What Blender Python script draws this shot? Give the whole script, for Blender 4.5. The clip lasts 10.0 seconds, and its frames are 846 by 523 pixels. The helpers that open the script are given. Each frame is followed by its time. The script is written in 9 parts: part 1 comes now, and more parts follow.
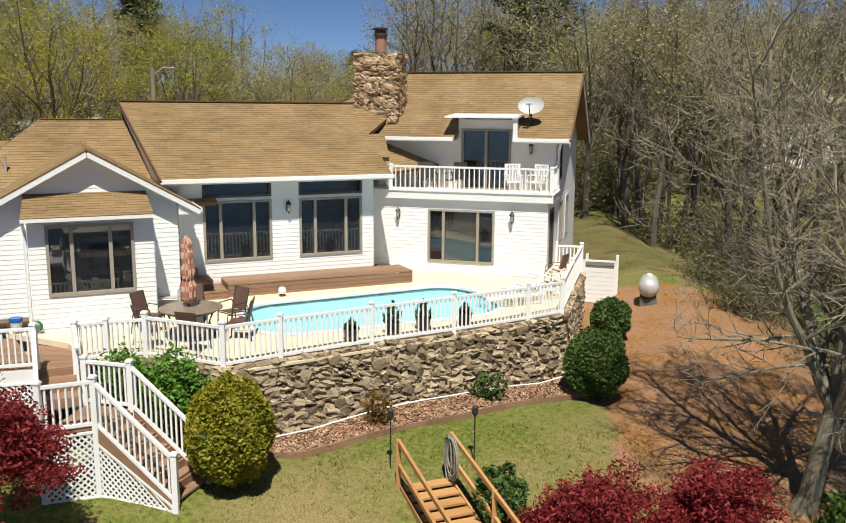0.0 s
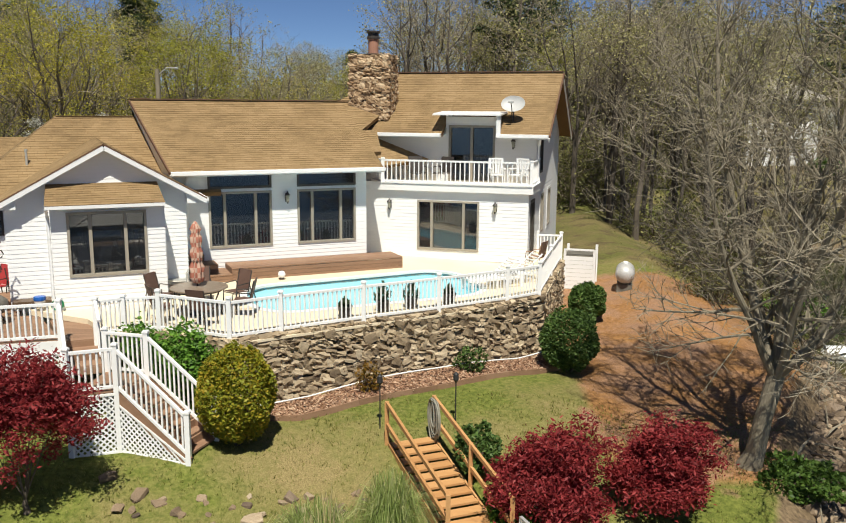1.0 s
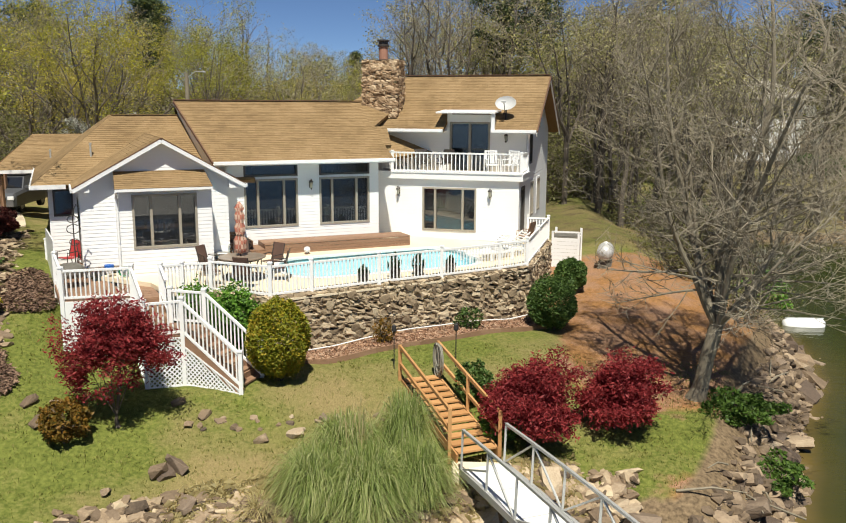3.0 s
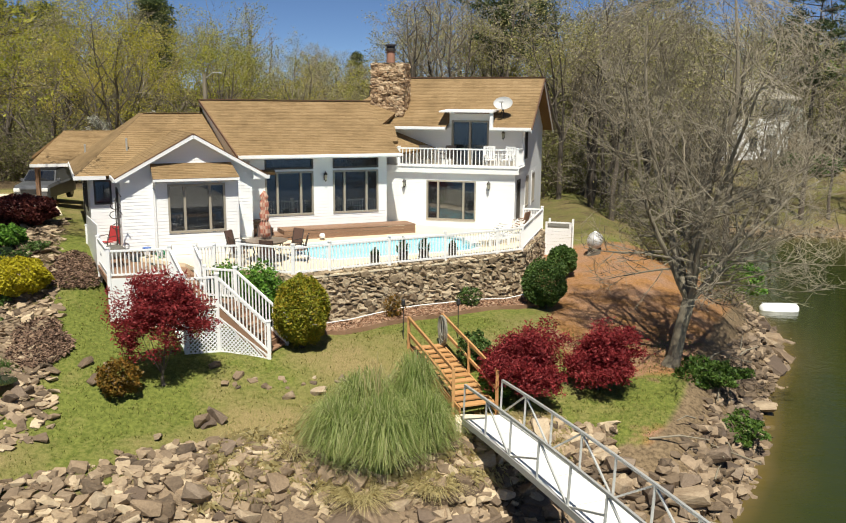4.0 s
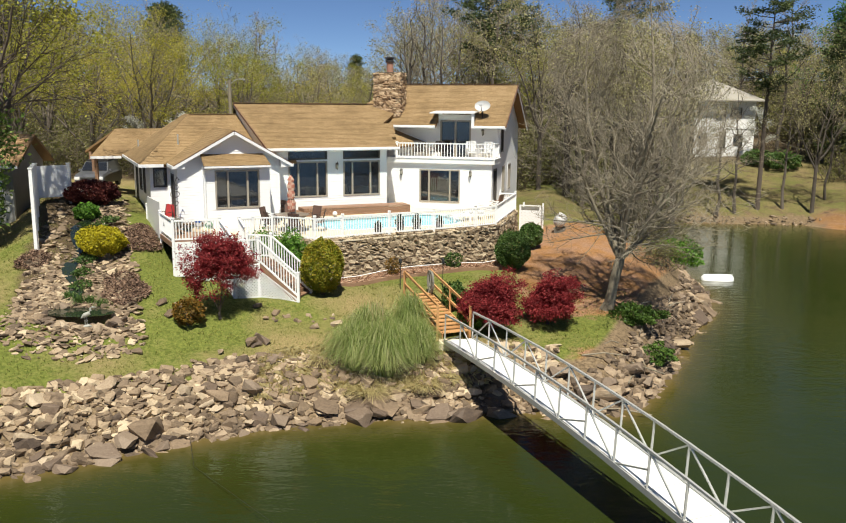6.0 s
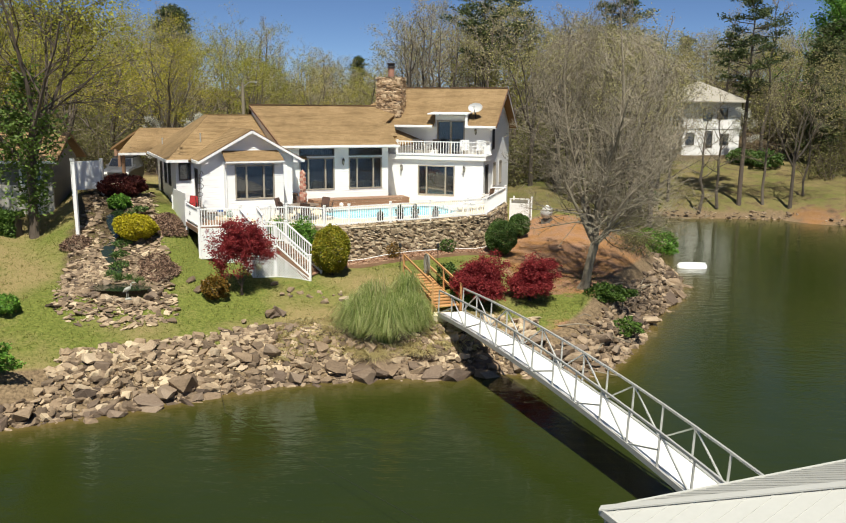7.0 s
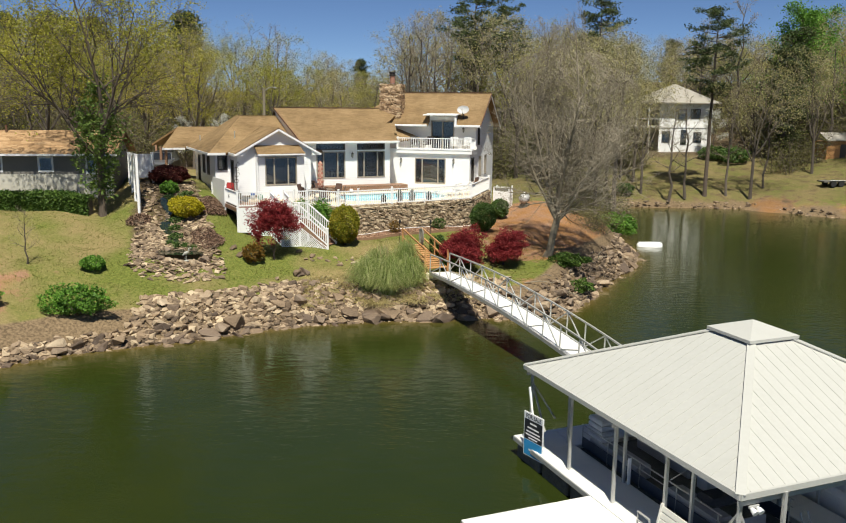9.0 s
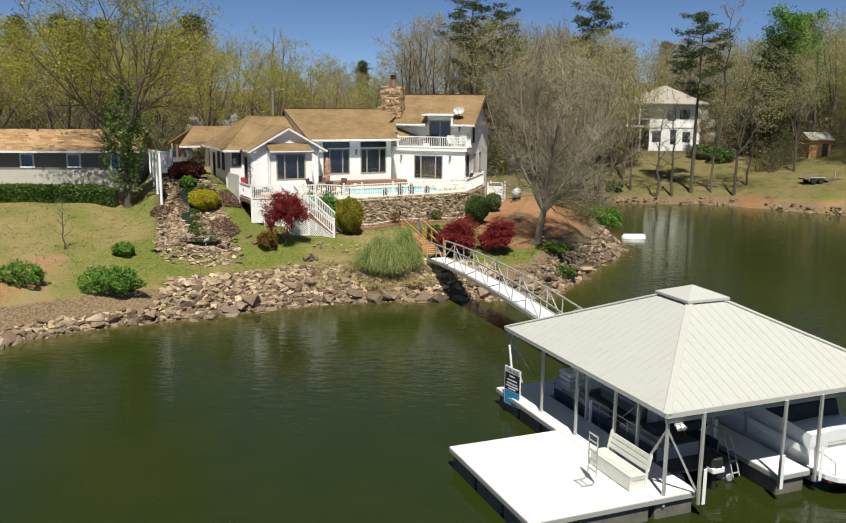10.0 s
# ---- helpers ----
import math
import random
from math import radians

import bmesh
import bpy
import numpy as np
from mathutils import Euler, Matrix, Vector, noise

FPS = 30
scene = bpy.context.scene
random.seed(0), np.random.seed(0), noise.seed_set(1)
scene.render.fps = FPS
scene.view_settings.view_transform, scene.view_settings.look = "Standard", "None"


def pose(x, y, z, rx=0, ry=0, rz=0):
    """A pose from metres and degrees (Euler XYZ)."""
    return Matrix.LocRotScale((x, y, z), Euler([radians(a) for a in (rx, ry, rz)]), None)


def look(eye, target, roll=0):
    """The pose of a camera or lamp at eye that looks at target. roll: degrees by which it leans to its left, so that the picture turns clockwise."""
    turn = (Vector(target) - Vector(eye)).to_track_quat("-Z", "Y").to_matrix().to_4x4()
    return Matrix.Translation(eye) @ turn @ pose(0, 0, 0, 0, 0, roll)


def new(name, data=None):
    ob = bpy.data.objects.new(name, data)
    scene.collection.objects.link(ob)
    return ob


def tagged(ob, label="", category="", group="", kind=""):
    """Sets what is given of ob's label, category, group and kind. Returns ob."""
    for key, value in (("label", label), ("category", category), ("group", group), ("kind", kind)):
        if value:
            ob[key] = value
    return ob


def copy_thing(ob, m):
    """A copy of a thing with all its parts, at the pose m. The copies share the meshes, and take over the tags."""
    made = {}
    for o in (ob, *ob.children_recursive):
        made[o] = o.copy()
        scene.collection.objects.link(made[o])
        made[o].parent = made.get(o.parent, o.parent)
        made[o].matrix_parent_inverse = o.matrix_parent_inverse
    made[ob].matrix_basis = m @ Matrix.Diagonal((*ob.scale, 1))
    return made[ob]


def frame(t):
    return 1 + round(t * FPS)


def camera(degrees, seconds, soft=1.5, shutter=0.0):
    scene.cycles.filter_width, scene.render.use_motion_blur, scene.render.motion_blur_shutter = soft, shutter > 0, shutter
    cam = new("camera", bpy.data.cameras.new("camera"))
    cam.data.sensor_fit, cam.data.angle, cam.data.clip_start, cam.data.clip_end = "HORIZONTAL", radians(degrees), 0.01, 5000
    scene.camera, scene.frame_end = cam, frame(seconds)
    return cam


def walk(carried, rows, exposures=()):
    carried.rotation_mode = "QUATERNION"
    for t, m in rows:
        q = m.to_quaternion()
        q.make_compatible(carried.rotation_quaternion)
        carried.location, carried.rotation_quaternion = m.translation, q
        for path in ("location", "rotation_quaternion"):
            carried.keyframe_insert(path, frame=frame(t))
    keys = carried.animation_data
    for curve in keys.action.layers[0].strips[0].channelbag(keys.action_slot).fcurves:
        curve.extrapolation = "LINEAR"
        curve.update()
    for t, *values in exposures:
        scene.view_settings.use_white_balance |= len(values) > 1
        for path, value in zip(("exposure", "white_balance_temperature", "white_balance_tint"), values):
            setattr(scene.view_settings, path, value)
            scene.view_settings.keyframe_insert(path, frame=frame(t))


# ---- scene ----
cam = camera(54.0, 10.0, soft=1.1)
PATH = [
    (0, (-0.191, 5.261, 10.089), (-0.283, 7.225, 9.727), 0.4),
    (0.5, (0.03, 4.275, 10.094), (-0.057, 6.24, 9.73), 0.4),
    (1, (0.163, 3.259, 10.048), (0.078, 5.224, 9.684), 0.4),
    (1.5, (0.269, 2.267, 10.012), (0.183, 4.232, 9.648), 0.3),
    (2, (0.23, 1.228, 10.065), (0.148, 3.192, 9.698), 0.3),
    (2.5, (0.269, 0.127, 10.038), (0.18, 2.092, 9.673), 0.2),
    (4, (0.102, -4.195, 10.025), (0.019, -2.231, 9.659), 0.4),
    (4.5, (0.142, -5.988, 10.017), (0.063, -4.024, 9.651), 0.4),
    (5, (0.259, -7.916, 10.047), (0.183, -5.952, 9.68), 0.4),
    (5.5, (0.453, -9.961, 10.109), (0.377, -7.997, 9.742), 0.4),
    (7, (0.999, -16.552, 10.275), (0.92, -14.588, 9.907), 0.5),
    (7.5, (1.18, -18.836, 10.36), (1.1, -16.872, 9.99), 0.5),
    (8, (1.346, -21.216, 10.426), (1.267, -19.252, 10.055), 0.6),
    (8.5, (1.52, -23.553, 10.455), (1.44, -21.589, 10.085), 0.6),
    (9, (1.683, -25.853, 10.494), (1.603, -23.889, 10.124), 0.5),
    (9.5, (1.855, -28.14, 10.51), (1.773, -26.176, 10.141), 0.5),
    (10, (2.036, -30.357, 10.532), (1.954, -28.393, 10.163), 0.5),
]
walk(cam, [(t, look(eye, target, roll)) for t, eye, target, roll in PATH], exposures=[(0, 0.33), (2.5, 0.4), (4.5, 0.47), (5.5, 0.52), (7.5, 0.47), (10, 0.38)])

# ---- light ----
SUN_AZ, SUN_EL = radians(173), radians(61)   # compass-like: direction to the sun from +y clockwise
to_sun = Vector((math.sin(SUN_AZ) * math.cos(SUN_EL), math.cos(SUN_AZ) * math.cos(SUN_EL), math.sin(SUN_EL)))
world = bpy.data.worlds.new("world")
scene.world = world
world.use_nodes = True
_nt = world.node_tree
_sky = _nt.nodes.new("ShaderNodeTexSky")
_sky.sky_type, _sky.sun_disc = "NISHITA", False
_sky.sun_elevation, _sky.sun_rotation = SUN_EL, SUN_AZ
_sky.air_density, _sky.dust_density, _sky.ozone_density = 0.55, 0.0, 6.0
_sky.altitude = 1500
_nt.links.new(_sky.outputs[0], _nt.nodes["Background"].inputs[0])
_nt.nodes["Background"].inputs[1].default_value = 0.064
sun = new("sun", bpy.data.lights.new("sun", "SUN"))
sun.data.energy, sun.data.angle, sun.data.color = 5.0, radians(0.6), (1.0, 0.955, 0.835)
sun.matrix_world = look((0, 0, 60), Vector((0, 0, 60)) - to_sun)

# ---- materials ----
def node_mat(name):
    m = bpy.data.materials.new(name)
    m.use_nodes = True
    nt = m.node_tree
    return m, nt, nt.nodes, nt.links, nt.nodes["Principled BSDF"]


def ramp(nodes, stops):
    r = nodes.new("ShaderNodeValToRGB")
    el = r.color_ramp.elements
    while len(el) < len(stops):
        el.new(0.5)
    for e, (p, c) in zip(el, stops):
        e.position, e.color = p, (*c, 1)
    return r


def mat(name, cols, rough=0.7, scale=2.0, fine=40.0, bump=0.2, metal=0.0, vary=0.0, island=False, spec=0.5, stretch=(1, 1, 1), mix=0.5, dist=0.01):
    """A surface of two or three colours: broad blotches and fine grain, with relief; vary: tone by object or by island."""
    m, nt, nodes, links, bsdf = node_mat(name)
    co = nodes.new("ShaderNodeTexCoord")
    mp = nodes.new("ShaderNodeMapping")
    mp.inputs["Scale"].default_value = stretch
    links.new(co.outputs["Object"], mp.inputs[0])
    n1, n2 = nodes.new("ShaderNodeTexNoise"), nodes.new("ShaderNodeTexNoise")
    for n, s, d in ((n1, scale, 4), (n2, fine, 3)):
        n.inputs["Scale"].default_value, n.inputs["Detail"].default_value, n.inputs["Roughness"].default_value = s, d, 0.6
        links.new(mp.outputs[0], n.inputs["Vector"])
    mx = nodes.new("ShaderNodeMath")
    mx.operation = "MULTIPLY_ADD"
    links.new(n2.outputs[0], mx.inputs[0])
    mx.inputs[1].default_value = mix
    sub = nodes.new("ShaderNodeMath")
    sub.operation = "MULTIPLY_ADD"
    links.new(n1.outputs[0], sub.inputs[0])
    sub.inputs[1].default_value, sub.inputs[2].default_value = 1 - mix, 0.0
    links.new(sub.outputs[0], mx.inputs[2])
    fac = mx.outputs[0]
    if vary:
        if island:
            g = nodes.new("ShaderNodeNewGeometry")
            src = g.outputs["Random Per Island"]
        else:
            g = nodes.new("ShaderNodeObjectInfo")
            src = g.outputs["Random"]
        v = nodes.new("ShaderNodeMath")
        v.operation = "MULTIPLY_ADD"
        links.new(src, v.inputs[0])
        v.inputs[1].default_value = vary
        v2 = nodes.new("ShaderNodeMath")
        v2.operation = "SUBTRACT"
        links.new(fac, v2.inputs[0])
        v2.inputs[1].default_value = vary / 2
        links.new(v2.outputs[0], v.inputs[2])
        fac = v.outputs[0]
    lo, hi = 0.5 - 0.22 - vary * 0.45, 0.5 + 0.22 + vary * 0.45
    k = len(cols)
    r = ramp(nodes, [(max(0, min(1, lo + (hi - lo) * i / max(1, k - 1))), c) for i, c in enumerate(cols)])
    links.new(fac, r.inputs[0])
    links.new(r.outputs[0], bsdf.inputs["Base Color"])
    bsdf.inputs["Roughness"].default_value, bsdf.inputs["Metallic"].default_value = rough, metal
    bsdf.inputs["Specular IOR Level"].default_value = spec
    if bump:
        b = nodes.new("ShaderNodeBump")
        b.inputs["Strength"].default_value, b.inputs["Distance"].default_value = bump, dist
        links.new(n2.outputs[0], b.inputs["Height"])
        links.new(b.outputs[0], bsdf.inputs["Normal"])
    return m


def leaf_mat(name, cols, rough=0.55, vary=0.7, trans=0.25):
    m = mat(name, cols, rough, 1.2, 9.0, 0.0, vary=vary, island=True, spec=0.25)
    nt = m.node_tree
    b = nt.nodes["Principled BSDF"]
    out = nt.nodes["Material Output"]
    tr = nt.nodes.new("ShaderNodeBsdfTranslucent")
    src = b.inputs["Base Color"].links[0].from_socket
    nt.links.new(src, tr.inputs[0])
    mx = nt.nodes.new("ShaderNodeMixShader")
    mx.inputs[0].default_value = trans
    nt.links.new(b.outputs[0], mx.inputs[1])
    nt.links.new(tr.outputs[0], mx.inputs[2])
    nt.links.new(mx.outputs[0], out.inputs[0])
    return m


M_SIDING = mat("white_siding", [(0.77, 0.77, 0.76), (0.84, 0.84, 0.83), (0.86, 0.86, 0.85)], 0.45, 0.7, 18, 0.05, stretch=(1, 1, 1.5))
M_WHITE = mat("white_paint", [(0.77, 0.77, 0.76), (0.84, 0.84, 0.83)], 0.4, 1.5, 30, 0.06)
M_VINYL = mat("white_vinyl", [(0.80, 0.80, 0.79), (0.86, 0.86, 0.85)], 0.35, 2, 25, 0.03)
M_SHINGLE = mat("tan_shingle", [(0.135, 0.089, 0.045), (0.252, 0.17, 0.086), (0.345, 0.242, 0.13)], 0.9, 0.7, 26, 0.5, vary=0.13, island=True, spec=0.15, mix=0.4)
M_CAPSH = mat("tan_cap_shingle", [(0.17, 0.108, 0.05), (0.30, 0.20, 0.095)], 0.9, 2, 26, 0.4, spec=0.15)
M_ROOFDECK = mat("roof_underlay", [(0.16, 0.09, 0.035), (0.24, 0.14, 0.055)], 0.9, 1, 30, 0.3)
M_RIDGE = mat("brown_ridge_cap", [(0.10, 0.05, 0.03), (0.17, 0.09, 0.05)], 0.85, 2, 30, 0.3)
M_FRAME = mat("taupe_window_frame", [(0.27, 0.24, 0.19), (0.36, 0.325, 0.265)], 0.5, 3, 30, 0.05)
M_FRAMEDK = mat("dark_window_frame", [(0.05, 0.045, 0.04), (0.08, 0.07, 0.06)], 0.5, 3, 30, 0.05)
M_STONE = mat("fieldstone", [(0.11, 0.077, 0.047), (0.315, 0.238, 0.15), (0.55, 0.45, 0.31)], 0.85, 3, 22, 0.6, vary=0.8, dist=0.02)
M_MORTAR = mat("dark_mortar", [(0.035, 0.028, 0.022), (0.07, 0.057, 0.043)], 0.95, 6, 40, 0.4)
M_ROCK = mat("riprap_rock", [(0.075, 0.05, 0.032), (0.26, 0.185, 0.115), (0.53, 0.43, 0.30)], 0.85, 2.0, 14, 0.6, vary=0.7, dist=0.03)
M_ROCKI = mat("riprap_rubble", [(0.075, 0.05, 0.032), (0.29, 0.21, 0.13), (0.56, 0.45, 0.30)], 0.88, 2.0, 14, 0.5, vary=0.8, island=True, dist=0.02)
M_CONC = mat("cream_concrete", [(0.66, 0.55, 0.38), (0.77, 0.67, 0.50)], 0.8, 0.8, 30, 0.12)
M_POOLTILE = mat("pool_shell", [(0.28, 0.70, 0.82), (0.38, 0.78, 0.87)], 0.4, 1, 10, 0.0)
M_DECKWOOD = mat("brown_deck_wood", [(0.15, 0.085, 0.05), (0.26, 0.15, 0.09), (0.33, 0.21, 0.135)], 0.7, 2, 30, 0.2, vary=0.3, stretch=(0.3, 3, 3))
M_TANWOOD = mat("yellow_pine_wood", [(0.31, 0.145, 0.05), (0.46, 0.24, 0.09), (0.57, 0.33, 0.14)], 0.7, 2, 30, 0.2, vary=0.3, stretch=(0.4, 3, 3))
M_ALU = mat("grey_aluminium", [(0.40, 0.40, 0.38), (0.55, 0.55, 0.52)], 0.45, 2, 30, 0.05, metal=0.35)
M_DOCKTOP = mat("pale_dock_deck", [(0.70, 0.69, 0.65), (0.80, 0.79, 0.76)], 0.6, 1, 30, 0.1)
M_DOCKROOF = mat("cream_metal_roof", [(0.44, 0.44, 0.405), (0.485, 0.485, 0.45)], 0.42, 0.6, 8, 0.03)
M_BLACK = mat("black_rubber", [(0.012, 0.012, 0.013), (0.03, 0.03, 0.03)], 0.6, 3, 30, 0.1)
M_DARK = mat("dark_bronze", [(0.025, 0.02, 0.017), (0.06, 0.048, 0.04)], 0.5, 3, 30, 0.1)
M_FLOAT = mat("weathered_dock_float", [(0.06, 0.056, 0.046), (0.20, 0.185, 0.155)], 0.8, 2, 20, 0.2)
M_BARK = mat("grey_bark", [(0.115, 0.098, 0.067), (0.245, 0.21, 0.148), (0.35, 0.307, 0.228)], 0.9, 1.5, 14, 0.5, vary=0.3, stretch=(3, 3, 0.6))
M_BARKMID = mat("woodland_bark", [(0.05, 0.04, 0.03), (0.14, 0.115, 0.088)], 0.9, 1.5, 14, 0.3, vary=0.5, stretch=(3, 3, 0.6))
M_BARKDK = mat("brown_bark", [(0.055, 0.042, 0.032), (0.13, 0.10, 0.075)], 0.9, 1.5, 14, 0.5, vary=0.4, stretch=(3, 3, 0.6))
M_TWIG = mat("far_grey_twigs", [(0.15, 0.127, 0.083), (0.30, 0.26, 0.18)], 0.9, 1.5, 14, 0.0, vary=0.5)
# brush stems, brown darkened to put the shadow under the woods into colour
M_BRUSHW = mat("shade_brown_brush_stems", [(0.075, 0.06, 0.042), (0.19, 0.155, 0.108)], 0.9, 1.5, 14, 0.0, vary=0.5)
M_BRICK = mat("red_edging_brick", [(0.22, 0.08, 0.045), (0.36, 0.15, 0.085)], 0.85, 3, 25, 0.3, vary=0.5)
M_INTERIOR = mat("dim_room_plaster", [(0.16, 0.14, 0.12), (0.22, 0.20, 0.17)], 0.8, 1, 20, 0.05)
M_INTFLOOR = mat("dim_room_floor", [(0.08, 0.05, 0.03), (0.14, 0.09, 0.05)], 0.5, 1, 20, 0.05)


def glass_mat(name, tint=(0.02, 0.022, 0.025), alpha=0.55, rough=0.02):
    """Window pane: clear glass, partly see-through, tinted, with a real mirror-like gloss."""
    m, nt, nodes, links, bsdf = node_mat(name)
    bsdf.inputs["Base Color"].default_value = (*tint, 1)
    bsdf.inputs["Roughness"].default_value = rough
    bsdf.inputs["IOR"].default_value = 2.3
    bsdf.inputs["Alpha"].default_value = alpha
    return m


M_GLASS = glass_mat("window_glass", alpha=0.62)
M_SCREEN = mat("grey_blind", [(0.30, 0.29, 0.22), (0.36, 0.35, 0.27)], 0.35, 1, 60, 0.03)


# ---- builders ----
def link_bm(name, bm, material):
    me = bpy.data.meshes.new(name)
    bm.normal_update()
    bm.to_mesh(me)
    bm.free()
    for m in (material if isinstance(material, (list, tuple)) else [material]):
        me.materials.append(m)
    return me


def part(name, bm, material, parent, label=""):
    """One mesh object under a thing or a part, built in the frame of the thing."""
    me = bm if isinstance(bm, bpy.types.Mesh) else link_bm(name, bm, material)
    ob = new(name, me)
    ob.parent = parent
    if label:
        ob["label"] = label
    return ob


def solid(name, bm, material, m=None, label="", category="", group="", kind=""):
    ob = new(name, link_bm(name, bm, material))
    if m is not None:
        ob.matrix_world = m
    return tagged(ob, label, category, group, kind)


def thing(name, m, label="", category="", group="", kind=""):
    ob = new(name)
    ob.empty_display_size = 0.2
    ob.matrix_world = m
    return tagged(ob, label, category, group, kind)


def box(bm, x0, y0, z0, x1, y1, z1, m=None, bevel=0.0):
    vs = [bm.verts.new(p) for p in ((x0, y0, z0), (x1, y0, z0), (x1, y1, z0), (x0, y1, z0), (x0, y0, z1), (x1, y0, z1), (x1, y1, z1), (x0, y1, z1))]
    fs = [bm.faces.new([vs[i] for i in f]) for f in ((3, 2, 1, 0), (4, 5, 6, 7), (0, 1, 5, 4), (1, 2, 6, 5), (2, 3, 7, 6), (3, 0, 4, 7))]
    if bevel:
        es = list({e for f in fs for e in f.edges})
        r = bmesh.ops.bevel(bm, geom=es, offset=bevel, segments=1, affect="EDGES")
        vs = list({v for f in r["faces"] for v in f.verts})
    if m is not None:
        bmesh.ops.transform(bm, matrix=m, verts=vs)
    return bm


def new_box(*a, **k):
    return box(bmesh.new(), *a, **k)


def bar(bm, p, q, w, h=None, up=(0, 0, 1)):
    """A square bar from p to q, w wide and h high."""
    p, q, h = Vector(p), Vector(q), h or w
    d = (q - p).normalized()
    up = Vector(up)
    if abs(d.dot(up)) > 0.99:
        up = Vector((0, 1, 0))
    s = d.cross(up).normalized() * w / 2
    u = s.cross(d).normalized() * h / 2
    vs = [bm.verts.new(c + a * s + b * u) for c in (p, q) for a, b in ((-1, -1), (1, -1), (1, 1), (-1, 1))]
    for f in ((3, 2, 1, 0), (4, 5, 6, 7), (0, 1, 5, 4), (1, 2, 6, 5), (2, 3, 7, 6), (3, 0, 4, 7)):
        bm.faces.new([vs[i] for i in f])
    return bm


def tube(bm, pts, radii, sides=8, cap=True):
    """A round tube along points, with a radius at each."""
    rings = []
    for i, p in enumerate(pts):
        p = Vector(p)
        a = Vector(pts[max(0, i - 1)])
        b = Vector(pts[min(len(pts) - 1, i + 1)])
        d = (b - a).normalized()
        s = d.cross(Vector((0.31, 0.17, 0.93)) if abs(d.z) < 0.9 else Vector((1, 0.1, 0))).normalized()
        u = d.cross(s)
        r = radii[i] if isinstance(radii, (list, tuple)) else radii
        rings.append([bm.verts.new(p + (s * math.cos(k * math.tau / sides) + u * math.sin(k * math.tau / sides)) * r) for k in range(sides)])
    for a, b in zip(rings, rings[1:]):
        for k in range(sides):
            bm.faces.new((a[k], a[(k + 1) % sides], b[(k + 1) % sides], b[k]))
    if cap:
        bm.faces.new(rings[0][::-1])
        bm.faces.new(rings[-1])
    return bm


def smooth(ob):
    for p in ob.data.polygons:
        p.use_smooth = True
    return ob


def prism(bm, poly, lift):
    """A slab: a planar polygon (3D points) and the same moved by lift."""
    a = [bm.verts.new(p) for p in poly]
    b = [bm.verts.new(Vector(p) + Vector(lift)) for p in poly]
    bm.faces.new(a[::-1])
    bm.faces.new(b)
    n = len(poly)
    for i in range(n):
        bm.faces.new((a[i], a[(i + 1) % n], b[(i + 1) % n], b[i]))
    bmesh.ops.recalc_face_normals(bm, faces=bm.faces)
    return bm


def lathe(bm, profile, sides=16, m=None):
    rings = [[bm.verts.new((r * math.cos(k * math.tau / sides), r * math.sin(k * math.tau / sides), z)) for k in range(sides)] for r, z in profile]
    for a, b in zip(rings, rings[1:]):
        for k in range(sides):
            bm.faces.new((a[k], a[(k + 1) % sides], b[(k + 1) % sides], b[k]))
    bm.faces.new(rings[0][::-1])
    bm.faces.new(rings[-1])
    if m is not None:
        bmesh.ops.transform(bm, matrix=m, verts=[v for r in rings for v in r])
    return bm


# ---- plan ----
ML = Matrix.Translation((-9.08, 24.52, 0)) @ Matrix.Rotation(radians(26.5), 4, "Z")   # left and middle of the house: u, v, z
MR = Matrix.Translation((-0.2, 31.775, 0)) @ Matrix.Rotation(radians(-13), 4, "Z")     # right wing
DECK = 4.85
SHORE = [(-60, -14), (-32, -5), (-18, 4), (-14.6, 7.3), (-10, 9.7), (-7.7, 11.3), (-5, 12.8), (-2, 13.6), (0.7, 14), (2.2, 14.6), (3.2, 14.7), (4.2, 14.5), (6.2, 14.5), (7.4, 15.7), (8.9, 18.6), (10.6, 22.8),
         (12.2, 26.2), (13.7, 29.2), (14.7, 33), (15, 41), (15, 50), (15.8, 60), (17.7, 62.5), (25, 62.6), (32, 62.4), (35.7, 58.5), (41, 54.5), (55, 44), (90, 20), (300, -60)]
_sx = np.array(SHORE, float)


def shore_distance(x, y):
    """Signed distance to the water's edge, positive on land; x, y arrays."""
    x, y = np.asarray(x, float), np.asarray(y, float)
    best, sign = np.full(x.shape, 1e9), np.ones(x.shape)
    for (ax, ay), (bx, by) in zip(_sx[:-1], _sx[1:]):
        dx, dy = bx - ax, by - ay
        s = np.clip(((x - ax) * dx + (y - ay) * dy) / (dx * dx + dy * dy), 0, 1)
        d = np.hypot(x - ax - s * dx, y - ay - s * dy)
        side = np.where(dx * (y - ay) - dy * (x - ax) >= 0, 1.0, -1.0)
        near = d < best - 1e-9
        tie = np.abs(d - best) <= 1e-9
        sign = np.where(near, side, np.where(tie, sign, sign))
        best = np.where(near, d, best)
    return best * sign


def sstep(a, b, x):
    t = np.clip((np.asarray(x, float) - a) / (b - a), 0, 1)
    return t * t * (3 - 2 * t)


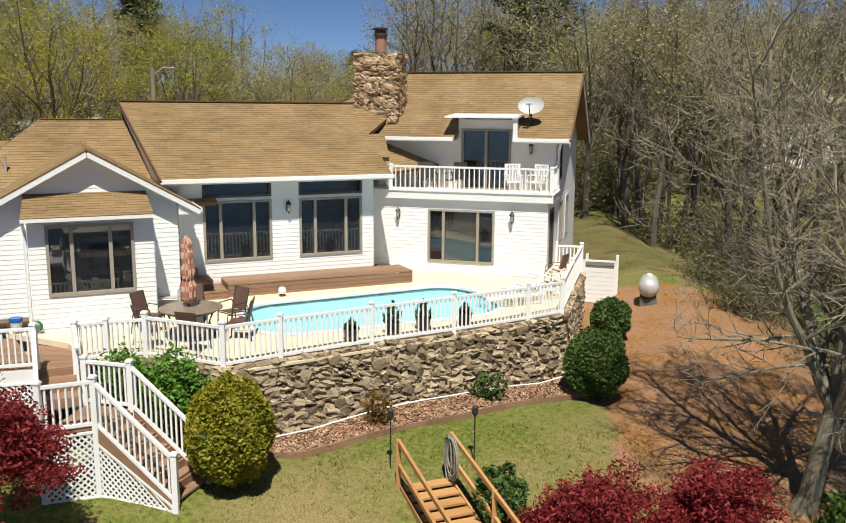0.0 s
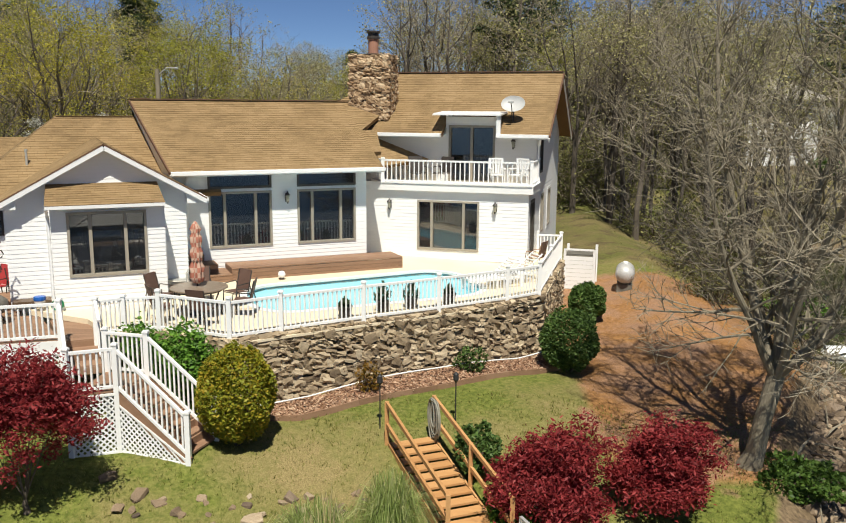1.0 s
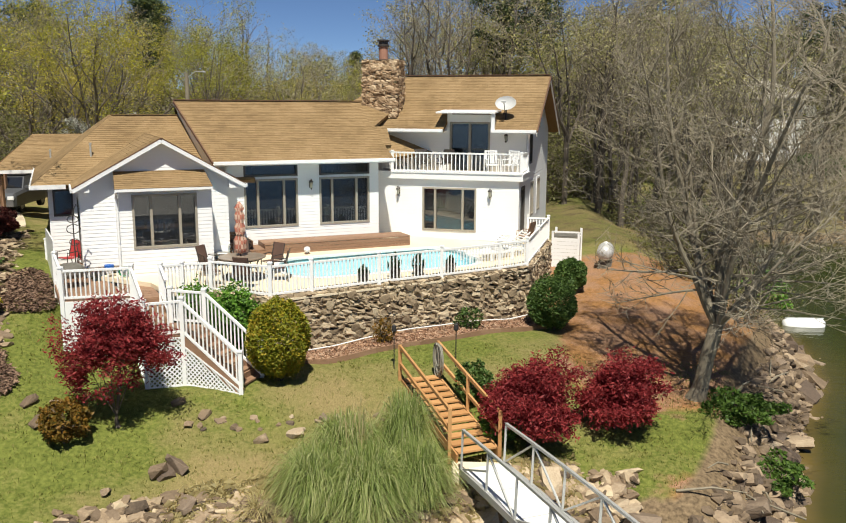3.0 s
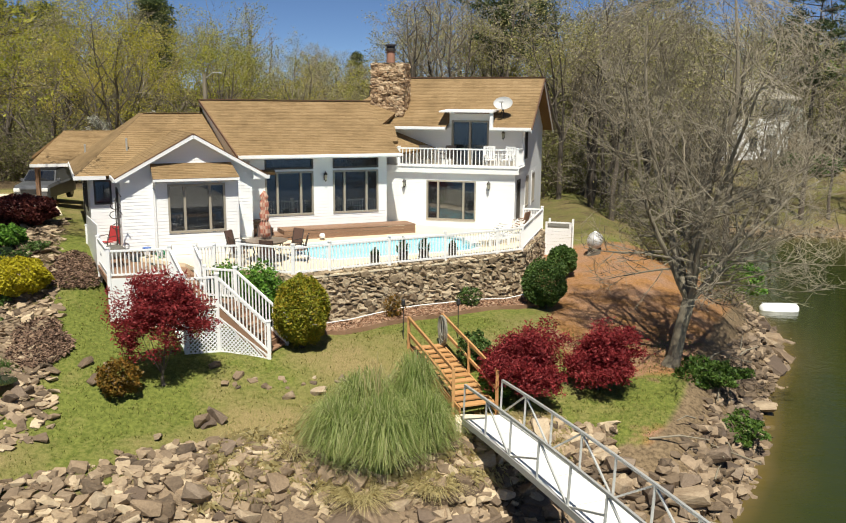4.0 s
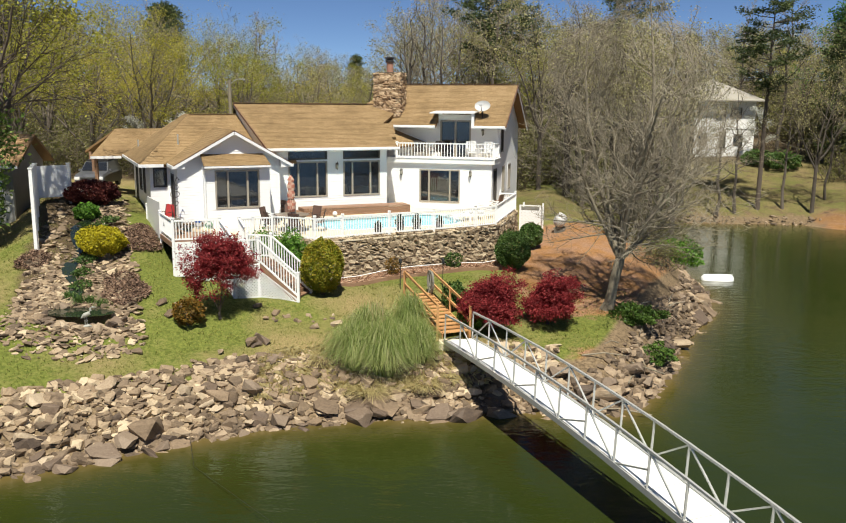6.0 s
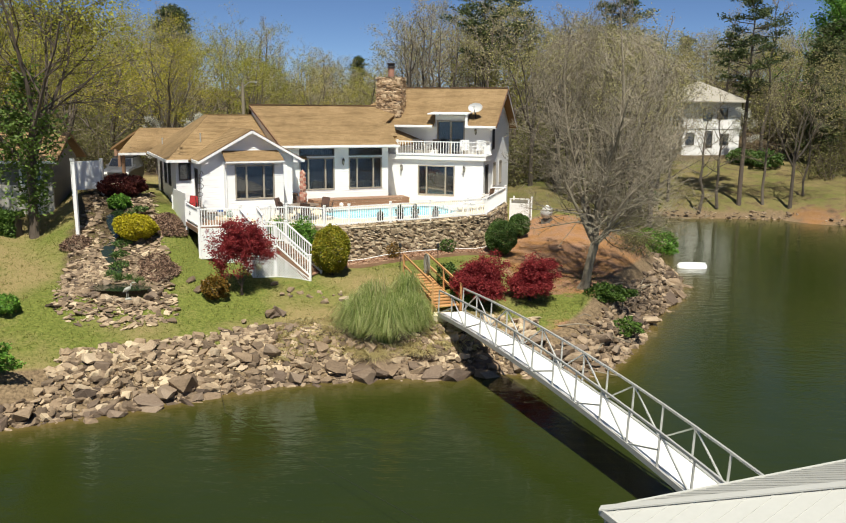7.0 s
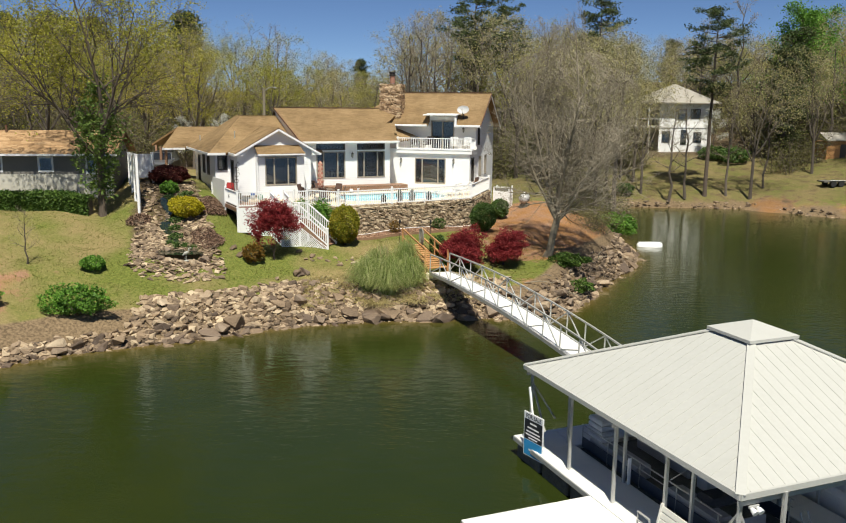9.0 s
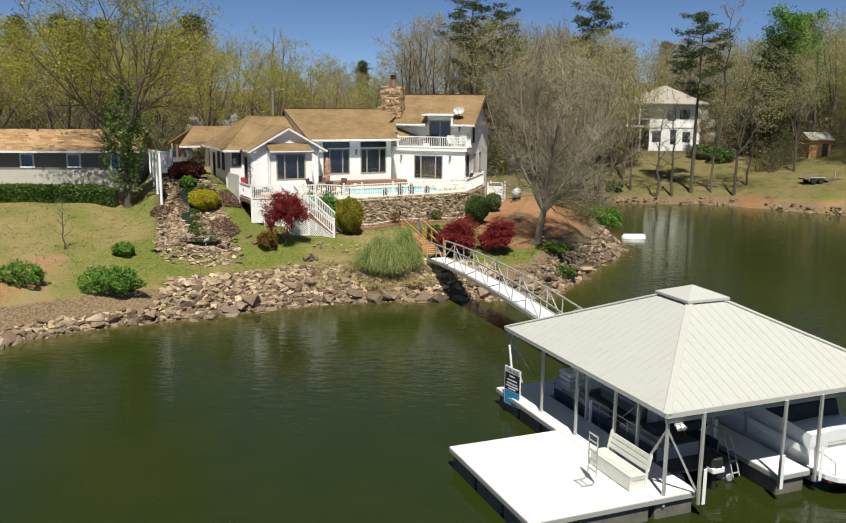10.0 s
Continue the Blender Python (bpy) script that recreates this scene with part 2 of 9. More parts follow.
def ground(x, y):
    """Height of the ground."""
    x, y = np.asarray(x, float), np.asarray(y, float)
    d = shore_distance(x, y)
    z = np.interp(d, [-30, -8, -1, 0, 2.2, 4, 7, 10, 14, 40, 120], [-6, -3, -0.7, -0.12, 1.2, 1.7, 2.6, 2.9, 3.35, 4.6, 6.2])
    far = sstep(50, 58, y) * sstep(10, 20, x)                       # low far bank
    z = z * (1 - far) + far * np.interp(d, [-8, 0, 1.2, 12, 24, 40, 120], [-3, -0.12, 0.9, 2.5, 4.9, 6.4, 9.5])
    west = sstep(-8, -20, x) * sstep(3, 14, d)
    z = z + 0.25 * west
    east = sstep(4, 9, x) * sstep(0, 3, d) * (1 - far)
    z = z + 0.95 * east
    z = z + 0.6 * sstep(-17, -22, x) * sstep(8, 14, d) * (1 - sstep(34, 50, y))
    z = z + 7.0 * sstep(92, 185, y)                                # wooded hill beyond
    axis = -15.1 - 0.357 * (y - 22.2)                               # rise of the rock garden and the drive behind it
    z = z + 1.45 * sstep(15.5, 27, y) * (1 - sstep(29, 42, y)) * sstep(axis - 4.5, axis - 2.0, x) * (1 - sstep(axis + 2.2, axis + 4.8, x))
    z = z + 0.05 * np.sin(x * 1.3 + 2 * np.sin(y * 0.7)) * np.sin(y * 1.1 + x * 0.3) * sstep(0.5, 3, d)
    return z


_gx, _gy = np.arange(-60, 90, 0.3), np.arange(-5, 130, 0.3)
_GX, _GY = np.meshgrid(_gx, _gy)
_GZ, _GD = ground(_GX, _GY), shore_distance(_GX, _GY)


def _look_up(grid, x, y):
    i, j = (x + 60) / 0.3, (y + 5) / 0.3
    i, j = min(max(i, 0), len(_gx) - 2.001), min(max(j, 0), len(_gy) - 2.001)
    a, b = int(i), int(j)
    u, v = i - a, j - b
    return float((grid[b, a] * (1 - u) + grid[b, a + 1] * u) * (1 - v) + (grid[b + 1, a] * (1 - u) + grid[b + 1, a + 1] * u) * v)


def gz(x, y):
    """Height of the ground at one place."""
    return _look_up(_GZ, x, y)


def shore_at(x, y):
    return _look_up(_GD, x, y)

# ---- ground and water ----
def ground_material():
    m, nt, nodes, links, bsdf = node_mat("lawn_soil")
    co = nodes.new("ShaderNodeTexCoord")

    def tex(scale, detail=4, rough=0.6):
        n = nodes.new("ShaderNodeTexNoise")
        n.inputs["Scale"].default_value, n.inputs["Detail"].default_value, n.inputs["Roughness"].default_value = scale, detail, rough
        links.new(co.outputs["Object"], n.inputs["Vector"])
        return n.outputs[0]

    def mixc(fac, a, b):
        n = nodes.new("ShaderNodeMix")
        n.data_type = "RGBA"
        for s, v in ((0, fac), (6, a), (7, b)):
            if isinstance(v, tuple):
                n.inputs[s].default_value = (*v, 1)
            else:
                links.new(v, n.inputs[s])
        return n.outputs[2]

    def rmp(src, a, b):
        r = nodes.new("ShaderNodeMapRange")
        r.inputs[1].default_value, r.inputs[2].default_value = a, b
        links.new(src, r.inputs[0])
        return r.outputs[0]

    def attr(name):
        a = nodes.new("ShaderNodeAttribute")
        a.attribute_name = name
        return a.outputs["Fac"]

    def math2(op, a, b):
        n = nodes.new("ShaderNodeMath")
        n.operation = op
        for i, v in enumerate((a, b)):
            if isinstance(v, (int, float)):
                n.inputs[i].default_value = v
            else:
                links.new(v, n.inputs[i])
        n.use_clamp = True
        return n.outputs[0]
    big, mid, fine, grit = tex(0.16), tex(0.9), tex(9), tex(38, 3)
    grass = mixc(rmp(fine, 0.35, 0.68), (0.085, 0.105, 0.02), (0.18, 0.20, 0.044))
    dry = mixc(rmp(grit, 0.35, 0.68), (0.16, 0.122, 0.05), (0.34, 0.272, 0.125))
    patch = tex(0.42, 7, 0.68)
    worn = nodes.new("ShaderNodeMath")
    worn.operation = "MULTIPLY_ADD"
    worn.inputs[1].default_value = 1.3
    links.new(patch, worn.inputs[0])
    fleck = nodes.new("ShaderNodeMath")
    fleck.operation = "MULTIPLY_ADD"
    fleck.inputs[1].default_value = 0.45
    links.new(fine, fleck.inputs[0])
    links.new(attr("dry"), fleck.inputs[2])
    links.new(fleck.outputs[0], worn.inputs[2])
    turf = mixc(rmp(worn.outputs[0], 1.12, 1.60), grass, dry)
    soil = mixc(rmp(fine, 0.3, 0.7), (0.17, 0.077, 0.027), (0.38, 0.20, 0.075))
    straw = mixc(rmp(grit, 0.35, 0.65), (0.17, 0.095, 0.055), (0.40, 0.24, 0.15))
    # bank sand, darkened to paint in the shaded gaps between the stones
    shaded_sand = mixc(rmp(fine, 0.3, 0.7), (0.085, 0.06, 0.036), (0.27, 0.195, 0.115))
    # leaf litter brown, also laid over lawn as painted tree shade
    leafy = mixc(rmp(grit, 0.35, 0.65), (0.05, 0.036, 0.02), (0.14, 0.10, 0.058))
    soil = mixc(rmp(math2("ADD", mid, math2("MULTIPLY", math2("SUBTRACT", grit, 0.5), 1.2)), 0.44, 0.66), soil, straw)
    c = mixc(rmp(math2("ADD", attr("soil"), math2("MULTIPLY", math2("SUBTRACT", mid, 0.5), 1.6)), 0.4, 0.62), turf, soil)
    c = mixc(rmp(math2("ADD", attr("wood"), math2("MULTIPLY", math2("SUBTRACT", mid, 0.5), 0.9)), 0.35, 0.65), c, leafy)
    c = mixc(rmp(math2("ADD", attr("bank"), math2("MULTIPLY", math2("SUBTRACT", mid, 0.5), 0.8)), 0.4, 0.6), c, shaded_sand)
    links.new(c, bsdf.inputs["Base Color"])
    bsdf.inputs["Roughness"].default_value = 0.95
    bsdf.inputs["Specular IOR Level"].default_value = 0.15
    b = nodes.new("ShaderNodeBump")
    b.inputs["Strength"].default_value, b.inputs["Distance"].default_value = 0.8, 0.06
    links.new(math2("ADD", math2("MULTIPLY", fine, 0.6), math2("MULTIPLY", grit, 0.4)), b.inputs["Height"])
    links.new(b.outputs[0], bsdf.inputs["Normal"])
    return m


def graded(lo, hi, a, b, step):
    """Grid lines: fine between a and b, wider and wider outside."""
    inner = list(np.arange(a, b + 1e-6, step))
    out, s, x = [], step, b
    while x < hi:
        s *= 1.22
        x += s
        out.append(min(x, hi))
    left, s, x = [], step, a
    while x > lo:
        s *= 1.22
        x -= s
        left.append(max(x, lo))
    return np.array(left[::-1] + inner + out)


def build_ground():
    xs, ys = graded(-2500, 2500, -24, 20, 0.4), graded(-2500, 2500, 2, 40, 0.4)
    X, Y = np.meshgrid(xs, ys)
    D = shore_distance(X, Y)
    Z = ground(X, Y)
    rnd = np.random.RandomState(4)
    Z = Z + rnd.uniform(-0.02, 0.02, Z.shape) * (D > 0.3)
    me = bpy.data.meshes.new("ground")
    nx, ny = len(xs), len(ys)
    idx = np.arange(nx * ny).reshape(ny, nx)
    quads = np.stack([idx[:-1, :-1], idx[:-1, 1:], idx[1:, 1:], idx[1:, :-1]], -1).reshape(-1, 4)
    me.from_pydata(np.stack([X, Y, Z], -1).reshape(-1, 3).tolist(), [], quads.tolist())
    soil = sstep(2.6, 4.5, X) * (1 - sstep(13, 17, X)) * sstep(19.5, 22, Y) * (1 - sstep(35, 40, Y))
    soil = np.maximum(soil, 0.75 * sstep(14, 20, X) * sstep(54, 58, Y) * (1 - sstep(2, 5, D)))
    soil = np.maximum(soil, 0.55 * sstep(-16, -20, X) * sstep(1.5, 3, D) * (1 - sstep(6, 8, D)) * (Y < 20))
    soil = np.maximum(soil, 0.9 * np.exp(-((X - 5.9) ** 2 / 1.2 + (Y - 16.4) ** 2 / 2.4)))
    garden = np.exp(-(((X + 15.4 + (Y - 22) * 0.357) / 2.2) ** 4)) * sstep(14.5, 17, Y) * (1 - sstep(28, 31, Y))
    bank = (1 - sstep(1.6, 2.9, D)) * (Y < 50) + (1 - sstep(0.4, 1.0, D)) * (Y >= 50)
    # woods floor; the 0.47 far-bank term also paints tree shade on the lawn
    wood = sstep(42, 52, Y) * (1 - sstep(2, 6, X)) + sstep(62, 72, Y) * sstep(2, 6, X) * (1 - sstep(12, 18, X)) + 0.47 * sstep(14, 20, X) * sstep(54, 60, Y) + sstep(82, 96, Y) * sstep(12, 18, X) * 0.5 + sstep(-24, -30, X) * 0.5 * (Y > 30)
    dry = np.full_like(X, 0.42) + 0.17 * sstep(-14, -18, X) + 0.19 * np.sin(X * 0.8 + np.sin(Y)) * np.sin(Y * 0.6 + X * 0.3) - 0.05 * sstep(-3, 1, X) * (Y < 40) + 0.05 * sstep(14, 20, X) * (Y > 45)
    dry = dry - 0.25 * np.exp(-((X + 11.5) ** 2 + (Y - 18) ** 2) / 30) + 0.26 * np.exp(-((X + 4.2) ** 2 / 8 + (Y - 16.2) ** 2 / 4))
    # litter on the east bank, mixed with painted shade of the bare tree
    wood = wood + 0.40 * sstep(7, 10, X) * (1 - sstep(14, 16, X)) * sstep(22, 26, Y) * (1 - sstep(34, 40, Y))
    # litter and painted dappled tree shade on the slope behind the wing
    wood = wood + 0.47 * sstep(3.5, 6, X) * (1 - sstep(13, 16, X)) * sstep(36, 42, Y) * (1 - sstep(60, 64, Y))
    for name, a in (("soil", soil), ("bank", bank), ("wood", np.clip(wood + 0.9 * garden, 0, 1)), ("dry", np.clip(dry, 0, 1))):
        at = me.attributes.new(name, "FLOAT", "POINT")
        at.data.foreach_set("value", np.ascontiguousarray(a, dtype=np.float32).ravel())
    me.materials.append(ground_material())
    ob = new("ground", me)
    smooth(ob)
    return tagged(ob, "grassy sloping lakeside ground with bare orange soil patches", "ground", kind="structure")


GROUND = build_ground()


def water_material():
    m, nt, nodes, links, bsdf = node_mat("lake_water")
    co = nodes.new("ShaderNodeTexCoord")
    at = nodes.new("ShaderNodeAttribute")
    at.attribute_name = "shallow"
    n = nodes.new("ShaderNodeTexNoise")
    n.inputs["Scale"].default_value, n.inputs["Detail"].default_value = 0.35, 4
    links.new(co.outputs["Object"], n.inputs["Vector"])
    ad = nodes.new("ShaderNodeMath")
    ad.operation = "MULTIPLY_ADD"
    links.new(n.outputs[0], ad.inputs[0])
    ad.inputs[1].default_value = 0.25
    links.new(at.outputs["Fac"], ad.inputs[2])
    r = ramp(nodes, [(0.1, (0.019, 0.028, 0.005)), (0.42, (0.032, 0.039, 0.007)), (0.74, (0.062, 0.055, 0.013)), (1.05 / 1.1, (0.125, 0.09, 0.03))])
    links.new(ad.outputs[0], r.inputs[0])
    links.new(r.outputs[0], bsdf.inputs["Base Color"])
    bsdf.inputs["Roughness"].default_value = 0.07
    bsdf.inputs["Specular IOR Level"].default_value = 0.36
    bsdf.inputs["IOR"].default_value = 1.33
    mp = nodes.new("ShaderNodeMapping")
    mp.inputs["Scale"].default_value = (1.0, 2.2, 1.0)
    links.new(co.outputs["Object"], mp.inputs[0])
    w1, w2 = nodes.new("ShaderNodeTexNoise"), nodes.new("ShaderNodeTexNoise")
    w1.inputs["Scale"].default_value, w1.inputs["Detail"].default_value = 1.1, 3
    w2.inputs["Scale"].default_value, w2.inputs["Detail"].default_value = 4.5, 2
    for w in (w1, w2):
        links.new(mp.outputs[0], w.inputs["Vector"])
    sm = nodes.new("ShaderNodeMath")
    sm.operation = "MULTIPLY_ADD"
    links.new(w2.outputs[0], sm.inputs[0])
    sm.inputs[1].default_value = 0.3
    links.new(w1.outputs[0], sm.inputs[2])
    b = nodes.new("ShaderNodeBump")
    b.inputs["Strength"].default_value, b.inputs["Distance"].default_value = 0.35, 0.05
    links.new(sm.outputs[0], b.inputs["Height"])
    links.new(b.outputs[0], bsdf.inputs["Normal"])
    return m


def build_water():
    xs, ys = graded(-2500, 2500, -24, 20, 0.6), graded(-2500, 400, 2, 62, 0.6)
    X, Y = np.meshgrid(xs, ys)
    D = shore_distance(X, Y)
    me = bpy.data.meshes.new("water")
    nx, ny = len(xs), len(ys)
    idx = np.arange(nx * ny).reshape(ny, nx)
    quads = np.stack([idx[:-1, :-1], idx[:-1, 1:], idx[1:, 1:], idx[1:, :-1]], -1).reshape(-1, 4)
    keep = (D < 3.0).ravel()[quads].any(1)
    me.from_pydata(np.stack([X, Y, np.zeros_like(X)], -1).reshape(-1, 3).tolist(), [], quads[keep].tolist())
    at = me.attributes.new("shallow", "FLOAT", "POINT")
    at.data.foreach_set("value", np.ascontiguousarray(np.exp(np.minimum(D, 0) / 1.6) * 0.85, dtype=np.float32).ravel())
    me.materials.append(water_material())
    return tagged(new("water", me), "calm murky green lake water, browner along the bank", "water", kind="structure")


build_water()

# ---- the white house ----
HOUSE = thing("house", Matrix.Identity(4), "long white lap-sided lake house with tan shingle roof and stone chimney", "house")


def frame_at(base, u, v, turn=0):
    """A wall's own frame: x along the wall, -y outward, z up."""
    return base @ Matrix.Translation((u, v, 0)) @ Matrix.Rotation(radians(turn), 4, "Z")


_plank = bmesh.new()
_p = [_plank.verts.new(c) for c in ((0, -0.019, 0), (1, -0.019, 0), (1, -0.010, 1), (0, -0.010, 1), (0, 0, 0), (1, 0, 0), (1, 0, 1), (0, 0, 1))]
for _f in ((0, 1, 2, 3), (0, 4, 5, 1), (0, 3, 7, 4), (1, 5, 6, 2), (3, 2, 6, 7)):
    _plank.faces.new([_p[i] for i in _f])
PLANK = link_bm("plank", _plank, M_SIDING)
COURSE = 0.12


def wall(name, m, length, z0, z1, holes=(), gable=None, planks=True, zp=None, parent=HOUSE, mat_back=M_SIDING, thick=0.16):
    """A wall slab with openings through it and lap siding in courses. gable: (x of the peak, height of the peak)."""
    xs = sorted({0, length, *[h[0] for h in holes], *[h[2] for h in holes]})
    zs = sorted({z0, z1, *[h[1] for h in holes], *[h[3] for h in holes]})
    bm = bmesh.new()
    for xa, xb in zip(xs, xs[1:]):
        run = None
        for za, zb in zip(zs, zs[1:]):
            free = not any(h[0] <= xa and xb <= h[2] and h[1] <= za and zb <= h[3] for h in holes)
            if free:
                run = (run[0], zb) if run else (za, zb)
            if (not free or zb == zs[-1]) and run:
                box(bm, xa, 0, run[0], xb, thick, run[1])
                run = None
    if gable:
        gx, gzz = gable
        prism(bm, [(0, 0, z1), (length, 0, z1), (gx, 0, gzz)], (0, thick, 0))
    w = part(name, bm, mat_back, parent)
    w.matrix_local = m
    if planks:
        z = zp if zp is not None else z0
        top = gable[1] if gable else z1
        while z < top - 0.03:
            h = min(COURSE, top - z)
            mid = z + h * 0.5
            lo, hi = 0.0, length
            if gable and mid > z1:
                k = (mid - z1) / (gable[1] - z1)
                lo, hi = gable[0] * k, length + (gable[0] - length) * k
            cuts = sorted((h2[0], h2[2]) for h2 in holes if h2[1] < mid < h2[3])
            a = lo
            for ca, cb in cuts + [(hi, hi)]:
                if ca - a > 0.05:
                    o = part("plank", PLANK, None, w)
                    o.matrix_local = Matrix.Translation((a, 0, z)) @ Matrix.Diagonal((ca - a, 1, h, 1))
                a = max(a, cb)
            z += COURSE
    return w


def ring(bm, x0, z0, x1, z1, b, y0, y1):
    """A closed rectangular frame of width b between the depths y0 and y1."""
    o = [(x0, z0), (x1, z0), (x1, z1), (x0, z1)]
    i = [(x0 + b, z0 + b), (x1 - b, z0 + b), (x1 - b, z1 - b), (x0 + b, z1 - b)]
    v = [[bm.verts.new((x, y, z)) for x, z in r] for r, y in ((o, y0), (i, y0), (i, y1), (o, y1))]
    for a, c in zip(v, v[1:] + v[:1]):
        for k in range(4):
            j = (k + 1) % 4
            bm.faces.new((a[k], a[j], c[j], c[k]))


def window(m, x0, z0, x1, z1, splits=(), material=M_FRAME, pane=M_GLASS, name="window", parent=HOUSE, casing=0.0, bars=0.07, deep=0.05):
    """A framed window in a wall's frame: outer frame, mullions at splits, panes between."""
    bm = bmesh.new()
    b = bars
    ring(bm, x0, z0, x1, z1, b, -0.045, deep + 0.06)
    w = part(name, bm, material, parent)
    w.matrix_local = m
    for s in splits:
        part("mullion", new_box(s - b * 0.6, -0.03, z0 + b, s + b * 0.6, deep + 0.055, z1 - b), material, w)
    edges = [x0 + b, *[s for s in splits], x1 - b]
    for a, c in zip(edges, edges[1:]):
        g = part("pane", new_box(a, deep, z0 + b, c, deep + 0.012, z1 - b), pane, w)
        g.visible_shadow = False
    if casing:
        bm = bmesh.new()
        ring(bm, x0 - casing, z0 - casing, x1 + casing, z1 + casing, casing, -0.036, 0.02)
        part("window_frame", bm, M_WHITE, w, "white painted casing")
    return w


def clip_poly(poly, conv):
    """Clip a 2D polygon to a convex, counter-clockwise one."""
    out = poly
    for (ax, ay), (bx, by) in zip(conv, conv[1:] + conv[:1]):
        if not out:
            return out
        res = []
        side = [(bx - ax) * (py - ay) - (by - ay) * (px - ax) for px, py in out]
        for i, p in enumerate(out):
            q, sp, sq = out[(i + 1) % len(out)], side[i], side[(i + 1) % len(out)]
            if sp >= 0:
                res.append(p)
            if sp * sq < 0:
                t = sp / (sp - sq)
                res.append((p[0] + t * (q[0] - p[0]), p[1] + t * (q[1] - p[1])))
        out = res
    return out


def roof_plane(poly, parent=HOUSE, name="roof", thick=0.14, shingles=True, deck=M_ROOFDECK, tab=0.3, row=0.135, material=M_SHINGLE, under=None):
    """A sloped slab with courses of shingle tabs. poly: world points; the first two are the eave."""
    P = [Vector(p) for p in poly]
    ex = (P[1] - P[0]).normalized()
    nrm = (P[1] - P[0]).cross(P[-1] - P[0]).normalized()
    if nrm.z < 0:
        nrm = -nrm
    up = nrm.cross(ex).normalized()
    if up.z < 0:
        up = -up
    bm = bmesh.new()
    prism(bm, P, -nrm * thick)
    slab = part(name, bm, deck, parent)
    if under:
        low = -nrm * (thick + 0.004)
        part("soffit", prism(bmesh.new(), [p + low for p in P], -nrm * 0.015), under, parent)
    if not shingles:
        return slab
    flat = [((p - P[0]).dot(ex), (p - P[0]).dot(up)) for p in P]
    area = sum(a[0] * b[1] - b[0] * a[1] for a, b in zip(flat, flat[1:] + flat[:1]))
    if area < 0:
        flat = flat[::-1]
    xs, ys = [f[0] for f in flat], [f[1] for f in flat]
    rnd = random.Random(int(abs(P[0].x * 100) + abs(P[0].y * 10)))
    verts, faces = [], []
    y, r = min(ys) - 0.02, 0
    while y < max(ys):
        x = min(xs) - rnd.random() * tab
        while x < max(xs):
            w = tab * rnd.uniform(0.75, 1.2)
            c = clip_poly([(x, y), (x + w - 0.008, y), (x + w - 0.008, y + row * 1.05), (x, y + row * 1.05)], flat)
            x += w
            if len(c) < 3:
                continue
            lift = rnd.uniform(0.006, 0.013)
            base = len(verts)
            for px, py in c:
                h = 0.004 + lift * (1 - (py - y) / (row * 1.05))
                verts.append(P[0] + ex * px + up * py + nrm * h)
            for px, py in c:
                verts.append(P[0] + ex * px + up * py + nrm * 0.001)
            n = len(c)
            faces.append(tuple(base + i for i in range(n)))
            for i in range(n):
                j = (i + 1) % n
                if c[i][1] < y + 0.01 and c[j][1] < y + 0.01:
                    faces.append((base + i, base + n + i, base + n + j, base + j))
        y += row
        r += 1
    me = bpy.data.meshes.new("shingles")
    me.from_pydata(verts, [], faces)
    me.materials.append(material)
    s = part("shingles", me, None, slab)
    s["kind"] = "stuff"
    return slab


def Lw(u, v, z):
    return ML @ Vector((u, v, z))


def Rw(u, v, z):
    return MR @ Vector((u, v, z))


def trim(name, p, q, w, h, material=M_WHITE, parent=HOUSE, up=(0, 0, 1), label=""):
    return part(name, bar(bmesh.new(), p, q, w, h, up), material, parent, label)


GABLE_V, CENTRE_V, WEST = 0.92, 2.9, -3.35
# walls of the left and middle blocks
FL_GABLE = frame_at(ML, -2.45, GABLE_V)
FL_BAY = frame_at(ML, -1.35, 0.0)
FL_CENTRE = frame_at(ML, 2.15, CENTRE_V)
wall("wall", FL_GABLE, 4.6, 3.2, 7.45, [(1.15, 5.2, 3.75, 7.3)], gable=(2.51, 8.93), zp=4.86)
_bayh = [(0.36, 5.62, 2.34, 7.33)]
wall("wall", FL_BAY, 2.8, 4.5, 7.48, _bayh, zp=4.86)
for _u, _t in ((-1.35, -90), (1.45, 90)):
    wall("wall", frame_at(ML, _u, GABLE_V if _t < 0 else 0.0, _t), GABLE_V, 4.5, 7.48, zp=4.86, thick=0.1)
wall("wall", frame_at(ML, 2.15, GABLE_V, 90), CENTRE_V - GABLE_V, 3.6, 7.6, zp=4.86)
wall("wall", frame_at(ML, -2.45, 3.3, -90), 3.3 - GABLE_V, 3.2, 7.5, [(0.5, 5.0, 1.35, 7.05)], zp=4.5)
W1 = (0.96, 5.67, 2.95, 7.44)
W2 = (3.78, 5.67, 5.77, 7.44)
T1, T2 = (0.96, 7.53, 2.95, 7.99), (3.78, 7.53, 5.77, 7.99)
wall("wall", FL_CENTRE, 6.15, 3.6, 8.2, [W1, W2, T1, T2], zp=4.86)
wall("wall", frame_at(ML, 8.3, CENTRE_V, 90), 2.0, 3.6, 8.2, planks=False)
wall("wall", frame_at(ML, WEST, 3.3), -2.45 - WEST, 3.2, 7.5, [(0.13, 6.36, 0.75, 7.27)], zp=4.5)
_west = [(3.2, 5.9, 4.1, 7.25), (4.9, 5.9, 5.8, 7.25), (1.3, 4.9, 2.2, 7.0)]
